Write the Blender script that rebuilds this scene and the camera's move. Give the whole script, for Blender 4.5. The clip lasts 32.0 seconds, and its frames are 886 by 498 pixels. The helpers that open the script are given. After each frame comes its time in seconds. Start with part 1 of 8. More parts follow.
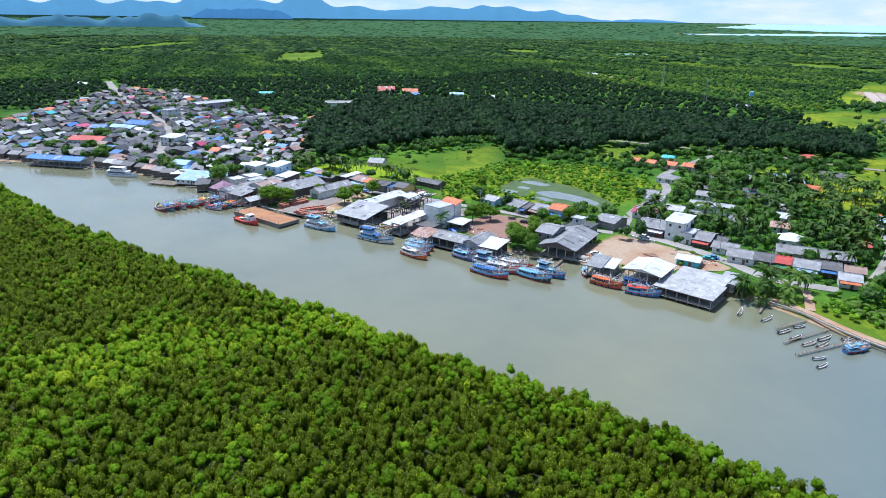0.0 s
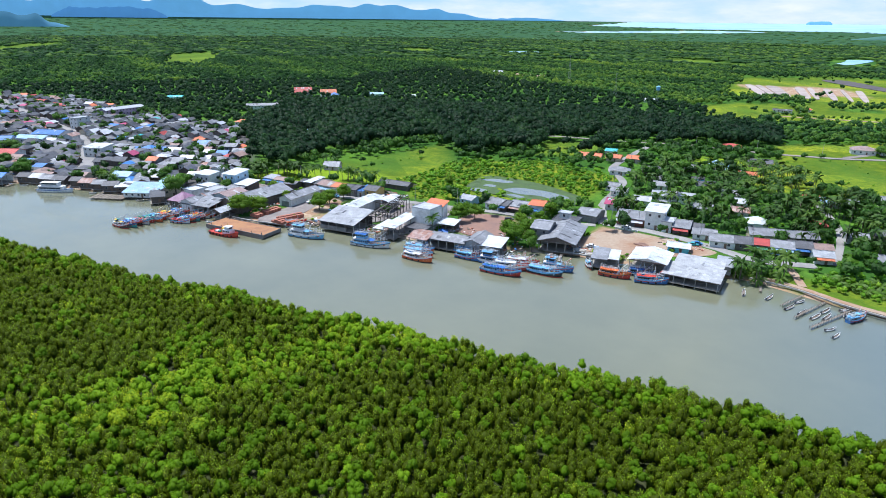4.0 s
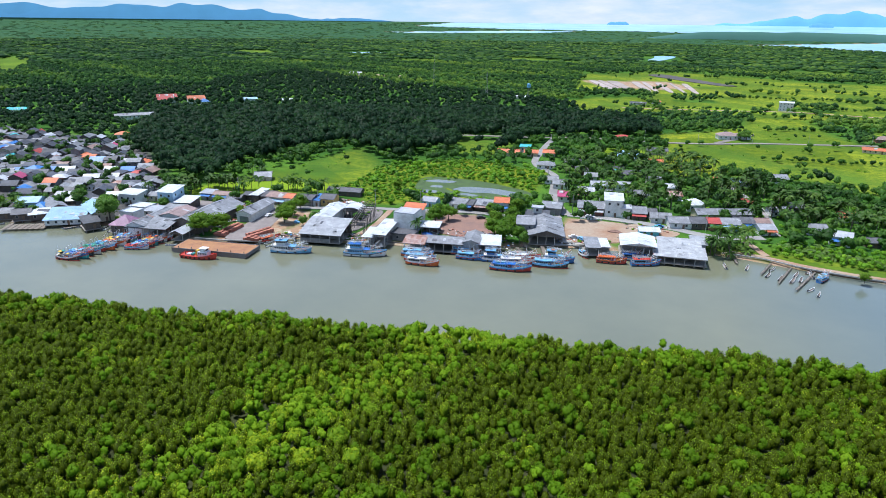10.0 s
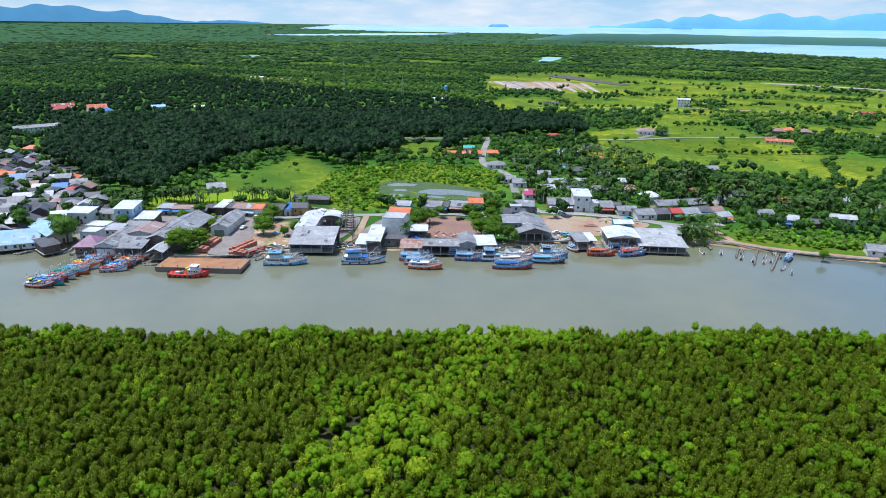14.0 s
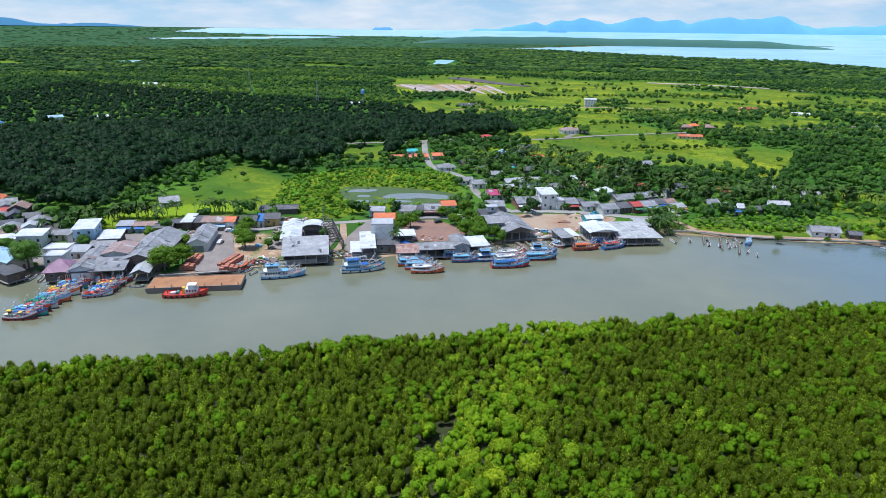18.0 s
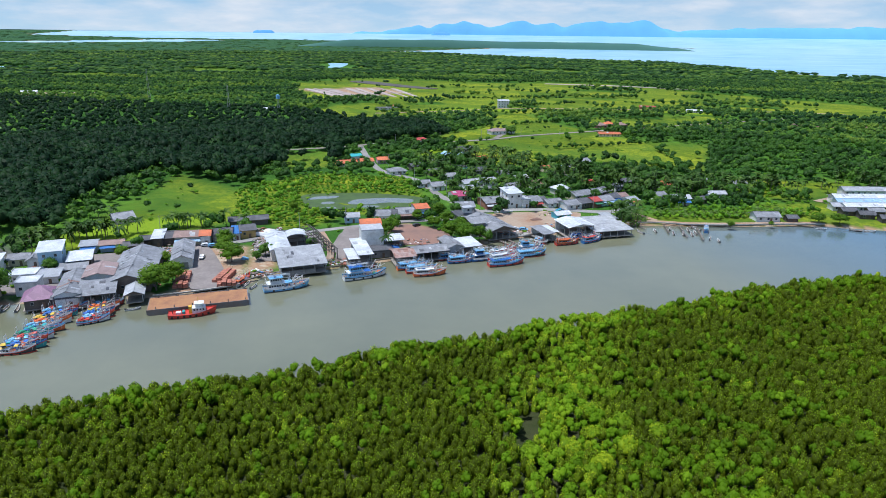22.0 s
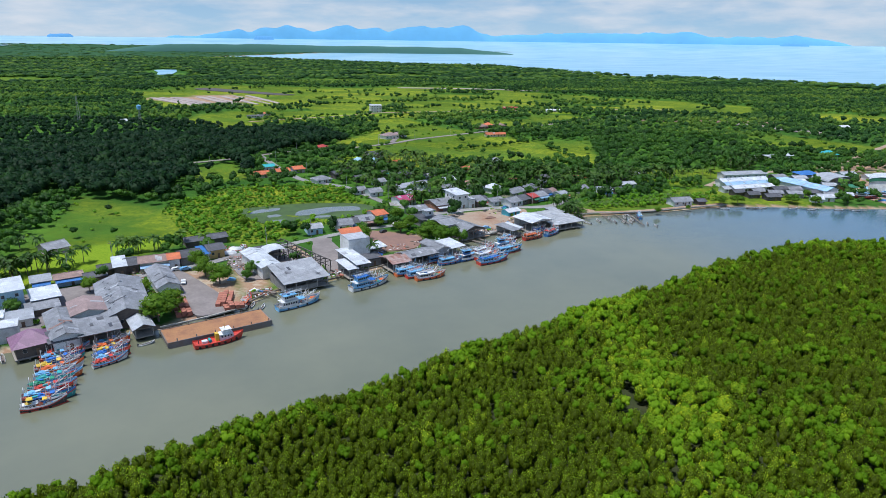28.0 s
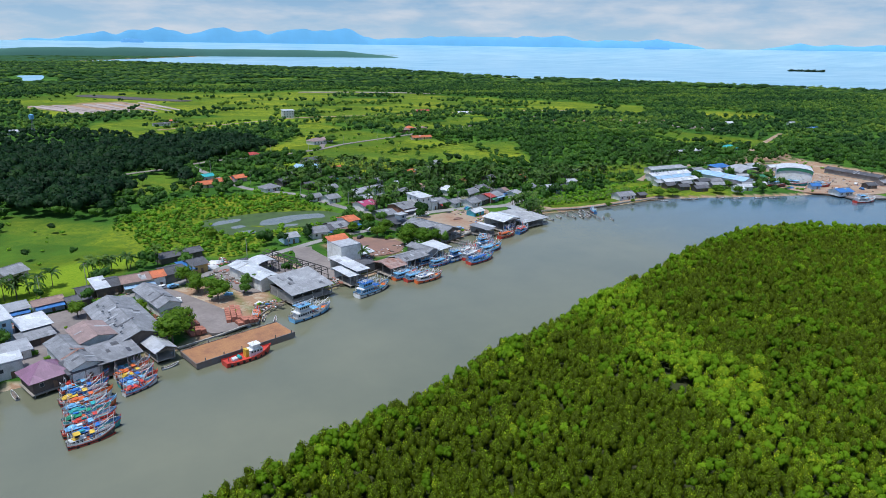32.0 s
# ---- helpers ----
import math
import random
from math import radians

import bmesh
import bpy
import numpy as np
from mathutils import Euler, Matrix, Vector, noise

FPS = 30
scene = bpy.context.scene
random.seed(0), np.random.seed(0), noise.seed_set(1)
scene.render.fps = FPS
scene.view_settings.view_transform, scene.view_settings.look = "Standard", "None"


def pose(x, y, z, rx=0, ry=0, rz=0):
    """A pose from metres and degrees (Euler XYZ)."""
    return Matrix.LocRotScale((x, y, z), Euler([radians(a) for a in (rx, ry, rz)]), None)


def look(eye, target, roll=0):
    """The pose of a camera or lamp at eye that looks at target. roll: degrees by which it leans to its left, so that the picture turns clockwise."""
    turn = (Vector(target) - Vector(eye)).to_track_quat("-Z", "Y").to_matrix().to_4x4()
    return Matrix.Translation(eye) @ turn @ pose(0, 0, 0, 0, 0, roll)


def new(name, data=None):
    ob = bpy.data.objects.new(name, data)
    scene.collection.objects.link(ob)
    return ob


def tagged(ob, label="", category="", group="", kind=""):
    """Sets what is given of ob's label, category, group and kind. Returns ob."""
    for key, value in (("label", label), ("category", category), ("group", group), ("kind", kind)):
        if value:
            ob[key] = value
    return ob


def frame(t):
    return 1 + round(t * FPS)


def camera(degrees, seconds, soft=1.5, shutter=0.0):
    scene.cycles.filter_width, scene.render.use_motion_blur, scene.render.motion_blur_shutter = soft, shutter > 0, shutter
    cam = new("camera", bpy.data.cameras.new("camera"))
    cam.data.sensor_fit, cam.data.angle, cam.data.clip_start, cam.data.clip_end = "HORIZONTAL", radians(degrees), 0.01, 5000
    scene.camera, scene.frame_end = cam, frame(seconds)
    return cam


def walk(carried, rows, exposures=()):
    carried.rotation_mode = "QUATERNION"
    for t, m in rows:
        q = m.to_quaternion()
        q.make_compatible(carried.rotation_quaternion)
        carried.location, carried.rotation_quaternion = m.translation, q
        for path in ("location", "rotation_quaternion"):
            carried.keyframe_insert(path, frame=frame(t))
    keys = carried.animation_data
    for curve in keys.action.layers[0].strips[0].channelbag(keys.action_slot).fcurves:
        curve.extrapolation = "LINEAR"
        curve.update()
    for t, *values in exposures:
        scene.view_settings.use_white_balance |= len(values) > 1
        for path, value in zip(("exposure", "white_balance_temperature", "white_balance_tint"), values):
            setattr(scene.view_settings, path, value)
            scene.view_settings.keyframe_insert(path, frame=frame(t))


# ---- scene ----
cam = camera(68.7, 32.0, 0.6)
METRES, EYE, TILT, LEAN, TURN = 348.4, 88.5, 0.0, 0.0, 45.5
ROWS = [
    (0.0, 0.0, 0.0, 0.0, 0.24, -19.46, -0.68),
    (0.5, -0.0154, 0.0009, 0.0001, -1.01, -19.49, -0.67),
    (1.0, -0.0308, 0.0019, 0.0002, -2.26, -19.49, -0.66),
    (1.5, -0.0462, 0.0033, 0.0003, -3.5, -19.51, -0.66),
    (2.0, -0.0616, 0.0049, 0.0005, -4.74, -19.53, -0.64),
    (2.5, -0.0769, 0.0069, 0.0005, -5.99, -19.53, -0.63),
    (3.0, -0.0922, 0.0091, 0.0007, -7.25, -19.51, -0.62),
    (3.5, -0.1075, 0.0114, 0.0008, -8.51, -19.49, -0.61),
    (5.5, -0.1685, 0.0238, 0.0014, -13.56, -19.45, -0.62),
    (6.0, -0.1835, 0.0274, 0.0016, -14.83, -19.47, -0.62),
    (6.5, -0.1984, 0.0314, 0.0018, -16.08, -19.49, -0.63),
    (7.0, -0.2131, 0.0356, 0.0019, -17.35, -19.46, -0.61),
    (7.5, -0.228, 0.0401, 0.0021, -18.63, -19.48, -0.6),
    (8.0, -0.2428, 0.0449, 0.0022, -19.9, -19.48, -0.6),
    (8.5, -0.2575, 0.05, 0.0024, -21.18, -19.48, -0.59),
    (9.0, -0.2721, 0.0553, 0.0026, -22.45, -19.42, -0.6),
    (9.5, -0.2864, 0.061, 0.0027, -23.7, -19.35, -0.59),
    (10.0, -0.3009, 0.0667, 0.003, -24.96, -19.3, -0.61),
    (10.5, -0.3151, 0.0729, 0.0032, -26.24, -19.27, -0.61),
    (11.0, -0.3291, 0.0794, 0.0033, -27.5, -19.24, -0.6),
    (11.5, -0.343, 0.0863, 0.0035, -28.77, -19.22, -0.61),
    (12.0, -0.3568, 0.0934, 0.0037, -30.05, -19.2, -0.61),
    (12.5, -0.3706, 0.1008, 0.0038, -31.34, -19.16, -0.61),
    (13.0, -0.384, 0.1083, 0.0039, -32.61, -19.12, -0.59),
    (13.5, -0.3973, 0.1162, 0.0041, -33.88, -19.06, -0.59),
    (14.0, -0.4106, 0.1245, 0.0041, -35.16, -19.02, -0.59),
    (14.5, -0.4236, 0.1331, 0.0042, -36.44, -18.98, -0.6),
    (16.5, -0.4738, 0.1694, 0.0051, -41.56, -18.83, -0.63),
    (17.0, -0.486, 0.1791, 0.0053, -42.83, -18.79, -0.63),
    (17.5, -0.4979, 0.1891, 0.0055, -44.11, -18.75, -0.63),
    (18.0, -0.5098, 0.1994, 0.0056, -45.38, -18.68, -0.62),
    (18.5, -0.5213, 0.2098, 0.0058, -46.66, -18.67, -0.62),
    (19.0, -0.5328, 0.2207, 0.006, -47.92, -18.63, -0.61),
    (19.5, -0.544, 0.2318, 0.0061, -49.2, -18.61, -0.59),
    (20.0, -0.5551, 0.243, 0.0063, -50.48, -18.54, -0.6),
    (20.5, -0.5657, 0.2545, 0.0065, -51.76, -18.49, -0.6),
    (21.0, -0.5762, 0.2661, 0.0066, -53.04, -18.42, -0.62),
    (21.5, -0.5864, 0.278, 0.0067, -54.32, -18.38, -0.63),
    (22.0, -0.5964, 0.2901, 0.0069, -55.59, -18.35, -0.64),
    (22.5, -0.606, 0.3023, 0.007, -56.87, -18.29, -0.65),
    (23.0, -0.6154, 0.3148, 0.0072, -58.13, -18.24, -0.64),
    (23.5, -0.6247, 0.3275, 0.0074, -59.41, -18.2, -0.66),
    (24.0, -0.6336, 0.3405, 0.0075, -60.69, -18.15, -0.67),
    (24.5, -0.6421, 0.3535, 0.0075, -61.97, -18.11, -0.65),
    (25.0, -0.6505, 0.3669, 0.0077, -63.25, -18.06, -0.66),
    (25.5, -0.6586, 0.3804, 0.0077, -64.55, -18.03, -0.67),
    (27.5, -0.6884, 0.4365, 0.0083, -69.71, -17.86, -0.69),
    (28.0, -0.6952, 0.4508, 0.0085, -70.98, -17.84, -0.69),
    (28.5, -0.7016, 0.4653, 0.0087, -72.27, -17.83, -0.7),
    (29.0, -0.7078, 0.48, 0.0089, -73.56, -17.8, -0.69),
    (29.5, -0.7137, 0.4948, 0.0091, -74.86, -17.74, -0.7),
    (30.0, -0.7194, 0.5097, 0.0092, -76.16, -17.68, -0.71),
    (30.5, -0.7246, 0.5249, 0.0095, -77.46, -17.63, -0.71),
    (31.0, -0.7293, 0.5395, 0.0097, -78.71, -17.57, -0.71),
    (31.5, -0.7339, 0.5547, 0.0097, -80.01, -17.51, -0.73),
    (32.0, -0.7381, 0.5702, 0.0099, -81.32, -17.47, -0.74),
]
walk(cam, [(t, pose(0, 0, EYE, TILT, LEAN, TURN) @ pose(METRES * x, METRES * y, METRES * z, 90 + pitch, roll, yaw)) for t, x, y, z, yaw, pitch, roll in ROWS], [(0.0, 0.42, 5900, 10), (9.0, 0.32, 5900, 10), (19.0, 0.14, 5900, 10), (26.0, 0.0, 5900, 10), (32.0, -0.14, 5900, 10)])

# ---- world, sun ----
world = bpy.data.worlds.new("world")
scene.world = world
world.use_nodes = True
wn = world.node_tree.nodes
sky = wn.new("ShaderNodeTexSky")
sky.sky_type, sky.sun_disc = "NISHITA", False
SUN_AZ, SUN_EL = -95.0, 73.0  # degrees from +y towards +x, and above the horizon
sky.sun_elevation, sky.sun_rotation = radians(SUN_EL), radians(SUN_AZ)
wn["Background"].inputs[1].default_value = 0.15
world.node_tree.links.new(sky.outputs[0], wn["Background"].inputs[0])
sun = new("sun", bpy.data.lights.new("sun", "SUN"))
sun.data.energy, sun.data.angle, sun.data.color = 4.6, radians(0.6), (1.0, 0.96, 0.9)
to_sun = Vector((math.sin(radians(SUN_AZ)) * math.cos(radians(SUN_EL)), math.cos(radians(SUN_AZ)) * math.cos(radians(SUN_EL)), math.sin(radians(SUN_EL))))
sun.matrix_world = look(to_sun * 900, (0, 0, 0))
tagged(sun, "high midday sun", "sun")


# ---- materials ----
def shader(name):
    m = bpy.data.materials.new(name)
    m.use_nodes = True
    return m, m.node_tree.nodes, m.node_tree.links, m.node_tree.nodes["Principled BSDF"]


def place(n, kind):
    if kind == "world":
        return n.new("ShaderNodeNewGeometry").outputs["Position"]
    return n.new("ShaderNodeTexCoord").outputs["Object"]


def noise_of(n, l, where, scale, detail=3.0, rough=0.6):
    q = n.new("ShaderNodeTexNoise")
    q.inputs["Scale"].default_value, q.inputs["Detail"].default_value, q.inputs["Roughness"].default_value = scale, detail, rough
    l.new(where, q.inputs["Vector"])
    return q.outputs["Fac"]


def ramp_of(n, l, fac, stops):
    r = n.new("ShaderNodeValToRGB")
    e = r.color_ramp.elements
    while len(e) < len(stops):
        e.new(0.5)
    for k, (p, c) in zip(e, stops):
        k.position, k.color = p, (*c, 1)
    l.new(fac, r.inputs[0])
    return r.outputs[0]


def mix_of(n, l, fac, a, b, mode="MIX"):
    x = n.new("ShaderNodeMix")
    x.data_type, x.blend_type = "RGBA", mode
    for sock, v in ((x.inputs[0], fac), (x.inputs[6], a), (x.inputs[7], b)):
        if isinstance(v, (int, float)):
            sock.default_value = v
        elif isinstance(v, tuple):
            sock.default_value = (*v, 1)
        else:
            l.new(v, sock)
    return x.outputs[2]


def bump_of(n, l, height, strength, distance, bsdf):
    b = n.new("ShaderNodeBump")
    b.inputs["Strength"].default_value, b.inputs["Distance"].default_value = strength, distance
    l.new(height, b.inputs["Height"])
    l.new(b.outputs[0], bsdf.inputs["Normal"])


def scaled(c, k):
    return tuple(min(1.0, v * k) for v in c)


def surface(name, c, wear=None, big=0.25, fine=3.0, rough=0.7, metal=0.0, where="object", vary=0.12, bump=0.03):
    """Painted, plastered or bare stuff: c with stains of `wear` at two scales, and a tone of its own for each object."""
    m, n, l, b = shader(name)
    p = place(n, where)
    wear = wear or scaled(c, 0.62)
    f1, f2 = noise_of(n, l, p, big, 4), noise_of(n, l, p, fine, 3)
    col = mix_of(n, l, ramp_of(n, l, f1, [(0.42, (0, 0, 0)), (0.68, (0.85, 0.85, 0.85))]), c, wear)
    col = mix_of(n, l, ramp_of(n, l, f2, [(0.35, (0, 0, 0)), (0.75, (0.45, 0.45, 0.45))]), col, scaled(wear, 0.8))
    info = n.new("ShaderNodeObjectInfo")
    tone = ramp_of(n, l, info.outputs["Random"], [(0.0, (1 - vary,) * 3), (1.0, (1, 1, 1))])
    col = mix_of(n, l, 1.0, col, tone, "MULTIPLY")
    l.new(col, b.inputs["Base Color"])
    b.inputs["Roughness"].default_value, b.inputs["Metallic"].default_value = rough, metal
    if bump:
        bump_of(n, l, f2, 0.5, bump, b)
    return m


def sheet_roof(name, c1, c2, rust=None, rough=0.6, metal=0.0, vary=0.3):
    """Corrugated sheets, each of its own tone, streaked and patched."""
    m, n, l, b = shader(name)
    p = place(n, "object")
    br = n.new("ShaderNodeTexBrick")
    br.inputs["Scale"].default_value, br.inputs["Mortar Size"].default_value = 1.0, 0.012
    br.inputs["Brick Width"].default_value, br.inputs["Row Height"].default_value = 1.1, 2.2
    for k, v in (("Color1", c1), ("Color2", c2), ("Mortar", scaled(c2, 0.55))):
        br.inputs[k].default_value = (*v, 1)
    l.new(p, br.inputs["Vector"])
    vor = n.new("ShaderNodeTexVoronoi")
    vor.distance = "CHEBYCHEV"
    vor.inputs["Scale"].default_value = 0.42
    l.new(p, vor.inputs["Vector"])
    one = n.new("ShaderNodeSeparateColor")
    l.new(vor.outputs["Color"], one.inputs[0])
    odd = ramp_of(n, l, one.outputs[0], [(0.0, (0.4, 0.4, 0.4)), (0.13, (0.3, 0.3, 0.3)), (0.15, (0, 0, 0)), (0.88, (0, 0, 0)), (0.90, (0.25, 0.25, 0.25)), (1.0, (0.4, 0.4, 0.4))])
    base = mix_of(n, l, odd, br.outputs["Color"], ramp_of(n, l, one.outputs[0], [(0.4, scaled(c1, 0.5)), (0.6, scaled(c1, 1.5))]))
    stain = ramp_of(n, l, noise_of(n, l, p, 0.35, 5, 0.7), [(0.45, (0, 0, 0)), (0.72, (0.8, 0.8, 0.8))])
    col = mix_of(n, l, stain, base, rust or scaled(c1, 0.55))
    fine = noise_of(n, l, p, 2.5, 4)
    col = mix_of(n, l, ramp_of(n, l, fine, [(0.4, (0, 0, 0)), (0.8, (0.35, 0.35, 0.35))]), col, scaled(c2, 0.6))
    info = n.new("ShaderNodeObjectInfo")
    col = mix_of(n, l, 1.0, col, ramp_of(n, l, info.outputs["Random"], [(0.0, (1 - vary,) * 3), (1.0, (1, 1, 1))]), "MULTIPLY")
    l.new(col, b.inputs["Base Color"])
    w = n.new("ShaderNodeTexWave")
    w.inputs["Scale"].default_value = 6.0
    l.new(p, w.inputs["Vector"])
    bump_of(n, l, w.outputs["Fac"], 0.4, 0.03, b)
    b.inputs["Roughness"].default_value, b.inputs["Metallic"].default_value = rough, metal
    return m


def foliage(name, stops, spec=0.25, through_light=0.48):
    """Leaves: a tone for each tree from its own attribute, broken up by a fine and a broad noise."""
    m, n, l, b = shader(name)
    p = place(n, "world")
    a = n.new("ShaderNodeAttribute")
    a.attribute_name = "tone"
    f = n.new("ShaderNodeMath")
    f.operation = "MULTIPLY_ADD"
    l.new(noise_of(n, l, p, 0.9, 3), f.inputs[0])
    f.inputs[1].default_value = 0.36
    l.new(a.outputs["Fac"], f.inputs[2])
    g = n.new("ShaderNodeMath")
    g.operation = "SUBTRACT"
    l.new(f.outputs[0], g.inputs[0])
    g.inputs[1].default_value = 0.18
    col = ramp_of(n, l, g.outputs[0], stops)
    l.new(col, b.inputs["Base Color"])
    b.inputs["Roughness"].default_value = 0.55
    b.inputs["Specular IOR Level"].default_value = spec
    out = n["Material Output"]
    tr = n.new("ShaderNodeBsdfTranslucent")
    l.new(col, tr.inputs["Color"])
    mx = n.new("ShaderNodeMixShader")
    mx.inputs[0].default_value = through_light
    l.new(b.outputs[0], mx.inputs[1])
    l.new(tr.outputs[0], mx.inputs[2])
    l.new(mx.outputs[0], out.inputs["Surface"])
    return m


M_mangrove = foliage("mangrove_leaves", [(0.0, (0.052, 0.077, 0.002)), (0.30, (0.098, 0.143, 0.003)), (0.52, (0.130, 0.212, 0.006)), (0.72, (0.155, 0.275, 0.009)), (1.0, (0.360, 0.430, 0.012))], 0.08, 0.34)
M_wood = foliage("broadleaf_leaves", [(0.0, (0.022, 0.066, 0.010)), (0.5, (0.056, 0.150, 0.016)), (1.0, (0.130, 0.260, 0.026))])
# plantation leaves with cloud shade put into their dark colour
M_darkened = foliage("darkened_leaves", [(0.0, (0.012, 0.038, 0.014)), (0.5, (0.027, 0.072, 0.021)), (1.0, (0.058, 0.130, 0.028))], 0.15)
M_palm = foliage("palm_leaves", [(0.0, (0.034, 0.092, 0.012)), (0.5, (0.078, 0.170, 0.020)), (1.0, (0.170, 0.280, 0.036))], 0.4)
# extra blue in these far leaves puts some haze into their colour
M_plain = foliage("plain_leaves", [(0.0, (0.024, 0.070, 0.022)), (0.35, (0.052, 0.128, 0.032)), (0.6, (0.115, 0.220, 0.036)), (1.0, (0.230, 0.330, 0.042))], 0.1)
M_stilt = foliage("stilt_mangrove_leaves", [(0.0, (0.062, 0.125, 0.002)), (0.5, (0.125, 0.245, 0.005)), (1.0, (0.235, 0.370, 0.012))], 0.08, 0.36)
M_shade = foliage("shade_tree_leaves", [(0.0, (0.040, 0.098, 0.008)), (0.5, (0.088, 0.190, 0.012)), (1.0, (0.190, 0.300, 0.022))], 0.15)
M_bush = foliage("bush_leaves", [(0.0, (0.085, 0.210, 0.009)), (0.5, (0.160, 0.350, 0.015)), (1.0, (0.280, 0.460, 0.022))])
M_bark = surface("bark", (0.16, 0.13, 0.10), rough=0.9)
M_mud = surface("mud", (0.16, 0.13, 0.09), (0.10, 0.085, 0.06), rough=0.75, where="world")

# ---- plan of the ground ----
HUB = (-170.0, -40.0)   # middle of the camera's way
EDGE, RIM = 3300.0, 4700.0  # past EDGE the sheet closes in on the horizon, which it meets at RIM
NEAR = np.array([(-1500, -600), (-620, -40), (-480, 40), (-409, 66), (-307, 72), (-256, 80), (-207, 91), (-164, 101), (-100, 112), (-50, 121), (-18, 125), (10, 118), (33, 104), (57, 84), (90, 30), (130, -60), (300, -420)], float)
FAR = np.array([(-1500, -500), (-700, -20), (-560, 45), (-491, 84), (-452, 114), (-419, 128), (-384, 138), (-341, 153), (-300, 153), (-282, 152), (-250, 160), (-242, 170), (-223, 172), (-195, 179), (-179, 184), (-150, 196), (-132, 203), (-117, 205), (-69, 217), (-44, 211), (-13, 206), (30, 200), (54, 190), (82, 174), (127, 153), (150, 120), (200, 40), (260, -80), (500, -500)], float)
SEA = [(144, 3480), (771, 2340), (1009, 2190), (1007, 1568), (1077, 1389), (1443, 616), (2600, -600), (9000, -3000), (900000, -300000), (900000, 900000), (-300000, 900000), (-6000, 14500), (-3000, 10500), (-1500, 9500), (1500, 8000), (2900, 5400), (2860, 5050), (1400, 5000)]
INLET = [(-2700, 5500), (-2300, 5300), (-1500, 6600), (-1300, 7800), (-1900, 8200), (-2300, 6800)]


def dist_poly(x, y, poly):
    """Distance to a closed outline, above 0 inside it."""
    x, y = np.asarray(x, float), np.asarray(y, float)
    best, inside = np.full(x.shape, 1e9), np.zeros(x.shape, bool)
    for (ax, ay), (bx, by) in zip(poly, poly[1:] + poly[:1]):
        ex, ey = bx - ax, by - ay
        t = np.clip(((x - ax) * ex + (y - ay) * ey) / (ex * ex + ey * ey + 1e-9), 0, 1)
        best = np.minimum(best, np.hypot(x - ax - t * ex, y - ay - t * ey))
        cross = (ay > y) != (by > y)
        inside ^= cross & (x < ax + (y - ay) * ex / (ey if abs(ey) > 1e-9 else 1e-9))
    return np.where(inside, best, -best)


def wob(x, y, s, seed=0.0):
    """Cheap smooth noise, -1 to 1, of wavelength about 6 s."""
    return (np.sin(x / s + 1.7 * np.sin(y / (1.3 * s) + seed)) + np.sin(y / (0.8 * s) + 1.3 * np.sin(x / (1.1 * s) + 2 * seed)) + np.sin((x + y) / (0.5 * s) + seed * 3)) / 3


def bank(x, line):
    y = np.interp(x, line[:, 0], line[:, 1])
    slope = (np.interp(x + 8, line[:, 0], line[:, 1]) - np.interp(x - 8, line[:, 0], line[:, 1])) / 16
    return y, 1 / np.sqrt(1 + slope ** 2)


def far_side(x, y):
    yy, c = bank(x, FAR)
    return (y - yy) * c


def near_side(x, y):
    yy, c = bank(x, NEAR)
    return (yy - y) * c + 2.2 * wob(x, y, 7.0)


def river_land(x, y):
    """Metres from the water's edge, above 0 on land."""
    return np.maximum(far_side(x, y), near_side(x, y))


def sea_land(x, y):
    return np.minimum(-dist_poly(x, y, SEA), -dist_poly(x, y, INLET)) + 14 * wob(x, y, 60.0)


FIELDS = [  # bright grass and paddies
    [(-318, 325), (-314, 365), (-276, 322), (-268, 290), (-266, 250), (-300, 219), (-322, 209), (-342, 208), (-334, 262)],
    [(-258, 431), (-216, 445), (-213, 385), (-242, 374)],
    [(-232, 738), (-187, 819), (-240, 871), (-283, 1195), (-118, 1328), (106, 1193), (309, 1174), (437, 917), (577, 640), (451, 537), (289, 697), (57, 690), (-32, 684), (-122, 672), (-197, 640)],
    [(-32, 684), (19, 676), (22, 600), (39, 532), (87, 403), (41, 333), (-18, 379), (-66, 373), (-89, 360), (-113, 387), (-103, 462), (-115, 518), (-67, 560), (-40, 600)],
    [(129, 689), (221, 642), (256, 580), (118, 554), (50, 590)],
    [(37, 482), (119, 438), (72, 384), (-17, 399)],
    [(50, 306), (122, 291), (101, 259), (49, 249), (21, 266)],
    [(270, 420), (330, 400), (352, 300), (300, 270), (250, 330)],
    [(-75, 219), (-44, 214), (30, 203), (54, 192), (80, 200), (60, 226), (-10, 232), (-60, 226)],
    [(20, 205), (80, 178), (95, 200), (60, 240), (20, 240)],
    [(480, 440), (560, 380), (640, 480), (560, 560)],
]
WOODS = [  # plantation and old trees, leaf colour darkened for cloud shade
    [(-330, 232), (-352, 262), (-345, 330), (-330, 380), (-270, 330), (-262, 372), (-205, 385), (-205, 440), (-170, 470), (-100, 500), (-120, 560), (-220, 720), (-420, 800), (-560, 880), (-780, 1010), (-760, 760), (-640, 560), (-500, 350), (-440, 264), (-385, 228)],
]
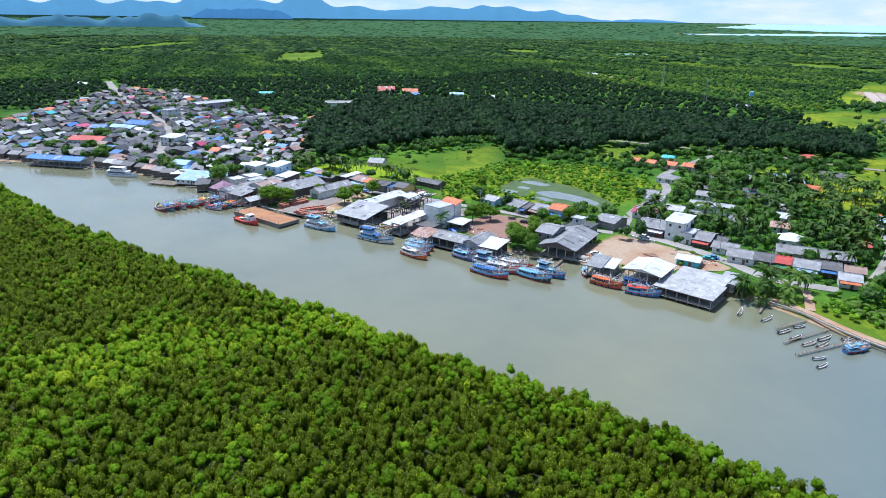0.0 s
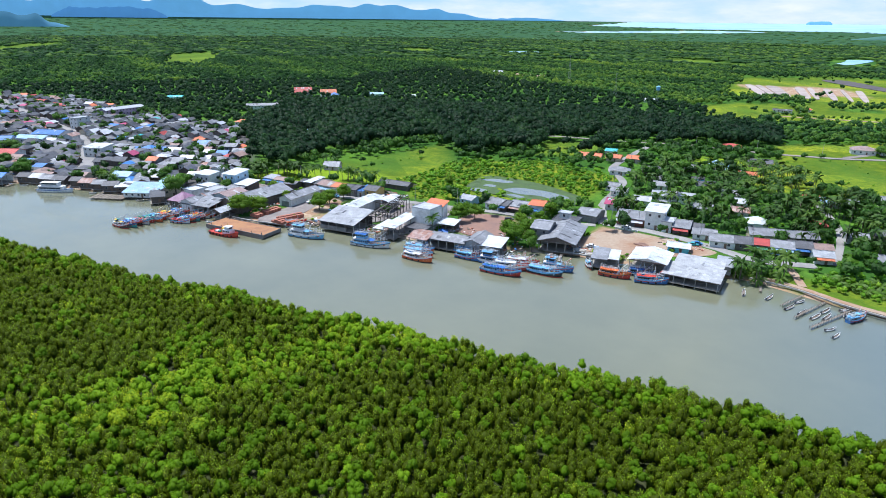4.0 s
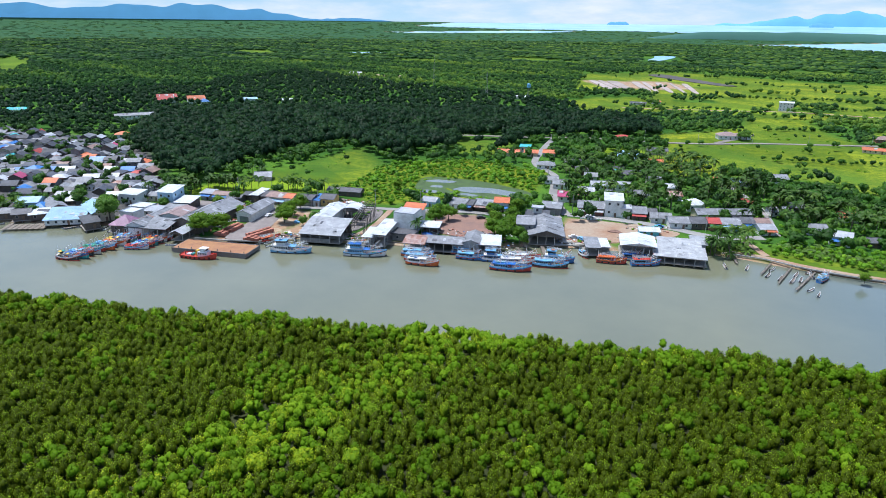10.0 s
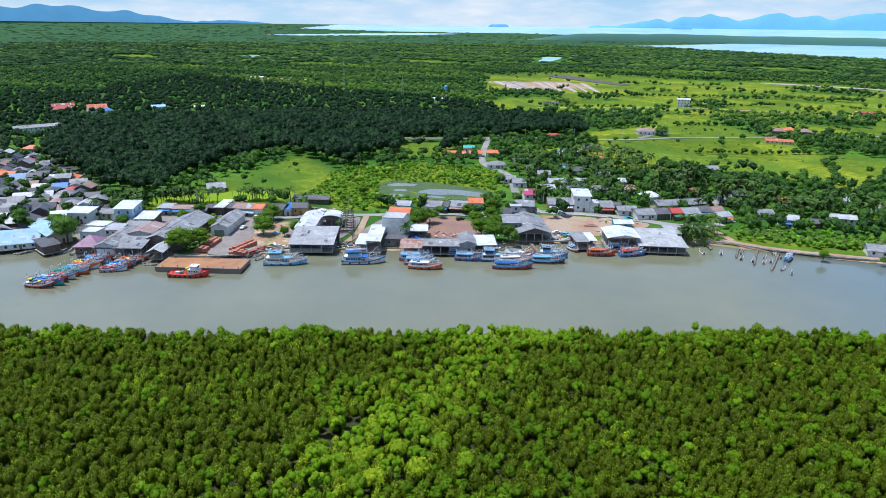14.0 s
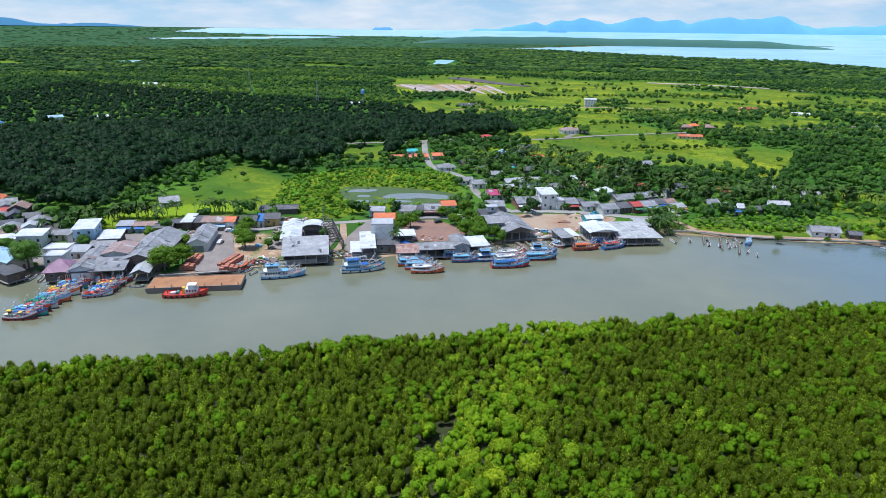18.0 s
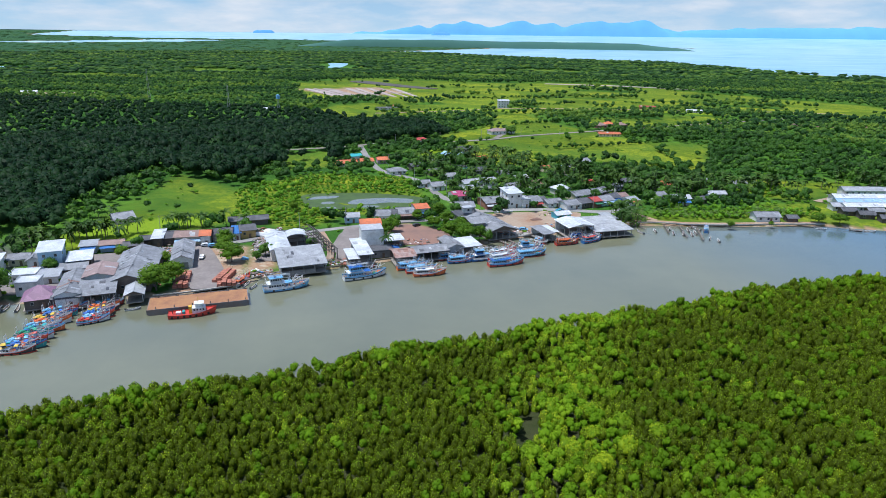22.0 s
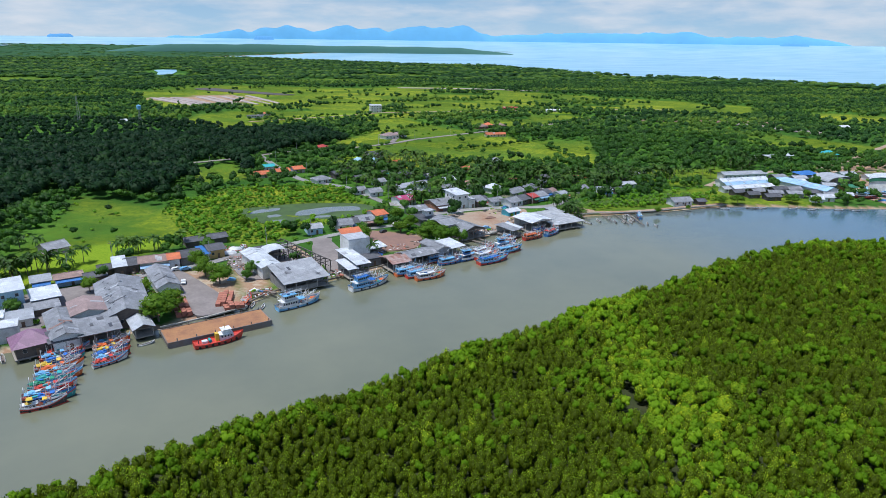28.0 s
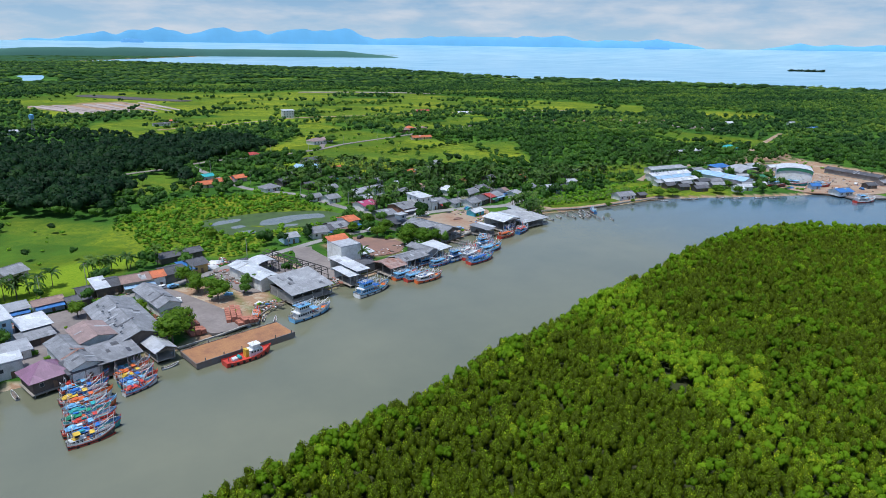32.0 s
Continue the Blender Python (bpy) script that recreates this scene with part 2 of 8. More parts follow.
COPSES = [  # blocks of trees standing in the open plain
    [(-240, 868), (-150, 900), (-134, 833), (-187, 800)], [(15, 758), (62, 752), (66, 790), (20, 796)], [(-110, 790), (-60, 800), (-60, 830), (-110, 820)], [(95, 640), (160, 610), (180, 660), (110, 690)],
    [(120, 880), (210, 850), (216, 876), (126, 910)], [(-150, 950), (-128, 945), (-100, 1020), (-122, 1030)], [(300, 760), (380, 700), (400, 740), (320, 800)], [(200, 1010), (300, 960), (310, 1000), (210, 1050)],
]
PADDY = [[(-343, 213), (-300, 224), (-270, 254), (-288, 262), (-322, 250), (-336, 236)], [(324, 561), (376, 550), (334, 513), (295, 533)], [(389, 514), (428, 509), (394, 483), (367, 496)], [(-240, 880), (-205, 890), (-215, 930), (-262, 925)], [(-150, 440), (-118, 446), (-112, 424), (-146, 416)], [(150, 690), (260, 640), (275, 668), (160, 720)], [(-90, 700), (10, 712), (0, 752), (-100, 740)]]
SOIL = [[(-196, 198), (-172, 195), (-160, 215), (-180, 232), (-196, 225)], [(-138, 207), (-120, 206), (-100, 225), (-95, 240), (-138, 243)], [(-276, 152), (-252, 160), (-253, 205), (-270, 205)],
        [(-260, 1050), (-196, 920), (-80, 975), (-129, 1090)], [(-252, 168), (-240, 176), (-240, 212), (-250, 212)], [(125, 155), (150, 130), (240, 130), (260, 230), (180, 230)], [(-650, 960), (-560, 975), (-540, 1000), (-640, 1000)], [(120, 240), (260, 235), (330, 290), (250, 262)]]


def inside_any(x, y, polys, soft=4.0):
    r = np.zeros(np.shape(x))
    for p in polys:
        r = np.maximum(r, np.clip(0.5 + dist_poly(x, y, p) / soft, 0, 1))
    return r


def mesh_of(name, verts, faces, mat=None, smooth=False):
    me = bpy.data.meshes.new(name)
    verts, faces = np.asarray(verts, np.float32), np.asarray(faces, np.int32)
    k = faces.shape[1]
    me.vertices.add(len(verts))
    me.vertices.foreach_set("co", verts.ravel())
    me.loops.add(faces.size)
    me.loops.foreach_set("vertex_index", faces.ravel())
    me.polygons.add(len(faces))
    me.polygons.foreach_set("loop_start", np.arange(len(faces), dtype=np.int32) * k)
    me.polygons.foreach_set("use_smooth", np.full(len(faces), smooth))
    me.update(calc_edges=True)
    if mat:
        me.materials.append(mat)
    return me


def polar(angles, radii):
    a, r = np.meshgrid(angles, radii)
    true = np.where(r > EDGE, EDGE * (RIM - EDGE) / np.maximum(RIM - r, 12.0), r)
    lift = np.where(r > EDGE, 89.0 * (1 - r / true), 0.0)
    x, y = HUB[0] + true * np.sin(a), HUB[1] + true * np.cos(a)
    return HUB[0] + r * np.sin(a), HUB[1] + r * np.cos(a), lift, x, y


def grid_faces(rows, cols, closed=True):
    i, j = np.meshgrid(np.arange(rows - 1), np.arange(cols if closed else cols - 1), indexing="ij")
    k = (j + 1) % cols
    return np.stack([i * cols + j, i * cols + k, (i + 1) * cols + k, (i + 1) * cols + j], -1).reshape(-1, 4)[:, ::-1]


ang = np.radians(np.concatenate([np.arange(-84, 88, 0.36), np.arange(88, 276, 6.0)]))
rad = np.concatenate([[0.02], np.geomspace(12, 80, 12)[:-1], np.arange(80, 440, 3.0), np.geomspace(440, EDGE, 90), np.linspace(EDGE, RIM, 34)[1:]])
gx, gy, lift, tx, ty = polar(ang, rad)
near_part = np.hypot(tx - HUB[0], ty - HUB[1]) < 1500
land = np.where(near_part, np.minimum(river_land(tx, ty), sea_land(tx, ty)), sea_land(tx, ty) / 6)
gz = lift + np.clip(land * 0.4, -2.5, 1.2) + np.where(land > 6, 0.25 * wob(tx, ty, 9.0, 2), 0)
ground = tagged(new("ground", mesh_of("ground", np.stack([gx, gy, gz], -1).reshape(-1, 3), grid_faces(*gx.shape), None, True)), "low green land with grass, mud and bare soil", "ground", kind="structure")
copse = inside_any(tx, ty, COPSES, 6)
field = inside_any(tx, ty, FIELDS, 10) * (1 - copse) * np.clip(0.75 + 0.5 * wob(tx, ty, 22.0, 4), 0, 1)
away = np.clip((np.hypot(tx - HUB[0], ty - HUB[1]) - 800) / 500, 0, 1)
# two meadows half mixed with darker scrub colour, standing in for cloud shade
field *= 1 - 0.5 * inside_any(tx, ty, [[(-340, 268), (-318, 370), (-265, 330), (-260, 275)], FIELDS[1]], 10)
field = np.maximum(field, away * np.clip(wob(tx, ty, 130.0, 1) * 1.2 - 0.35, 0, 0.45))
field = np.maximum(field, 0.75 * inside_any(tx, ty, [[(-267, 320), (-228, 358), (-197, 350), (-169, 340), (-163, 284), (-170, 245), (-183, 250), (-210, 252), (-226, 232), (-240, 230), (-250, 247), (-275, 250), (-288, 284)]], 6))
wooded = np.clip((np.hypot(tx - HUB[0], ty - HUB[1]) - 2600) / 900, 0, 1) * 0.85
soil = np.maximum(inside_any(tx, ty, SOIL, 3), np.where(land < 2.0, 1.0, 0.0))
town = inside_any(tx, ty, [[(-659, 100), (-779, 194), (-900, 302), (-777, 332), (-640, 330), (-470, 318), (-388, 250), (-349, 212), (-330, 150), (-371, 120), (-485, 70)]], 8)
for label, value in (("field", field), ("wooded", wooded), ("soil", soil), ("paddy", inside_any(tx, ty, PADDY, 6)), ("town", town), ("mud", np.where(near_part & (near_side(tx, ty) > -3), 1.0, 0.0))):
    at = ground.data.attributes.new(label, "FLOAT", "POINT")
    at.data.foreach_set("value", value.astype(np.float32).ravel())

m, n, l, b = shader("land_cover")
p = place(n, "world")
f1, f2, f3 = noise_of(n, l, p, 0.012, 6, 0.65), noise_of(n, l, p, 0.12, 5, 0.7), noise_of(n, l, p, 1.2, 3)
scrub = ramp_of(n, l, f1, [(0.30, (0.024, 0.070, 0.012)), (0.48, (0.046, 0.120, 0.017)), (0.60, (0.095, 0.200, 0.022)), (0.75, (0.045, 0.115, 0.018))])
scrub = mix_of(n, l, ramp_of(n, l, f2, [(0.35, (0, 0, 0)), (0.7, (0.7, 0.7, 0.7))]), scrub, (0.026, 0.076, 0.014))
grass = ramp_of(n, l, f2, [(0.28, (0.090, 0.135, 0.012)), (0.45, (0.165, 0.215, 0.014)), (0.60, (0.250, 0.290, 0.018)), (0.8, (0.30, 0.30, 0.05))])
lush = ramp_of(n, l, f3, [(0.3, (0.13, 0.215, 0.012)), (0.7, (0.20, 0.285, 0.018))])
plots = n.new("ShaderNodeTexVoronoi")
plots.inputs["Scale"].default_value = 0.016
l.new(p, plots.inputs["Vector"])
pick = n.new("ShaderNodeSeparateColor")
l.new(plots.outputs["Color"], pick.inputs[0])
grass = mix_of(n, l, 1.0, grass, ramp_of(n, l, pick.outputs[0], [(0.0, (0.52, 0.60, 0.55)), (0.35, (0.78, 0.82, 0.75)), (0.7, (1.0, 1.0, 1.0)), (1.0, (1.25, 1.1, 1.0))]), "MULTIPLY")
tuft = ramp_of(n, l, noise_of(n, l, p, 0.38, 6, 0.75), [(0.46, (0, 0, 0)), (0.60, (0.75, 0.75, 0.75))])
grass = mix_of(n, l, tuft, grass, (0.066, 0.120, 0.014))
earth = ramp_of(n, l, f2, [(0.3, (0.34, 0.24, 0.16)), (0.5, (0.30, 0.19, 0.12)), (0.62, (0.42, 0.35, 0.26)), (0.78, (0.16, 0.15, 0.07))])
# village paving, darkened in colour to stand in for cloud shade
paved = ramp_of(n, l, f3, [(0.3, (0.05, 0.05, 0.05)), (0.7, (0.13, 0.125, 0.12))])
mire = ramp_of(n, l, f2, [(0.3, (0.028, 0.042, 0.014)), (0.62, (0.05, 0.055, 0.025)), (0.8, (0.12, 0.10, 0.07))])
col = scrub
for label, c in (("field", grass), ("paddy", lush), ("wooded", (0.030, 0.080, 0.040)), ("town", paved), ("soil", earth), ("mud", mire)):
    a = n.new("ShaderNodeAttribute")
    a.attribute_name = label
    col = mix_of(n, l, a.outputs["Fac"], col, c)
l.new(col, b.inputs["Base Color"])
b.inputs["Roughness"].default_value, b.inputs["Specular IOR Level"].default_value = 0.95, 0.05
bump_of(n, l, f3, 0.6, 0.4, b)
ground.data.materials.append(m)


# ---- water ----
def water(name, deep, silt, rough, ripple, big, clear=None):
    m, n, l, b = shader(name)
    p = place(n, "world")
    f = noise_of(n, l, p, big, 5, 0.6)
    col = ramp_of(n, l, f, [(0.3, deep), (0.7, silt)])
    if clear:
        # blue sky reflection put into the colour, growing down the reach to the sea
        sx = n.new("ShaderNodeSeparateXYZ")
        l.new(p, sx.inputs[0])
        mr = n.new("ShaderNodeMapRange")
        mr.inputs[1].default_value, mr.inputs[2].default_value = -70, 60
        l.new(sx.outputs[0], mr.inputs[0])
        col = mix_of(n, l, mr.outputs[0], col, clear)
    l.new(col, b.inputs["Base Color"])
    b.inputs["IOR"].default_value = 1.75
    # wind lanes: calmer and more ruffled water in long streaks
    mp = n.new("ShaderNodeMapping")
    mp.inputs["Rotation"].default_value, mp.inputs["Scale"].default_value = (0, 0, radians(-16)), (0.25, 1.0, 1.0)
    l.new(p, mp.inputs[0])
    lane = noise_of(n, l, mp.outputs[0], big * 3.2, 6, 0.65)
    mr = n.new("ShaderNodeMapRange")
    mr.inputs[1].default_value, mr.inputs[2].default_value, mr.inputs[3].default_value, mr.inputs[4].default_value = 0.40, 0.62, rough, rough + 0.13
    l.new(lane, mr.inputs[0])
    l.new(mr.outputs[0], b.inputs["Roughness"])
    bump_of(n, l, noise_of(n, l, p, ripple, 5, 0.7), 0.13, 0.25, b)
    return m


# the river's last colour is the sky's blue reflection, painted into one reach
M_river = water("silty_river", (0.130, 0.138, 0.092), (0.174, 0.176, 0.112), 0.05, 0.7, 0.018, (0.078, 0.136, 0.180))
M_sea = water("coastal_sea", (0.16, 0.36, 0.50), (0.30, 0.48, 0.58), 0.35, 0.05, 0.004)
wa = np.radians(np.arange(-180, 180, 2.0))
wx, wy, wl, _, _ = polar(wa, np.concatenate([[1.0], np.geomspace(30, 1000, 14)]))
tagged(new("water", mesh_of("river", np.stack([wx, wy, wl], -1).reshape(-1, 3), grid_faces(*wx.shape), M_river, True)), "calm silty grey-green river", "water", kind="structure")
wx, wy, wl, _, _ = polar(wa, np.concatenate([np.geomspace(1000, EDGE, 12), np.linspace(EDGE, RIM, 40)[1:]]))
tagged(new("water", mesh_of("sea", np.stack([wx, wy, wl], -1).reshape(-1, 3), grid_faces(*wx.shape), M_sea, True)), "pale blue coastal sea with calm streaks", "water", kind="structure")

# ---- distance: sky with clouds, and mountains ----
m, n, l, b = shader("cloudy_sky")
p = place(n, "world")
sep = n.new("ShaderNodeSeparateXYZ")
l.new(p, sep.inputs[0])
h = n.new("ShaderNodeMapRange")
h.inputs[1].default_value, h.inputs[2].default_value = 60, 700
l.new(sep.outputs[2], h.inputs[0])
base = ramp_of(n, l, h.outputs[0], [(0.0, (0.58, 0.76, 0.87)), (0.25, (0.48, 0.69, 0.86)), (1.0, (0.24, 0.45, 0.72))])
mp = n.new("ShaderNodeMapping")
mp.inputs["Scale"].default_value = (0.0011, 0.0011, 0.0048)
l.new(p, mp.inputs[0])
cl = noise_of(n, l, mp.outputs[0], 1.6, 7, 0.58)
puff = ramp_of(n, l, cl, [(0.36, (0, 0, 0)), (0.58, (0.70, 0.70, 0.70)), (0.74, (1, 1, 1))])
tone = ramp_of(n, l, noise_of(n, l, mp.outputs[0], 3.1, 5), [(0.35, (0.72, 0.80, 0.87)), (0.65, (0.88, 0.90, 0.92))])
col = mix_of(n, l, puff, base, tone)
em = n.new("ShaderNodeEmission")
l.new(col, em.inputs[0])
em.inputs[1].default_value = 0.84
l.new(em.outputs[0], n["Material Output"].inputs["Surface"])
a = np.radians(np.arange(0, 360, 3.0))
ring = [(HUB[0] + (RIM + 40) * math.sin(t), HUB[1] + (RIM + 40) * math.cos(t), z) for z in (40, 300, 900) for t in a]
tagged(new("backdrop", mesh_of("sky", ring, grid_faces(3, len(a))[:, ::-1], m, True)), "hazy blue sky with pale cloud banks", "sky", kind="structure")


# far hills: air haze put into a blue colour and a faint glow
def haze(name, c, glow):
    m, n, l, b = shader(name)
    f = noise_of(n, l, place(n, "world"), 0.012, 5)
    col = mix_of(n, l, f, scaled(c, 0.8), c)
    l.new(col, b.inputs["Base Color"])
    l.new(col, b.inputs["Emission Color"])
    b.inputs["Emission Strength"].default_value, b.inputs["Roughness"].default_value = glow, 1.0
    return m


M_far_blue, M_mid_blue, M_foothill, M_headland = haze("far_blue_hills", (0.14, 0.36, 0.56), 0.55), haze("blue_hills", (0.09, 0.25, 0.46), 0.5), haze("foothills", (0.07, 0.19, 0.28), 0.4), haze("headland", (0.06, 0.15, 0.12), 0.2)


def hills(label, a0, a1, r, top, seed, mat, rough=1.0, foot=60.0, base=90.0):
    """A ridge along the horizon between two bearings (degrees from +y, left positive); top: metres over the horizon."""
    rng, k = np.random.default_rng(seed), 150
    t = np.linspace(0, 1, k)
    prof = sum(rng.uniform(0.3, 1) / (j + 1) ** 0.75 * np.sin(t * 6.3 * (j + 1) * rng.uniform(0.6, 1.3) + rng.uniform(0, 6)) for j in range(18))
    prof = 0.62 + 0.22 * rough * prof
    prof = np.clip(prof, 0.12, 1.2) * np.clip(np.minimum(t, 1 - t) * 7, 0, 1) ** 0.8 * top
    bear = np.radians(-(a0 + (a1 - a0) * t))
    vs = []
    for back, up in ((0, 0.0), (6, 0.5), (14, 0.85), (20, 1.0)):
        rr = r + back
        vs += [(HUB[0] + rr * math.sin(q), HUB[1] + rr * math.cos(q), foot + (base - foot + h) * up if up else foot) for q, h in zip(bear, prof)]
    return tagged(new("backdrop", mesh_of("hills", vs, grid_faces(4, k, False), mat, True)), label, "mountains", kind="structure")


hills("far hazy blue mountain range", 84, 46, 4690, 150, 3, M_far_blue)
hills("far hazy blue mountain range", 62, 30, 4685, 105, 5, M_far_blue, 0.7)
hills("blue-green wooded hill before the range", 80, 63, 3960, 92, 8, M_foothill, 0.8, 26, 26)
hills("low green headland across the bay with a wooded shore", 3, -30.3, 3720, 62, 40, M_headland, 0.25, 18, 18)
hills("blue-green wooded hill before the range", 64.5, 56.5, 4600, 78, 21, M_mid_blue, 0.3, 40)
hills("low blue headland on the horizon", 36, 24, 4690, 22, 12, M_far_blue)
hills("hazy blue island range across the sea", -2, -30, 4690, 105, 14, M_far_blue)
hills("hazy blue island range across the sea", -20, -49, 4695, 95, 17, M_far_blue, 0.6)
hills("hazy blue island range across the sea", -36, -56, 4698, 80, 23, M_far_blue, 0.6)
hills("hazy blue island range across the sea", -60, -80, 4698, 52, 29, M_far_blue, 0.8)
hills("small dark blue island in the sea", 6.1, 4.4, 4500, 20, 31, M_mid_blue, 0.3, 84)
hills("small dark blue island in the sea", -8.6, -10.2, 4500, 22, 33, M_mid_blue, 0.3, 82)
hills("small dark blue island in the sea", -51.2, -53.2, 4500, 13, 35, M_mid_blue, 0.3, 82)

# ---- woods ----
rng = np.random.default_rng(11)


def ico(sub=1):
    bm = bmesh.new()
    bmesh.ops.create_icosphere(bm, subdivisions=sub, radius=1)
    v, f = np.array([q.co[:] for q in bm.verts]), np.array([[q.index for q in k.verts] for k in bm.faces])
    bm.free()
    return v, f


def crown_mesh(seed, leaves, lumps, leaf, tall=1.0, core=1, low=0.1, quad=False, heart=0.93):
    """A crown of unit radius: lumpy hearts and small leaf sprays round them. Points, triangles, soft normals, tone of each spray."""
    q = np.random.default_rng(seed)
    v0, f0 = ico(core)
    V, Fc, N, S, off = [], [], [], [], 0
    cs = []
    for k in range(lumps):
        d = q.normal(size=3)
        d[2] = abs(d[2]) * 0.9 + 0.1 if low > 0 else max(low, d[2])
        d /= np.linalg.norm(d)
        c = d * q.uniform(0.35, 0.62) * (1 if lumps > 1 else 0)
        rr = q.uniform(0.38, 0.55) * (1 if lumps < 9 else 0.85) if lumps > 1 else 0.85
        cs.append((*c, rr))
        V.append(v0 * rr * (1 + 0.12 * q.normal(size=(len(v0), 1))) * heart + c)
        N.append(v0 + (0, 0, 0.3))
        # hearts get a darker tone for the shade inside the crown
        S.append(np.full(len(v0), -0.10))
        Fc.append(f0 + off)
        off += len(v0)
    if leaves:
        cs = np.array(cs)[q.integers(lumps, size=leaves)]
        d = q.normal(size=(leaves, 3)) * (1, 1, 0.8) + (0, 0, 0.35)
        d /= np.linalg.norm(d, axis=1)[:, None]
        o = cs[:, :3] + d * cs[:, 3:] * q.uniform(1.18 - 0.3 * heart, 1.20, (leaves, 1)) * (1 if heart > 0.9 else 0.94)
        nn = d + 0.45 * q.normal(size=(leaves, 3))
        nn /= np.linalg.norm(nn, axis=1)[:, None]
        u = np.cross(nn, q.normal(size=(leaves, 3)))
        u /= np.linalg.norm(u, axis=1)[:, None]
        w = np.cross(nn, u)
        s = leaf * q.uniform(0.65, 1.35, (leaves, 1))
        if quad:
            V.append(np.stack([o - u * s, o - w * s * 0.6 - nn * 0.15 * s, o + u * s, o + w * s * 0.6 + nn * 0.3 * s], 1).reshape(-1, 3))
            Fc.append((np.array([[0, 1, 2], [0, 2, 3]])[None] + 4 * np.arange(leaves)[:, None, None]).reshape(-1, 3) + off)
        else:
            V.append(np.stack([o - u * s * 1.1, o + u * s * 0.7 - w * s * 0.8, o + u * s * 0.6 + w * s * 0.8], 1).reshape(-1, 3))
            Fc.append(np.array([[0, 1, 2]]) + 3 * np.arange(leaves)[:, None] + off)
        k = 4 if quad else 3
        N.append(np.repeat(d * 0.62 + nn * 0.38 + (0, 0, 0.25), k, 0))
        S.append(np.repeat(q.normal(0, 0.085, leaves), k))
    N = np.concatenate(N)
    return np.concatenate(V) * (1, 1, tall), np.concatenate(Fc), N / np.linalg.norm(N, axis=1)[:, None], np.concatenate(S)


def oval_crown(seed, leaves, leaf, core=1):
    """An upright crown of unit half-width and half-height: three hearts one above the other, thick with fine leaf sprays."""
    q = np.random.default_rng(seed)
    v0, f0 = ico(core)
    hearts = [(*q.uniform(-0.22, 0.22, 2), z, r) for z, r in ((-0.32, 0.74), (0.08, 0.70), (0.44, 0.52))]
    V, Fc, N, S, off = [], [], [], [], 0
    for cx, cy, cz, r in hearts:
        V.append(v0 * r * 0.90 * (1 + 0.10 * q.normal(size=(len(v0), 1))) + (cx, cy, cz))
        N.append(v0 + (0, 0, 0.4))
        # inner shade between the sprays, put into the hearts' tone
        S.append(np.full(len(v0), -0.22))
        Fc.append(f0 + off)
        off += len(v0)
    h = np.array(hearts)[q.choice(3, size=leaves, p=(0.40, 0.36, 0.24))]
    d = q.normal(size=(leaves, 3)) + (0, 0, 0.45)
    d /= np.linalg.norm(d, axis=1)[:, None]
    o = h[:, :3] + d * h[:, 3:] * q.uniform(0.90, 1.18, (leaves, 1))
    nn = d + 0.55 * q.normal(size=(leaves, 3))
    nn /= np.linalg.norm(nn, axis=1)[:, None]
    u = np.cross(nn, q.normal(size=(leaves, 3)))
    u /= np.linalg.norm(u, axis=1)[:, None]
    w = np.cross(nn, u)
    k = leaf * q.uniform(0.6, 1.4, (leaves, 1))
    V.append(np.stack([o - u * k * 1.1, o + u * k * 0.7 - w * k * 0.8, o + u * k * 0.6 + w * k * 0.8], 1).reshape(-1, 3))
    Fc.append(np.array([[0, 1, 2]]) + 3 * np.arange(leaves)[:, None] + off)
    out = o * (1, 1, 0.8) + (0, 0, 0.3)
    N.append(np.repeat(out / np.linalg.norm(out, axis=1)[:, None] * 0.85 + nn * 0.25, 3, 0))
    # tone rises with height, so sunlit tops are part of the colour
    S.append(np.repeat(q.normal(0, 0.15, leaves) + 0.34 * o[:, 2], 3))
    N = np.concatenate(N)
    return np.concatenate(V), np.concatenate(Fc), N / np.linalg.norm(N, axis=1)[:, None], np.concatenate(S)


def leafy(name, v, f, nrm, tone, mat):
    """A leaf mesh with its soft normals and its tones."""
    me = mesh_of(name, v, f, mat, True)
    me.attributes.new("tone", "FLOAT", "POINT").data.foreach_set("value", np.asarray(tone, np.float32))
    me.normals_split_custom_set_from_vertices(np.asarray(nrm, np.float32))
    return me


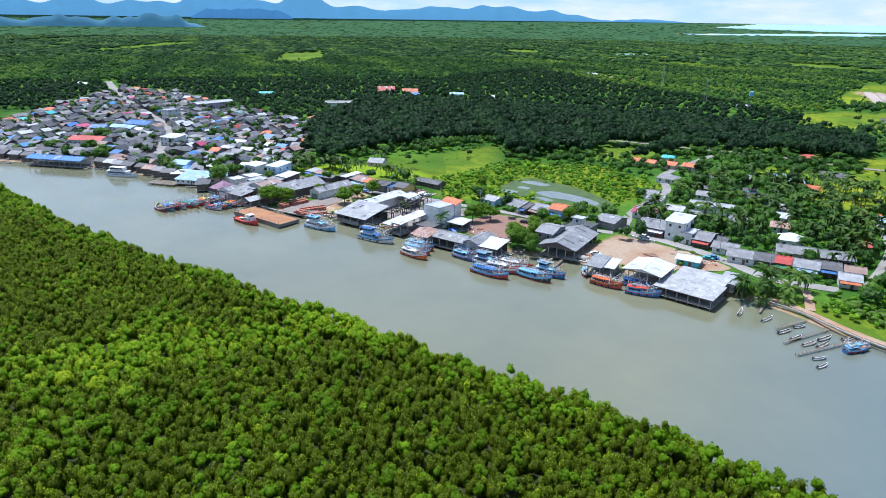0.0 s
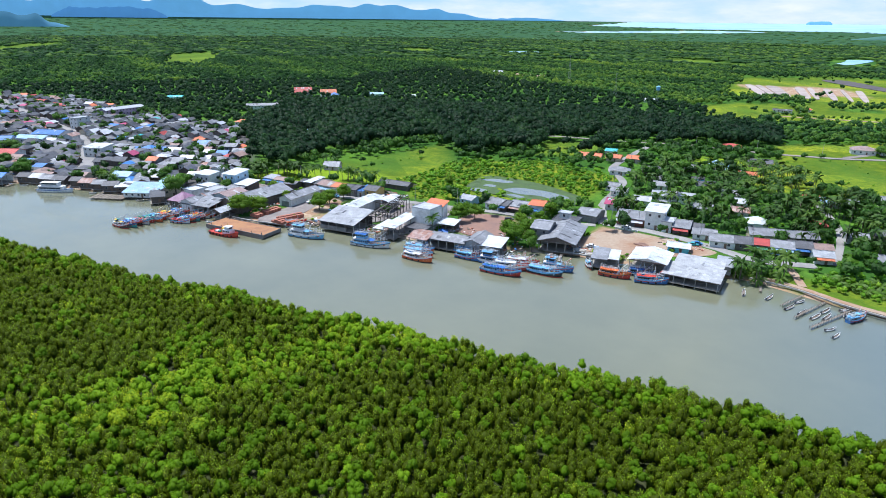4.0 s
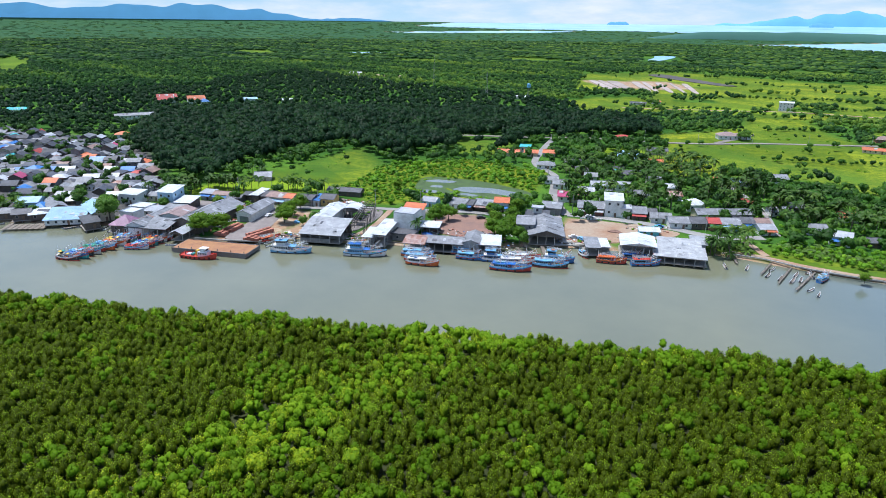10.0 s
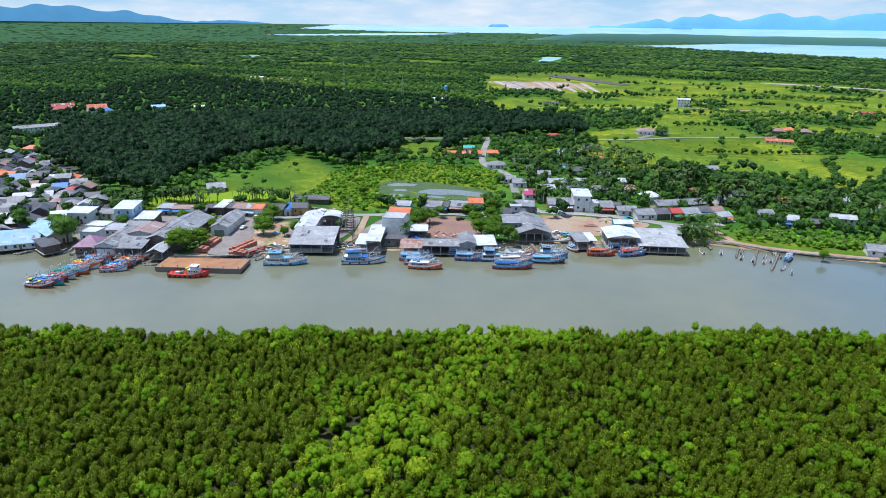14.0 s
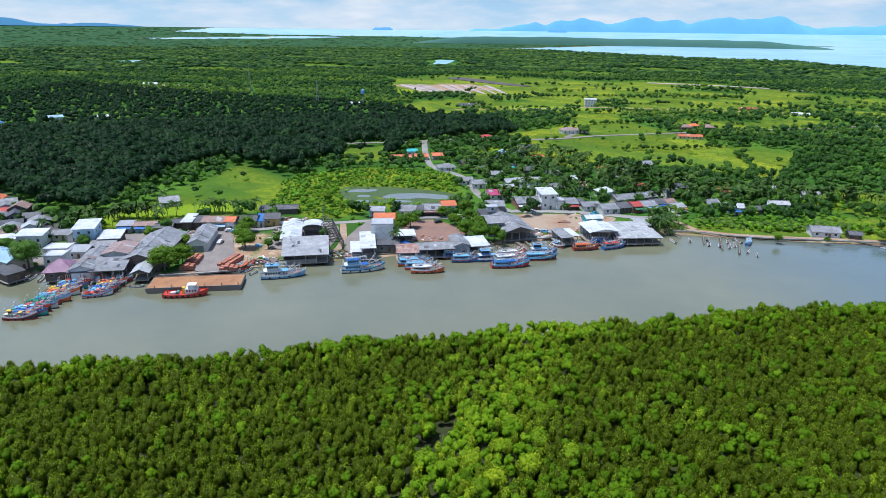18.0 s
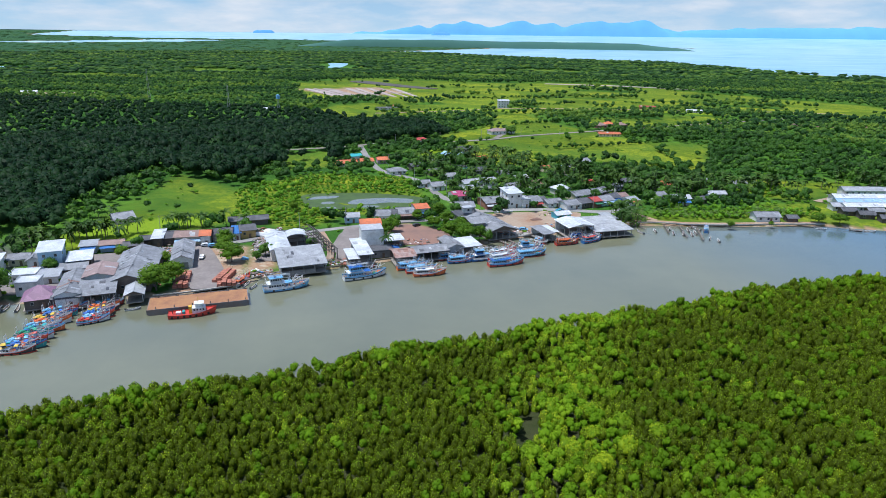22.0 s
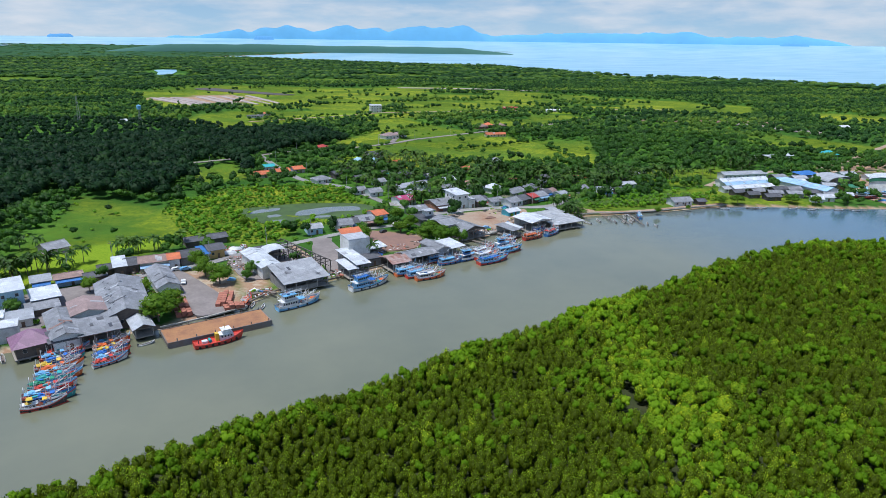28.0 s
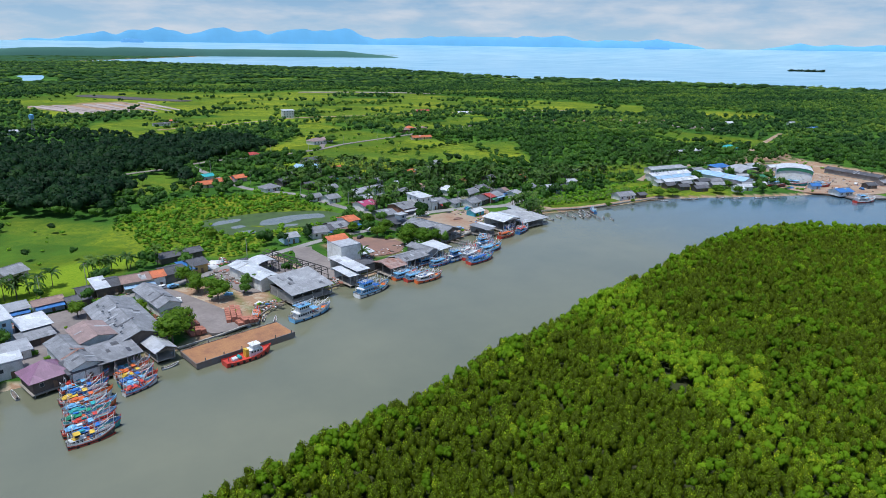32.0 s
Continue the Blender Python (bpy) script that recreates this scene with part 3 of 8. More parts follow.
def scatter(name, label, spots, kinds, mat, category="trees", kind="stuff"):
    """One mesh of many crowns. spots: rows of x, y, z, width, height, tone."""
    spots = np.asarray(spots, float)
    V, Fc, N, T, off = [], [], [], [], 0
    which = rng.integers(len(kinds), size=len(spots))
    for i, (kv, kf, kn, ks) in enumerate(kinds):
        s = spots[which == i]
        if not len(s):
            continue
        a = rng.uniform(0, 6.283, len(s))
        c, sn = np.cos(a)[:, None], np.sin(a)[:, None]
        x, y = kv[None, :, 0] * c - kv[None, :, 1] * sn, kv[None, :, 0] * sn + kv[None, :, 1] * c
        v = np.stack([x * s[:, 3:4] + s[:, 0:1], y * s[:, 3:4] + s[:, 1:2], kv[None, :, 2] * s[:, 4:5] + s[:, 2:3]], -1)
        V.append(v.reshape(-1, 3))
        N.append(np.stack([kn[None, :, 0] * c - kn[None, :, 1] * sn, kn[None, :, 0] * sn + kn[None, :, 1] * c, np.broadcast_to(kn[None, :, 2], x.shape)], -1).reshape(-1, 3))
        Fc.append((kf[None] + (np.arange(len(s)) * len(kv))[:, None, None]).reshape(-1, 3) + off)
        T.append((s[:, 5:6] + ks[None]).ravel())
        off += len(s) * len(kv)
    return tagged(new(name, leafy(name, np.concatenate(V), np.concatenate(Fc), np.concatenate(N), np.concatenate(T), mat)), label, category, kind=kind)


def lattice(x0, x1, y0, y1, step):
    x, y = np.meshgrid(np.arange(x0, x1, step), np.arange(y0, y1, step))
    x = x + (np.arange(x.shape[0]) % 2)[:, None] * step / 2
    return (x + rng.uniform(-0.36, 0.36, x.shape) * step).ravel(), (y + rng.uniform(-0.36, 0.36, x.shape) * step).ravel()


# the mangrove wood on the near bank, with a creek and a band of lighter trees through it
CREEK = np.array([(-190, 10), (-178, 38), (-172, 55), (-160, 80), (-150, 98), (-143, 112)], float)
x, y = lattice(-470, 110, -34, 135, 2.02)
creek = x - np.interp(y, CREEK[:, 1], CREEK[:, 0])
keep = (near_side(x, y) > 1.0) & (np.abs(creek + 1.5 * wob(x, y, 5)) > np.where(np.hypot(x + 174, y - 48) < 6, 3.4, 0.5))
keep &= (y > -14 + np.maximum(0, -195 - x) * 0.36) & (y > -14 + np.maximum(0, x + 135) * 0.38)
keep &= (wob(x, y, 3.1, 7) + 0.6 * wob(x, y, 9.0, 2) > -1.22) | (near_side(x, y) < 12)
x, y, creek = x[keep], y[keep], creek[keep]
edge = near_side(x, y)
patch = wob(x, y, 9, 3) + 0.5 * wob(x, y, 26, 6)
band = np.exp(-((creek - 6) / 13) ** 2)
# tone drops right of the creek and at the left end include cloud shade
light = 0.36 * band + 0.13 * patch + np.where(creek > 26, -0.12, np.where(creek > 14, -0.04, -0.14)) + 0.16 * np.exp(-((edge - 5) / 8) ** 2)
tone = np.clip(0.24 - 0.08 * np.clip((-270 - x) / 80, 0, 1) + light + rng.normal(0, 0.13, len(x)) + np.where(rng.random(len(x)) < 0.06, 0.32, 0), 0.02, 1)
stilt = rng.random(len(x)) < np.clip(np.where(creek > 0, 0.16, 0.05) + 0.30 * np.clip(patch - 0.15, 0, 1) + 0.25 * band + np.where(edge < 12, 0.28, 0), 0, 0.75)
wide = rng.uniform(1.15, 1.60, len(x)) * np.where(rng.random(len(x)) < 0.08, 1.35, 1) * np.where(edge < 9, 1.12, 1)
half = wide * rng.uniform(1.35, 1.8, len(x))
crest = 5.95 + rng.normal(0, 0.7, len(x)) + 0.8 * wob(x, y, 11, 1) + np.where(wide > 2.0, 0.5, 0) + np.where((edge > 3) & (edge < 14), 0.7, 0) - np.where(edge < 3, 1.5, 0)
rows = np.stack([x, y, crest - half, wide, half, tone], -1)
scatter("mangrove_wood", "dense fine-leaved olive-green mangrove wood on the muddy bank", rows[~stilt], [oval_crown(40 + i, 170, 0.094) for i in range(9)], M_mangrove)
rows[:, 2] = crest - wide * 1.1
rows[:, 3:5] = wide[:, None] * (1.05, 1.2)
rows[:, 5] = np.clip(tone + 0.16, 0, 1)
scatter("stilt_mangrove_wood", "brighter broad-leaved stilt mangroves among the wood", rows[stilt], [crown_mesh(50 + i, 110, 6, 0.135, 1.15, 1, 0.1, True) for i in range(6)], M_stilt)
# the same wood going on under the camera's way
x, y = lattice(-430, 110, -150, 110, 3.6)
keep = (near_side(x, y) > 4) & ~((y > -14 + np.maximum(0, -195 - x) * 0.36) & (y > -14 + np.maximum(0, x + 135) * 0.38))
x, y = x[keep], y[keep]
size = rng.uniform(2.2, 3.2, len(x))
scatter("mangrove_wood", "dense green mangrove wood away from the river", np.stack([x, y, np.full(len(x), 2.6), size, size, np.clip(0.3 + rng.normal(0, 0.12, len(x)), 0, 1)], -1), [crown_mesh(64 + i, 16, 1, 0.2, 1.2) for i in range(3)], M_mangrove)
# broad yellow-green crowns beside the creek
x, y = np.array([(-177.8, 37), (-167.2, 36.7), (-167.8, 47.3), (-166.6, 53), (-163, 31), (-161, 42), (-158, 50), (-155, 36), (-152, 45), (-170, 81), (-166, 29), (-150, 57), (-146, 40), (-158, 60)], float).T
size = rng.uniform(2.1, 3.0, len(x))
scatter("creekside_wood", "broad round yellow-green tree crowns beside the creek", np.stack([x, y, np.full(len(x), 4.2), size, size, rng.uniform(0.66, 0.92, len(x))], -1), [crown_mesh(60 + i, 900, 13, 0.085, 1.1) for i in range(3)], M_mangrove)

# ---- helpers for things ----
FOOT = []  # centres and reaches of what stands on the ground, kept clear of trees


def box(x0, x1, y0, y1, z0, z1):
    v = [(x, y, z) for z in (z0, z1) for x, y in ((x0, y0), (x1, y0), (x1, y1), (x0, y1))]
    return v, [(3, 2, 1, 0), (4, 5, 6, 7), (0, 1, 5, 4), (1, 2, 6, 5), (2, 3, 7, 6), (3, 0, 4, 7)]


def cbox(cx, cy, cz, sx, sy, sz):
    return box(cx - sx / 2, cx + sx / 2, cy - sy / 2, cy + sy / 2, cz - sz / 2, cz + sz / 2)


def joined(*gs):
    v, f = [], []
    for gv, gf in gs:
        f += [tuple(i + len(v) for i in k) for k in gf]
        v += list(gv)
    return v, f


def extruded(profile, y0, y1):
    """A closed outline in x and z (counter-clockwise seen from -y), drawn out along y."""
    k = len(profile)
    v = [(x, y0, z) for x, z in profile] + [(x, y1, z) for x, z in profile]
    f = [tuple(range(k)), tuple(range(2 * k - 1, k - 1, -1))] + [(j, i, i + k, j + k) for i in range(k) for j in ((i + 1) % k,)]
    return v, f


def turned(g):
    """The same with x and y changed over."""
    return [(-y, x, z) for x, y, z in g[0]], g[1]


def rod(a, b, r0, r1=None, k=6):
    a, b = Vector(a), Vector(b)
    r1 = r0 if r1 is None else r1
    d = (b - a).normalized()
    u = d.orthogonal().normalized()
    w = d.cross(u)
    v = [tuple(p + (u * math.cos(6.2832 * i / k) + w * math.sin(6.2832 * i / k)) * r) for p, r in ((a, r0), (b, r1)) for i in range(k)]
    return v, [(i, (i + 1) % k, (i + 1) % k + k, i + k) for i in range(k)] + [tuple(range(k - 1, -1, -1)), tuple(range(k, 2 * k))]


CACHE = {}


def part(name, g, mat, parent, label="", key=None):
    """One mesh object under a thing or a part; alike pieces share their mesh by key."""
    me = CACHE.get(key) if key else None
    if me is None:
        me = bpy.data.meshes.new(name)
        me.from_pydata(g[0], [], g[1])
        me.materials.append(mat)
        if key:
            CACHE[key] = me
    ob = new(name, me)
    ob.parent = parent
    if label:
        ob["label"] = label
    return ob


def thing(name, label, category, x, y, z, ang=0.0, group="", kind=""):
    ob = new(name)
    ob.empty_display_size = 0.5
    ob.matrix_basis = pose(x, y, z, 0, 0, ang)
    if len(label.split()) < 4:
        label += " in the riverside village"
    return tagged(ob, label, category, group, kind)


# ---- building materials ----
R_grey = sheet_roof("grey_fibre_cement", (0.29, 0.30, 0.32), (0.22, 0.228, 0.245), (0.14, 0.145, 0.155))
R_dark = sheet_roof("dark_fibre_cement", (0.12, 0.122, 0.135), (0.085, 0.087, 0.097), (0.055, 0.055, 0.058))
R_shed = sheet_roof("pale_patched_sheet", (0.36, 0.375, 0.395), (0.31, 0.322, 0.34), (0.22, 0.225, 0.235), 0.6, 0, 0.1)
# weathered sheet; part of its darkness stands in for cloud shade
R_old = sheet_roof("weathered_darkened_sheet", (0.088, 0.098, 0.125), (0.062, 0.070, 0.092), (0.042, 0.046, 0.058), 0.65, 0, 0.45)
R_pale = sheet_roof("pale_zinc", (0.52, 0.54, 0.57), (0.45, 0.47, 0.50), (0.33, 0.34, 0.36), 0.45, 0.1)
R_white = sheet_roof("white_steel", (0.60, 0.63, 0.66), (0.54, 0.57, 0.60), (0.40, 0.42, 0.45), 0.45, 0.0, 0.1)
R_streak = sheet_roof("streaked_white_sheet", (0.44, 0.45, 0.46), (0.36, 0.37, 0.38), (0.22, 0.23, 0.24), 0.5, 0, 0.1)
R_rust = sheet_roof("rusty_zinc", (0.34, 0.16, 0.11), (0.46, 0.36, 0.33), (0.20, 0.07, 0.045), 0.7)
R_brown = sheet_roof("brown_steel", (0.30, 0.20, 0.17), (0.27, 0.18, 0.15), (0.20, 0.13, 0.11), 0.55, 0, 0.15)
R_pink = sheet_roof("pinkish_brown_steel", (0.33, 0.24, 0.22), (0.30, 0.215, 0.20), (0.24, 0.17, 0.16), 0.55, 0, 0.1)
R_purple = sheet_roof("plum_steel", (0.27, 0.145, 0.225), (0.25, 0.13, 0.205), (0.19, 0.10, 0.155), 0.5, 0, 0.1)
R_magenta = sheet_roof("magenta_steel", (0.42, 0.05, 0.14), (0.38, 0.05, 0.13), (0.28, 0.05, 0.10), 0.5, 0, 0.2)
R_red = sheet_roof("red_tile", (0.48, 0.06, 0.05), (0.40, 0.06, 0.05), (0.28, 0.05, 0.04), 0.6, 0, 0.25)
R_orange = sheet_roof("orange_tile", (0.62, 0.17, 0.06), (0.55, 0.15, 0.06), (0.40, 0.12, 0.06), 0.6, 0, 0.25)
R_blue = sheet_roof("blue_steel", (0.05, 0.20, 0.52), (0.05, 0.18, 0.47), (0.05, 0.13, 0.34), 0.45, 0, 0.2)
R_sky = sheet_roof("light_blue_steel", (0.33, 0.50, 0.68), (0.29, 0.46, 0.64), (0.25, 0.38, 0.50), 0.45, 0, 0.2)
R_teal = sheet_roof("teal_steel", (0.06, 0.48, 0.48), (0.05, 0.42, 0.43), (0.05, 0.30, 0.32), 0.45, 0, 0.2)
R_green = sheet_roof("green_steel", (0.05, 0.24, 0.13), (0.05, 0.21, 0.11), (0.04, 0.15, 0.08), 0.5, 0, 0.2)
W_white = surface("white_plaster", (0.78, 0.78, 0.75), (0.55, 0.54, 0.50), 0.5, 4, vary=0.08)
W_cream = surface("cream_plaster", (0.66, 0.58, 0.42), (0.48, 0.41, 0.30), 0.5, 4)
W_grey = surface("bare_concrete", (0.28, 0.27, 0.26), (0.15, 0.145, 0.14), 0.4, 3, 0.85)
W_wood = surface("weathered_boards", (0.15, 0.12, 0.10), (0.08, 0.065, 0.055), 0.5, 5, 0.85)
W_brick = surface("brick_red_wall", (0.36, 0.15, 0.10), (0.24, 0.12, 0.09), 0.6, 6, 0.85)
W_blue = surface("pale_blue_plaster", (0.48, 0.66, 0.80), (0.36, 0.50, 0.60), 0.5, 4)
W_cyan = surface("cyan_paint", (0.12, 0.56, 0.68), (0.10, 0.42, 0.52), 0.5, 4)
W_pink = surface("lilac_plaster", (0.60, 0.46, 0.56), (0.45, 0.36, 0.42), 0.5, 4)
W_yellow = surface("ochre_plaster", (0.62, 0.42, 0.14), (0.45, 0.31, 0.13), 0.5, 4)
W_zinc = surface("zinc_sheet_wall", (0.40, 0.41, 0.43), (0.26, 0.22, 0.20), 0.4, 5, 0.5, 0.3)
P_glass = surface("dark_window_glass", (0.03, 0.04, 0.05), (0.05, 0.06, 0.07), rough=0.12, bump=0)
P_frame = surface("window_frame", (0.46, 0.45, 0.42), rough=0.6, bump=0)
P_door = surface("door_leaf", (0.22, 0.14, 0.09), rough=0.6, bump=0)
P_shutter = surface("grey_shutter", (0.30, 0.31, 0.33), (0.2, 0.2, 0.2), rough=0.5, metal=0.4, bump=0)
P_post = surface("concrete_post", (0.42, 0.40, 0.36), (0.24, 0.22, 0.19), 0.6, 4)
P_timber = surface("grey_timber", (0.24, 0.20, 0.16), (0.13, 0.11, 0.09), 0.6, 5, 0.85)
P_deck = surface("worn_deck", (0.33, 0.30, 0.26), (0.20, 0.18, 0.15), 0.3, 3, 0.85)
P_blue = surface("blue_tarpaulin", (0.03, 0.17, 0.55), (0.03, 0.12, 0.38), 0.6, 3, 0.5)
P_asphalt = surface("worn_road", (0.30, 0.29, 0.28), (0.20, 0.19, 0.18), 0.08, 1.2, 0.9, 0, "world")


def window(parent, x, y, z, face, w=1.1, h=1.2):
    """A framed window on the wall face: 'f' front, 'r' right, 'l' left."""
    a = {"f": 0, "r": 90, "l": -90, "b": 180}[face]
    ob = part("window", cbox(0, -0.03, 0, w, 0.10, h), P_frame, parent, key=("win", w, h))
    ob.matrix_basis = pose(x, y, z, 0, 0, a)
    part("pane", cbox(0, -0.09, 0, w * 0.84, 0.03, h * 0.84), P_glass, ob, key=("pane", w, h))
    return ob


def gable(w, d, h, rise, lift=0.0):
    return [(-w / 2, lift), (w / 2, lift), (w / 2, h), (0, h + rise), (-w / 2, h)]


def roof_slabs(w, d, h, rise, over, thick=0.14):
    """Two slabs meeting at a ridge along y."""
    k = rise / (w / 2)
    e = w / 2 + over
    prof = [(-e, h - k * over), (0, h + rise), (e, h - k * over), (e, h - k * over + thick), (0, h + rise + thick), (-e, h - k * over + thick)]
    return extruded(prof, -d / 2 - over, d / 2 + over)


def building(name, label, x, y, w, d, ang, h, roof, rise, wall, top, base=1.2, over=0.7, wins=1, door=True, stilts=0, open_front=False, category="house", group="", shutter=False, awning=None):
    """roof: 'x' or 'y' for the way the ridge runs, 'mono' falling to the front, 'hip', 'flat' with a parapet, 'arch'. The front is -y."""
    if h < 8:
        h *= 0.86 if stilts or open_front or category != "house" else 0.74
    ob = thing(name, label, category, x, y, base, ang, group)
    FOOT.append((x, y, max(w, d) / 2 + 1.0, w, d, ang))
    lift = 0.0
    if stilts:
        lift = 0.0
        nx, ny = max(2, round(w / 3.5) + 1), max(2, round(d / 5) + 1)
        for i in range(nx):
            for j in range(ny):
                q = part("pile", cbox(0, 0, -(stilts + 1.6) / 2, 0.28, 0.28, stilts + 1.6), P_post, ob, key=("pile", stilts))
                q.matrix_basis = pose(-w / 2 + 0.3 + i * (w - 0.6) / (nx - 1), -d / 2 + 0.3 + j * (d - 0.6) / (ny - 1), 0)
        part("deck", box(-w / 2 - 0.6, w / 2 + 0.6, -d / 2 - 0.8, d / 2, -0.2, 0.0), P_deck, ob, "worn plank deck")
    if roof == "x":
        shell, slab = turned(extruded(gable(d, w, h, rise, lift), -w / 2, w / 2)), turned(roof_slabs(d, w, h, rise, over))
        ridge = cbox(0, 0, h + rise + 0.17, w + 2 * over, 0.35, 0.1)
    elif roof == "y":
        shell, slab = extruded(gable(w, d, h, rise, lift), -d / 2, d / 2), roof_slabs(w, d, h, rise, over)
        ridge = cbox(0, 0, h + rise + 0.17, 0.35, d + 2 * over, 0.1)
    elif roof == "mono":
        shell = turned(extruded([(-d / 2, lift), (d / 2, lift), (d / 2, h + rise), (-d / 2, h)], -w / 2, w / 2))
        k = rise / d
        e = d / 2 + over
        slab = turned(extruded([(-e, h - k * over), (e, h + rise + k * over), (e, h + rise + k * over + 0.14), (-e, h - k * over + 0.14)], -w / 2 - over, w / 2 + over))
        ridge = None
    elif roof == "hip":
        shell = box(-w / 2, w / 2, -d / 2, d / 2, lift, h)
        a, b, r = w / 2 + over, d / 2 + over, max(0.1, (w - d) / 2)
        r2 = max(0.1, (d - w) / 2)
        v = [(-a, -b, h), (a, -b, h), (a, b, h), (-a, b, h)]
        v += [(-r, 0, h + rise), (r, 0, h + rise)] if w >= d else [(0, -r2, h + rise), (0, r2, h + rise)]
        f = [(0, 1, 5, 4), (1, 2, 5), (2, 3, 4, 5), (3, 0, 4), (3, 2, 1, 0)] if w >= d else [(0, 1, 4), (1, 2, 5, 4), (2, 3, 5), (3, 0, 4, 5), (3, 2, 1, 0)]
        slab, ridge = (v, f), None
    elif roof == "arch":
        prof = [(math.cos(t) * (w / 2 + over) * -1, h + math.sin(t) * rise) for t in np.linspace(0, math.pi, 13)]
        inner = [(px * 0.985, pz - 0.15) for px, pz in prof]
        slab = extruded([(px, pz) for px, pz in inner] + prof[::-1], -d / 2 - over, d / 2 + over)
        shell = extruded([(-w / 2, lift), (w / 2, lift)] + [(px * 0.96, pz - 0.16) for px, pz in prof[::-1]], -d / 2, d / 2)
        ridge = None
    else:
        shell = box(-w / 2, w / 2, -d / 2, d / 2, lift, h)
        slab = joined(box(-w / 2 - over, w / 2 + over, -d / 2 - over, d / 2 + over, h, h + 0.18), box(-w / 2 - over, w / 2 + over, -d / 2 - over, -d / 2 - over + 0.15, h + 0.18, h + 0.5), box(-w / 2 - over, -w / 2 - over + 0.15, -d / 2 - over + 0.16, d / 2 + over, h + 0.18, h + 0.5), box(w / 2 + over - 0.15, w / 2 + over, -d / 2 - over + 0.16, d / 2 + over, h + 0.18, h + 0.5))
        ridge = None
    if open_front:
        # posts all round, a beam, and a back wall
        nx, ny = max(2, round(w / 4) + 1), max(2, round(d / 5) + 1)
        for i in range(nx):
            for j in range(ny):
                if j in (0, ny - 1) or i in (0, nx - 1):
                    q = part("post", cbox(0, 0, h / 2, 0.24, 0.24, h), P_post, ob, key=("post", h))
                    q.matrix_basis = pose(-w / 2 + 0.15 + i * (w - 0.3) / (nx - 1), -d / 2 + 0.15 + j * (d - 0.3) / (ny - 1), 0)
        part("beam", box(-w / 2, w / 2, -d / 2, -d / 2 + 0.2, h - 0.5, h - 0.15), P_timber, ob)
        part("beam", box(-w / 2, w / 2, d / 2 - 0.2, d / 2, h - 0.5, h - 0.15), P_timber, ob)
        part("back_wall", box(-w / 2, w / 2, d / 2 - 0.45, d / 2 - 0.25, 0, h - 0.5), wall, ob)
        part("floor_slab", box(-w / 2, w / 2, -d / 2, d / 2, -0.15, 0.12), P_deck, ob)
        if roof in ("x", "y"):
            for s in (-1, 1):
                tri = [(-0.5, 0), (0.5, 0), (0, 1)]
                g = extruded([(px * (w if roof == "y" else d), h + pz * rise) for px, pz in tri], -0.05, 0.05)
                g = ([(px, py + s * ((d if roof == "y" else w) / 2 - 0.1), pz) for px, py, pz in g[0]], g[1])
                part("gable_board", g if roof == "y" else turned(g), wall, ob)
    else:
        part("wall", shell, wall, ob)
    part("roof", slab, top, ob)
    if ridge and group != "houses of the crowded village":
        part("ridge_cap", ridge, top, ob)
    if w * d > 95 and roof in ("x", "y", "mono") and group != "houses of the crowded village":
        # odd sheets nailed over the old ones, some newer, some darker
        q = np.random.default_rng(int(abs(x) * 13 + abs(y) * 7))
        for k in range(min(9, int(w * d / 32))):
            px, py = q.uniform(-0.42, 0.42) * w, q.uniform(-0.42, 0.42) * d
            sx, sy = (1.0, q.uniform(1.6, 3.0)) if roof != "y" else (q.uniform(1.6, 3.0), 1.0)
            if roof == "mono":
                tilt, pz = (math.degrees(math.atan2(rise, d)), 0), h + rise * (py + d / 2) / d
            elif roof == "x":
                py = math.copysign(min(max(abs(py), sy / 2 + 0.3), d / 2 - sy / 2), py)
                tilt, pz = (-math.copysign(math.degrees(math.atan2(rise, d / 2)), py), 0), h + rise * (1 - abs(py) / (d / 2))
            else:
                px = math.copysign(min(max(abs(px), sx / 2 + 0.3), w / 2 - sx / 2), px)
                tilt, pz = (0, math.copysign(math.degrees(math.atan2(rise, w / 2)), px)), h + rise * (1 - abs(px) / (w / 2))
            sheet = part("roof_sheet", cbox(0, 0, 0, sx * (1 + k % 2), sy, 0.05), ((R_pale, R_dark, R_grey, R_old, R_rust) if top in (R_grey, R_dark, R_shed, R_rust, R_old) else (R_pale, R_streak, top, R_shed, top))[int(q.choice(5, p=(0.22, 0.3, 0.3, 0.13, 0.05)))], ob)
            sheet.matrix_basis = pose(px, py, pz + 0.19, tilt[0], tilt[1], 0)
    if not open_front:
        storeys = 1 if h < 5.2 else 2 if h < 8.6 else 3
        sh = h / storeys
        if door:
            if shutter:
                part("shutter", cbox(0, -d / 2 - 0.04, 1.35, min(w * 0.6, 4.5), 0.1, 2.7), P_shutter, ob)
            else:
                part("door", cbox(w * 0.12, -d / 2 - 0.04, 1.05, 1.0, 0.1, 2.1), P_door, ob)
        if wins:
            for s in range(storeys):
                z = s * sh + sh * 0.58
                cols = max(1, int(w / 3.2))
                for i in range(cols if group != "houses of the crowded village" else 1):
                    px = -w / 2 + (i + 0.5) * w / cols
                    if s == 0 and door and (shutter or abs(px - w * 0.12) < 1.2):
                        continue
                    window(ob, px, -d / 2, z, "f")
                if wins > 1:
                    for i in range(max(1, int(d / 4.5))):
                        py = -d / 2 + (i + 0.5) * d / max(1, int(d / 4.5))
                        window(ob, w / 2, py, z, "r")
                        window(ob, -w / 2, py, z, "l")
    if awning:
        k = extruded([(-2.2, 2.3), (0, 2.9), (0, 3.0), (-2.2, 2.4)], -w / 2, w / 2)
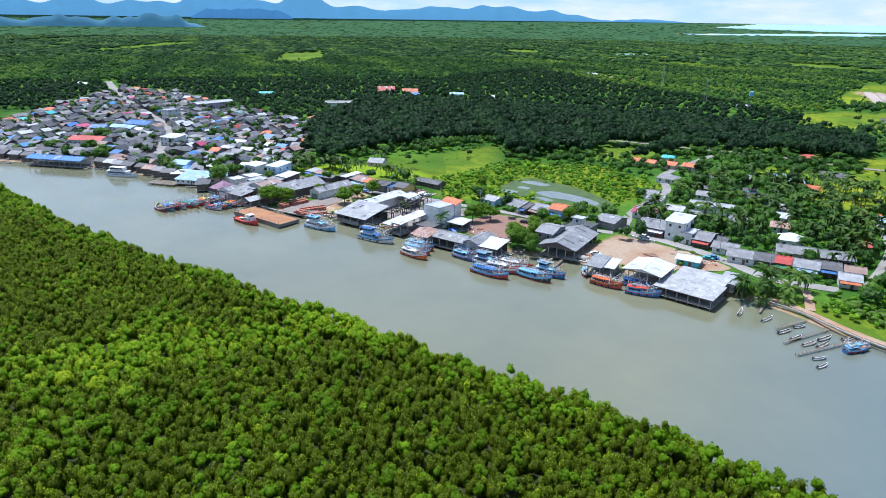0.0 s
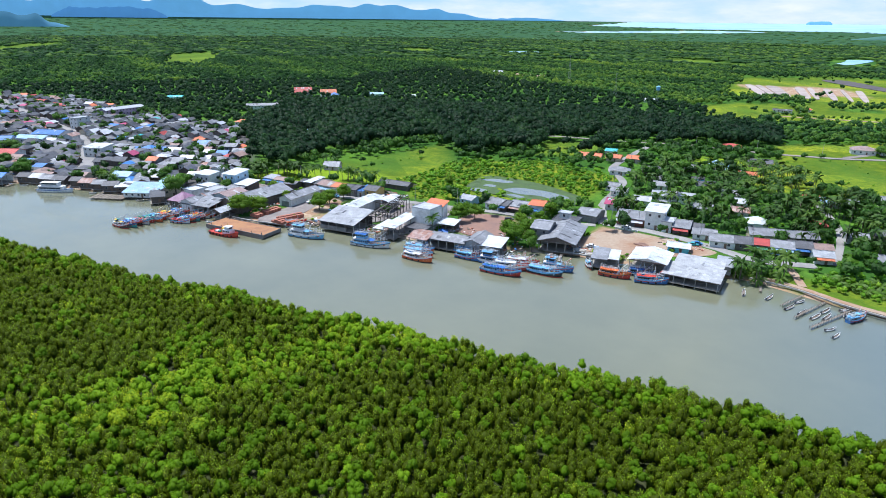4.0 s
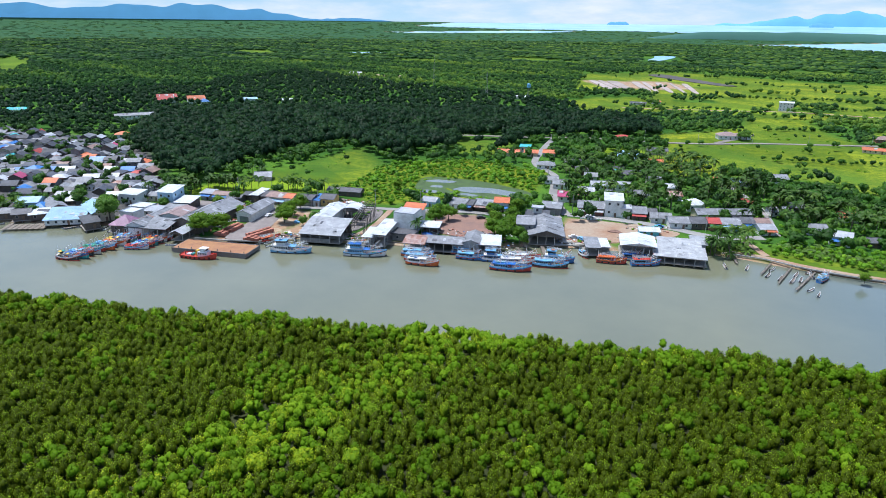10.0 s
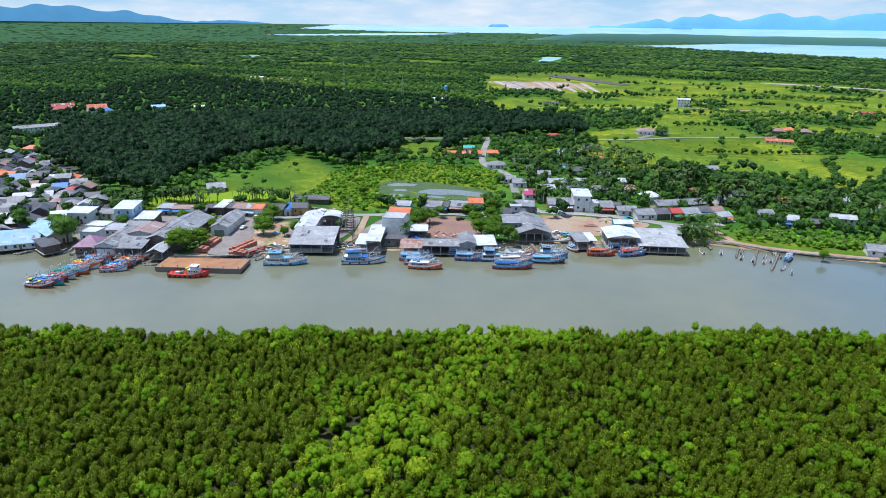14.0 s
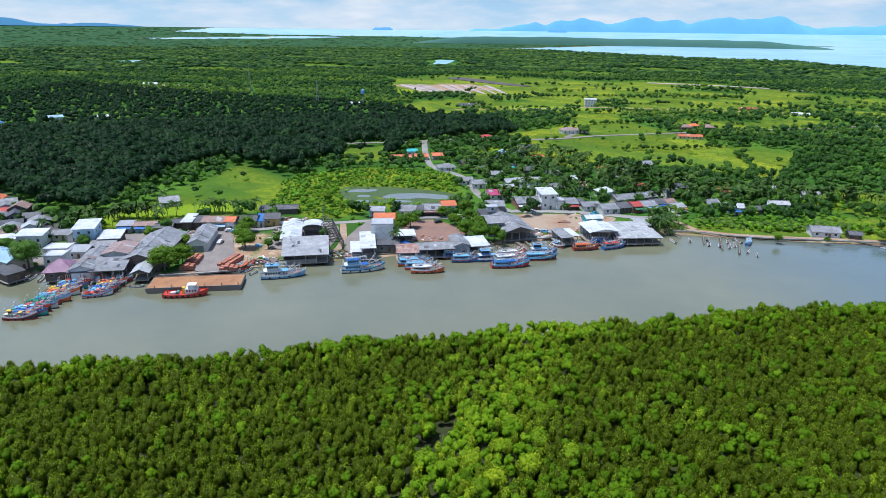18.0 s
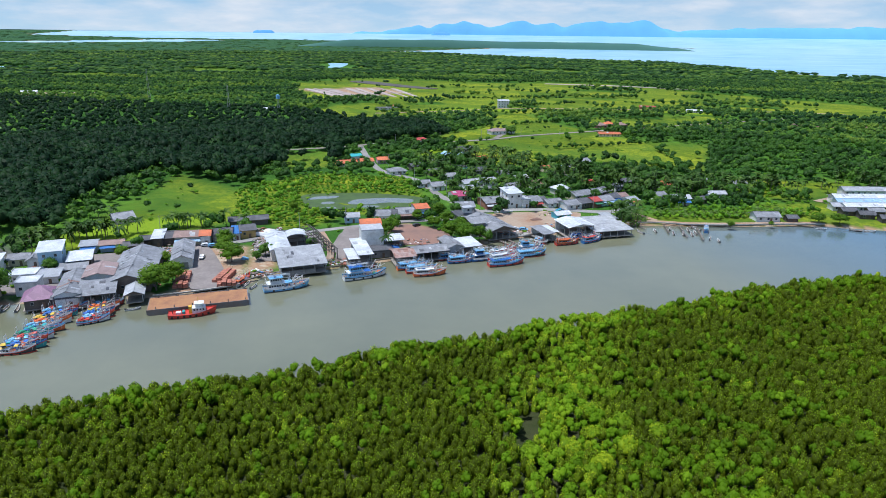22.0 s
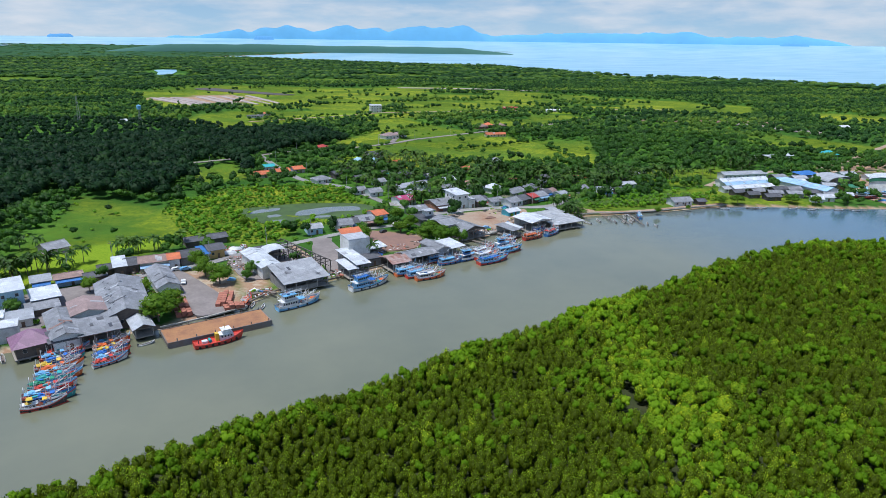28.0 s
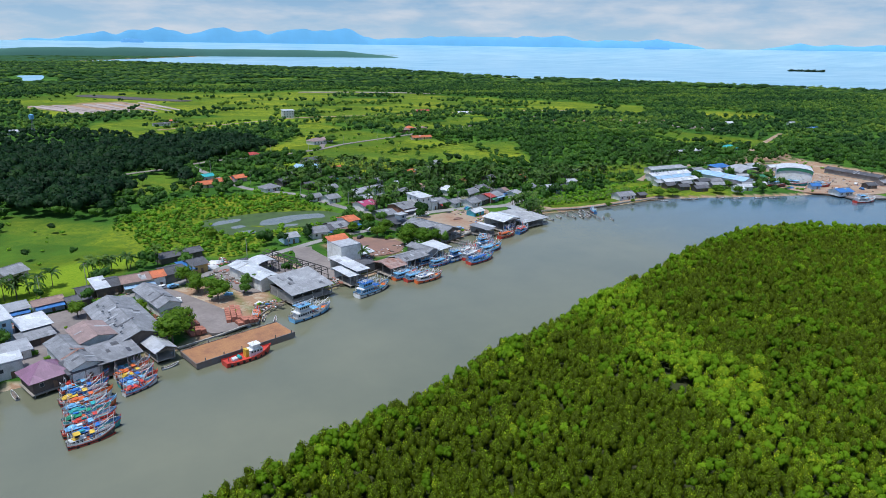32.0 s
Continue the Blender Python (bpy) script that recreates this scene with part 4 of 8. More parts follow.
        g = turned(k)
        part("awning", ([(px, py - d / 2 - 0.02, pz) for px, py, pz in g[0]], g[1]), awning, ob, "coloured sheet awning")
    return ob


B = building
# waterfront, from the bend with the crowded village towards the right
B("house", "white flat-roofed house with an open ground floor", -349, 186, 10, 8, 10, 7, "mono", 0.6, W_white, R_white)
B("house", "small grey house with a lean-to", -341, 195, 7, 7, 8, 4, "x", 1.2, W_cream, R_grey)
B("house", "small white gabled house", -335, 193, 4.5, 7, 12, 4, "y", 1.2, W_white, R_grey)
# white walls in pale blue plaster: the front's bluish shade put into the colour
B("house", "white two-storey house with a white sheet roof", -326.5, 188.5, 8, 11, 12, 8.2, "mono", 1.0, W_blue, R_white, wins=2)
B("house", "white-roofed house with grey upper boards", -316, 187.5, 8, 9.5, 12, 5.6, "mono", 0.9, W_wood, R_white)
B("lean_to", "grey sheet lean-to behind the quay sheds", -316, 179.5, 9, 5, 12, 3.6, "mono", 0.8, W_wood, R_grey, wins=0)
B("house", "white two-storey house with a balcony front", -324.5, 161, 7, 7, 4, 6.6, "flat", 0, W_white, R_white, over=0.4)
B("house", "low house with a white flat roof", -331, 174, 9, 8, 4, 4.6, "flat", 0, W_white, R_white, over=0.3)
B("house", "white low shed beside a courtyard tree", -322, 172, 7, 7, 8, 4.0, "mono", 0.6, W_white, R_pale)
B("pier_house", "plum-roofed wooden house on piles over the water", -316.5, 149.5, 9, 9, 14, 4.0, "hip", 3.6, W_wood, R_purple, stilts=1.4, over=1.0)
B("warehouse", "long grey-roofed fish warehouse", -308.5, 156, 7.5, 23, 10, 5.4, "y", 1.3, W_white, R_grey, wins=0, category="warehouse")
B("pier_shed", "low dark-roofed landing shed on piles", -307.5, 147.5, 8, 6, 10, 4.2, "mono", 1.0, W_wood, R_dark, stilts=1.4, open_front=True, category="shed")
B("pier_shed", "wide grey-roofed landing shed with a brick wall", -298.5, 150.5, 11, 10, 10, 4.6, "mono", 1.4, W_brick, R_grey, stilts=1.4, open_front=True, category="shed")
B("warehouse", "warehouse with a pinkish-brown sheet roof", -302, 166, 9.5, 13, 9, 6.4, "y", 1.2, W_white, R_pink, wins=0, category="warehouse")
B("warehouse", "very large grey gabled warehouse with patched roof sheets", -291.5, 173, 14.5, 36, 5, 5.2, "y", 2.6, W_wood, R_grey, wins=1, door=False, category="warehouse")
B("boat_shed", "open boat shed with a tin roof over the water", -286.5, 151, 5.5, 11, 10, 3.8, "y", 1.2, W_wood, R_pale, open_front=True, category="shed")
B("warehouse", "long narrow grey-roofed depot beside the brick yard", -277.6, 190, 7.4, 23, 8, 4.8, "y", 1.6, W_white, R_grey, shutter=True, category="warehouse")
B("shophouse", "tall shophouse with a pale blue roof", -292.4, 214, 4, 11, 4, 5.6, "mono", 0.8, W_wood, R_white, group="shophouses along the back lane")
B("shophouse", "dark-roofed wooden shophouse", -288.2, 216, 4.6, 11, 4, 4.8, "x", 1.2, W_wood, R_dark, group="shophouses along the back lane")
B("shophouse", "wide brown-roofed shophouse with a blue awning", -279.5, 214, 11, 9, 0, 5.6, "x", 1.4, W_cream, R_brown, group="shophouses along the back lane", awning=R_sky)
B("shophouse", "narrow white shophouse with an orange roof", -272.3, 213, 4, 8, 2, 6.2, "x", 1.2, W_white, R_orange, group="shophouses along the back lane")
B("shophouse", "dark-roofed shophouse with an open front", -267.9, 217, 4, 10, 4, 5.0, "x", 1.2, W_grey, R_dark, group="shophouses along the back lane", shutter=True)
B("shophouse", "dark-roofed shophouse with an open front", -263.8, 218, 3.8, 10, 4, 5.0, "x", 1.2, W_grey, R_dark, group="shophouses along the back lane", shutter=True)
B("shophouse", "narrow shophouse with a blue sheet roof", -260.1, 219, 3.2, 9, 6, 4.4, "mono", 0.9, W_white, R_blue, group="shophouses along the back lane")
B("house", "ochre house with a dark sheet roof", -255.5, 221.5, 6.5, 9, 10, 5.2, "x", 1.4, W_yellow, R_dark)
B("shed", "long low dark-roofed shed at the edge of the scrub", -257, 241, 18, 7, 8, 3.4, "x", 1.2, W_wood, R_dark, wins=0, category="shed")
B("shed", "low dark shed behind the warehouse", -297, 214, 6, 7, 6, 3.6, "x", 1.0, W_wood, R_dark, wins=0, category="shed")
B("shed", "low dark shed behind the warehouse", -301, 206, 7, 6, 10, 3.6, "x", 1.0, W_wood, R_dark, wins=0, category="shed")
B("house", "blue-shuttered house with a magenta-edged roof", -310, 208, 9, 6, 8, 4.6, "x", 1.0, W_blue, R_brown, awning=R_blue)
B("house", "small white house with a blue awning", -319, 207, 6, 6, 8, 4.6, "mono", 0.6, W_white, R_pale, awning=R_blue)
B("house", "lilac bungalow with a grey roof in the meadow", -318.5, 254, 9, 9, 30, 3.6, "x", 2.0, W_pink, R_grey)
B("factory", "ice works with a long white roof", -240.3, 195, 7.6, 24, 10, 5.9, "y", 1.0, W_white, R_white, wins=0, category="factory")
B("factory", "broad grey-roofed slipway shed with patched sheets", -229.9, 173.6, 17.4, 15.5, 10, 4.3, "mono", 2.6, W_wood, R_shed, wins=0, door=False, open_front=True, category="shed")
slip = bpy.data.objects["factory.001"]
part("front_wall", box(-8.6, 4.5, -7.6, -7.35, 0.1, 1.7), W_grey, slip, "low patched concrete wall")
part("side_wall", box(-8.65, -8.45, -7.3, 7.2, 0.1, 3.6), W_grey, slip)
B("factory", "open vaulted shed between the works", -232.8, 204.6, 8, 7.5, 8, 5.0, "arch", 1.8, W_zinc, R_white, open_front=True, category="shed")
B("house", "small dark annexe", -239, 214, 6, 5, 6, 4, "flat", 0, W_grey, R_dark)
B("pier_shed", "white-roofed landing hall with an open front", -205.4, 181.5, 5.2, 19, 8, 5.6, "mono", 0.9, W_white, R_white, open_front=True, stilts=0.8, category="shed")
B("pier_shed", "low white lean-to beside the landing hall", -209.6, 176.3, 3.4, 11, 8, 4.2, "mono", 0.6, W_white, R_white, open_front=True, stilts=0.8, category="shed")
B("house", "tall white house with an orange rear roof", -200.3, 194, 9.5, 10, 3, 9.6, "flat", 0, W_white, R_pale, over=0.0, wins=0)
B("house", "orange-tiled top floor at the rear of the white house", -200, 201.3, 8.5, 4, 3, 9.4, "mono", 1.2, W_white, R_orange, wins=0, door=False)
B("house", "low concrete house with a dark flat roof", -197.5, 185, 9, 8, 4, 4, "flat", 0, W_grey, R_dark)
B("house", "small pale house with a bluish roof", -207, 239, 7, 8, 0, 4.4, "x", 1.2, W_blue, R_pale)
B("row_house", "grey-roofed row house", -191.5, 241, 8, 11, -6, 4.4, "x", 1.6, W_white, R_grey, group="row of houses by the pond")
B("row_house", "dark-roofed row house with a blue awning", -186, 241.5, 3.6, 10, -2, 4.4, "x", 1.4, W_wood, R_dark, group="row of houses by the pond", awning=R_blue)
B("row_house", "row house with a patched green and rust roof", -179.2, 244, 9.5, 11, 2, 4.4, "x", 1.6, W_wood, R_grey, group="row of houses by the pond", awning=R_rust)
B("row_house", "white two-storey row house with an orange roof", -171.5, 246, 6.5, 10, 10, 6.6, "x", 1.2, W_white, R_orange, group="row of houses by the pond", awning=R_blue)
B("pier_shed", "long grey-roofed quay shed on piles", -177.3, 180, 15, 9, 10, 4.2, "x", 1.4, W_wood, R_grey, stilts=1.4, open_front=True, category="shed")
B("pier_shed", "rusted and half-collapsed quay shed on piles", -188.6, 176.5, 8, 11, 8, 4.0, "x", 1.2, W_wood, R_rust, stilts=1.4, open_front=True, category="shed")
B("pier_shed", "higher grey-roofed quay shed", -166.8, 184.5, 6, 13, 10, 5.2, "y", 1.0, W_zinc, R_grey, stilts=1.4, category="shed")
B("pier_shed", "quay shed with a white sheet roof", -159.8, 184.5, 8.5, 10, 14, 4.4, "mono", 0.8, W_wood, R_white, stilts=1.4, open_front=True, category="shed")
B("shed", "small white-roofed shelter by the red yard", -190.5, 197, 7.5, 6.5, 10, 4, "mono", 0.6, W_grey, R_white, open_front=True, category="shed")
B("factory", "large grey fish-landing building with a raised front", -142.5, 212, 14.5, 26, 14, 4.8, "y", 2.2, W_wood, R_grey, open_front=True, category="factory")
B("factory", "two-storey grey workers' block beside the landing hall", -151, 211, 7, 13, 12, 7.6, "x", 1.4, W_grey, R_grey, wins=2, category="factory")
B("house", "narrow grey block with a roof hut", -150.5, 232, 10, 12, 8, 5.0, "flat", 0, W_grey, R_dark)
B("roof_hut", "white hut and water tank on a concrete block", -150, 229.5, 4.2, 4.2, 8, 3.0, "flat", 0, W_white, R_pale, base=6.7, wins=1, door=False)
B("house", "concrete shop building at the road bend", -147, 251, 9, 12, 2, 5.0, "x", 1.4, W_grey, R_grey, shutter=True)
B("house", "magenta-roofed house by the road", -144, 277, 10, 11, 10, 4.4, "x", 1.6, W_white, R_magenta)
B("shop", "wide grey-roofed shop with a white awning", -129.5, 259, 12, 14, 8, 5.0, "x", 1.6, W_brick, R_grey, shutter=True, awning=R_white)
B("house", "tall white house with a flat roof", -118.8, 259, 8, 12, 8, 8.2, "mono", 0.8, W_white, R_white, wins=2)
B("house", "white-and-ochre two-storey wing", -112.6, 256.5, 4, 8, 8, 6.4, "flat", 0, W_white, R_pale)
B("house", "grey-roofed house with a red awning", -107, 259, 6.5, 13, 10, 4.6, "x", 1.6, W_wood, R_grey, awning=R_red)
B("house", "low dark-roofed house", -101.5, 262, 5, 8, 10, 3.6, "x", 1.2, W_wood, R_dark)
B("house", "low grey-roofed bungalow", -96.5, 255.5, 9, 9, 12, 3.6, "x", 1.3, W_white, R_grey)
B("row_house", "grey-roofed house along the riverside road", -88, 250, 9.5, 10, 16, 4.0, "x", 1.5, W_white, R_grey, group="houses along the riverside road")
B("row_house", "dark-roofed house along the riverside road", -79.5, 252.5, 8, 10, 16, 4.2, "x", 1.5, W_wood, R_dark, group="houses along the riverside road")
B("row_house", "red-fronted house along the riverside road", -73.5, 252.5, 4.5, 9, 14, 5.0, "x", 1.2, W_brick, R_red, group="houses along the riverside road", awning=R_green)
B("row_house", "grey-roofed house with a blue awning", -66.5, 255.5, 8, 10, 14, 4.4, "x", 1.5, W_blue, R_grey, group="houses along the riverside road", awning=R_sky)
B("house", "long grey-roofed house behind the road", -75, 269, 13, 9, 22, 4.4, "x", 1.6, W_cream, R_grey)
B("house", "grey-roofed house behind the road", -62, 274, 11, 9, 26, 4.4, "x", 1.6, W_wood, R_grey)
B("house", "dark-roofed house with a blue front", -60.5, 259, 8, 8, 20, 4.6, "x", 1.5, W_wood, R_dark, awning=R_blue)
B("house", "house with an orange sheet front", -51.5, 253, 6.5, 8, 20, 4.2, "x", 1.2, W_white, R_pale, awning=R_orange)
B("house", "small red-roofed house", -52.5, 263, 6, 6, 20, 4.0, "x", 1.2, W_wood, R_brown)
B("pavilion", "white pointed pavilion roof among palms", -81.5, 283, 9, 8, 20, 4.0, "hip", 2.4, W_white, R_white, category="pavilion")
B("pier_shed", "wide white-roofed landing shed on tall piles", -86.4, 202.6, 19, 12, 5, 3.1, "mono", 0.6, W_grey, R_streak, stilts=1.3, open_front=True, category="shed", over=0.7)
B("pier_shed", "white-roofed open hall on the landing", -102.8, 204.5, 13, 14, 8, 5.8, "y", 1.2, W_white, R_white, stilts=1.2, open_front=True, category="shed")
B("warehouse", "low white-roofed store behind the landing", -87.0, 213.6, 16, 8, 6, 3.6, "mono", 0.7, W_white, R_streak, wins=0, category="warehouse")
B("house", "cyan house with a white roof", -100, 230.5, 8, 6, 12, 3.6, "x", 1.0, W_cyan, R_white)
B("shed", "pale shed beside the store", -79.5, 219, 5, 9, 8, 3.8, "mono", 0.6, W_zinc, R_pale, wins=0, category="shed")
B("pier_shed", "small grey-roofed landing stage", -120.5, 199.5, 4.8, 11, 16, 3.8, "mono", 0.6, W_white, R_grey, stilts=1.2, open_front=True, category="shed")
B("pier_shed", "small white-roofed landing stage", -116.3, 202, 3.4, 9, 16, 3.4, "mono", 0.5, W_white, R_white, stilts=1.2, open_front=True, category="shed")
B("house", "white house with a blue front near the bank", -22, 250, 8, 9, -10, 5.6, "x", 1.2, W_white, R_pale, awning=R_blue)
B("house", "dark-roofed small house", -10, 251, 6, 6, 10, 3.4, "x", 1.2, W_wood, R_dark)
B("house", "long shed house with an orange end", 6, 262, 12, 6, -6, 3.6, "x", 1.2, W_white, R_pale)
B("pier_house", "grey-roofed house on piles at the bank", 4, 212, 12, 8, -10, 3.4, "x", 1.6, W_white, R_grey, stilts=0.8)
B("shed", "small open hut on the bank", 16, 208, 5, 5, -10, 2.8, "x", 1.0, W_wood, R_dark, category="shed")

# ---- the crowded village at the left bend ----
VILLAGE = [(-640, 110), (-760, 196), (-890, 300), (-777, 325), (-640, 318), (-470, 308), (-388, 246), (-352, 208), (-338, 166), (-371, 140), (-420, 134), (-455, 120), (-492, 92), (-560, 60)]
MAIN_ROAD = np.array([(-1000, 318), (-913, 295), (-780, 262), (-697, 244), (-569, 221), (-500, 196), (-440, 165)], float)
rng = np.random.default_rng(5)
SIGHTS = [(-450, 107, 22), (-506, 143, 16), (-550, 192, 16), (-556, 170, 12), (-468, 187, 11), (-347, 141, 16), (-361, 163, 8), (-634, 298, 24), (-400, 150, 8)]
roofs = [(R_grey, 0.24, "grey"), (R_dark, 0.16, "dark grey"), (R_old, 0.38, "weathered grey"), (R_pale, 0.08, "pale zinc"), (R_brown, 0.035, "brown"), (R_rust, 0.02, "rusty"), (R_orange, 0.015, "orange"), (R_red, 0.012, "red"), (R_blue, 0.03, "blue"), (R_teal, 0.013, "teal"), (R_magenta, 0.013, "magenta")]
walls = [(W_white, "white"), (W_cream, "cream"), (W_wood, "wooden"), (W_wood, "wooden"), (W_wood, "wooden"), (W_grey, "concrete"), (W_grey, "concrete")]
probs = np.array([q[1] for q in roofs])
hx, hy = np.meshgrid(np.arange(-420, 260, 8.6), np.arange(-300, 300, 8.4))
hx, hy = hx.ravel() - 540, hy.ravel() + 200
c, s = math.cos(radians(24)), math.sin(radians(24))
hx, hy = (hx + 540) * c - (hy - 200) * s - 540, (hx + 540) * s + (hy - 200) * c + 200
hx, hy = hx + rng.uniform(-1.6, 1.6, hx.shape), hy + rng.uniform(-1.6, 1.6, hx.shape)
ok = (dist_poly(hx, hy, VILLAGE) > 3) & (far_side(hx, hy) > 5)
order = np.argsort(np.hypot(hx[ok] + 150, hy[ok] + 20))
made, rest = 0, {}
for X, Y in zip(hx[ok][order], hy[ok][order]):
    ry = np.interp(X, MAIN_ROAD[:, 0], MAIN_ROAD[:, 1])
    if abs(Y - ry) < 6.5 or any(math.hypot(X - a, Y - b) < r for a, b, r in SIGHTS) or any(math.hypot(X - q[0], Y - q[1]) < q[2] + 4 for q in FOOT[:90]):
        continue
    if rng.random() < 0.09 + 0.25 * (X < -700):
        continue
    k = rng.choice(len(roofs), p=probs / probs.sum())
    wm, wn_ = walls[rng.integers(len(walls))]
    two = rng.random() < 0.18
    w, d, h, rise, a = rng.uniform(5.4, 8.2), rng.uniform(6.4, 9.4), rng.uniform(4.6, 5.6) if two else rng.uniform(2.7, 3.5), rng.uniform(1.2, 2.0), 24 + rng.choice([0, 0, 90, 180]) + rng.uniform(-9, 9)
    made += 1
    if made <= 235:
        B("village_house", f"{'two-storey' if two else 'low one-storey'} {wn_} house with a {roofs[k][2]} roof", X, Y, w, d, a, h, rng.choice(["x", "y", "x", "hip"]), rise, wm, roofs[k][0], wins=1, group="houses of the crowded village")
    else:
        FOOT.append((X, Y, max(w, d) / 2, w, d, a))
        m_ = pose(X, Y, 1.2, 0, 0, a)
        for mat_, g in ((wm, extruded(gable(w, d, h, rise), -d / 2, d / 2)), (roofs[k][0], roof_slabs(w, d, h, rise, 0.7))):
            rest.setdefault(mat_.name, (mat_, []))[1].append(([tuple(m_ @ Vector(p)) for p in g[0]], g[1]))
for mat_, gs in rest.values():
    ob = new("village_roofs" if mat_.name.endswith(("cement", "zinc", "steel", "tile")) else "village_walls", bpy.data.meshes.new("village"))
    ob.data.from_pydata(*(lambda g: (g[0], [], g[1]))(joined(*gs)))
    ob.data.materials.append(mat_)
    tagged(ob, "closely packed far houses of the village", "houses", kind="stuff")

B("pier_hall", "long open landing hall with a bright blue roof on piles", -450, 107.5, 38, 9, 33, 4.6, "x", 1.6, W_white, R_blue, stilts=1.4, open_front=True, category="shed")
B("market_hall", "market hall with a broad red roof", -506, 143, 25, 13, 36, 5.4, "x", 2.0, W_white, R_red, category="hall")
B("hall", "hall with a blue steel roof", -551, 196, 22, 14, 26, 6.4, "x", 2.0, W_white, R_blue, category="hall")
B("hall", "lower hall with a light blue roof", -546, 181, 22, 11, 26, 5.4, "x", 1.6, W_white, R_sky, category="hall")
B("hall", "blue-roofed hall beside the market", -557, 166, 12, 10, 40, 5.4, "x", 1.8, W_white, R_blue, category="hall")
B("hall", "white flat-roofed hall with large windows", -468, 187, 13, 12, 26, 7.4, "mono", 0.8, W_white, R_white, category="hall")
B("hall", "pale grey three-storey shophouse block", -590, 236, 9, 12, 12, 9, "flat", 0, W_white, R_pale, wins=2, category="house")
B("fish_plant", "fish plant with patched light blue roof", -351, 149.5, 16, 13, 32, 3.0, "mono", 2.2, W_white, R_sky, category="factory")
B("fish_plant", "cream fish plant wing with a blue-grey roof", -344, 160, 9, 20, 60, 5.4, "y", 1.8, W_cream, R_sky, wins=2, category="factory")
B("pier_shed", "dark low shed on piles", -335, 147, 6, 10, 58, 3.6, "mono", 0.8, W_wood, R_dark, stilts=1.4, category="shed")
PH = "stilt houses at the village bank"
for X, Y, w, d, a, rf, lb in ((-374, 145, 7, 8, 40, R_dark, "dark"), (-382, 143, 6, 7, 35, R_grey, "grey"), (-390, 141, 7, 8, 30, R_rust, "rusty"), (-408, 135, 7, 8, 30, R_dark, "dark"), (-415, 132, 7, 7, 28, R_grey, "grey"), (-423, 130, 6, 8, 30, R_pale, "pale"), (-430, 127, 8, 7, 32, R_dark, "dark"), (-472, 105, 8, 8, 35, R_grey, "grey"), (-480, 99, 7, 8, 36, R_dark, "dark"), (-489, 94, 7, 8, 36, R_grey, "grey"), (-498, 88, 7, 8, 36, R_dark, "dark"), (-398, 139, 6, 6, 30, R_dark, "dark")):
    B("stilt_house", f"wooden stilt house with a {lb} sheet roof at the bank", X, Y, w, d, a, 3.6, "x", 1.4, W_wood, rf, stilts=1.2, group=PH)
B("house", "blue-walled house with a white awning", -385, 158, 10, 9, 28, 6, "x", 1.6, W_blue, R_sky)
B("house", "long wooden house with a rusty wall", -372, 160, 7, 17, 62, 4.6, "y", 1.4, W_brick, R_grey)
B("house", "white sheet-roofed shed on the bank", -367, 148, 8, 7, 50, 3.8, "mono", 0.8, W_wood, R_white)
B("school", "long white two-storey school with a lilac band", -640, 300, 40, 9, 96, 7.2, "x", 1.6, W_pink, R_pale, category="school")
B("school", "long white school block with a grey roof", -560, 402, 34, 9, 52, 7, "x", 1.6, W_white, R_grey, category="school")
B("school", "white-roofed school annexe", -540, 428, 18, 7, 52, 4, "x", 1.2, W_white, R_white, category="school")
B("temple_hall", "temple hall with a steep red-orange roof", -632, 520, 20, 12, 50, 6, "x", 5.0, W_white, R_red, category="temple")
B("temple_hall", "temple hall with an orange roof", -606, 536, 18, 12, 50, 5, "x", 4.0, W_white, R_orange, category="temple")
B("temple_hall", "small blue-roofed temple pavilion", -590, 530, 10, 10, 50, 4, "hip", 3.0, W_white, R_blue, category="temple")
B("hall", "teal-roofed two-storey house", -700, 395, 16, 10, 40, 6, "x", 1.6, W_white, R_teal, category="house")
B("hall", "blue-roofed house among trees", -560, 570, 16, 9, 40, 5, "x", 1.6, W_white, R_sky, category="house")
B("house", "white-roofed house at the wood's edge", -520, 585, 12, 8, 30, 4, "x", 1.4, W_white, R_white)
B("house", "orange-roofed house among trees", -503, 331, 11, 8, 20, 4, "hip", 2, W_white, R_orange)
B("house", "blue-roofed house among trees", -405, 318, 11, 9, 20, 4, "x", 1.6, W_white, R_blue)
B("house", "small white house with blue trim", -420, 334, 7, 8, 20, 5, "x", 1.6, W_white, R_sky)
B("house", "white-roofed group at the road's end", -957, 276, 24, 9, 20, 4, "x", 1.6, W_white, R_white)
B("house", "orange and white roadside house", -782, 290, 18, 10, 20, 4, "x", 1.6, W_cream, R_orange)
B("house", "red-roofed house by the road", -738, 285, 13, 9, 20, 4, "hip", 2, W_white, R_red)
B("house", "white hut on a distant clearing", -640, 980, 20, 10, 20, 5, "x", 1.6, W_white, R_white)

# ---- houses in the palm groves, fields and the far plain ----
H = "houses in the palm grove"
B("house", "grey-roofed white bungalow by the winding road", -172, 352, 11, 9, 14, 3.6, "hip", 2, W_white, R_grey, group=H)
B("house", "dark-roofed wooden house", -157, 364, 10, 8, 20, 4.2, "x", 1.6, W_wood, R_dark, group=H)
B("house", "grey-roofed house by the road", -153, 303, 8, 8, 10, 4, "x", 1.6, W_white, R_grey, group=H)
B("house", "long open-fronted house", -131, 309, 12, 8, 18, 4, "x", 1.5, W_white, R_pale, group=H)
B("house", "white two-storey house in the grove", -119, 309, 9, 8, 12, 5.6, "flat", 0, W_white, R_pale, group=H)
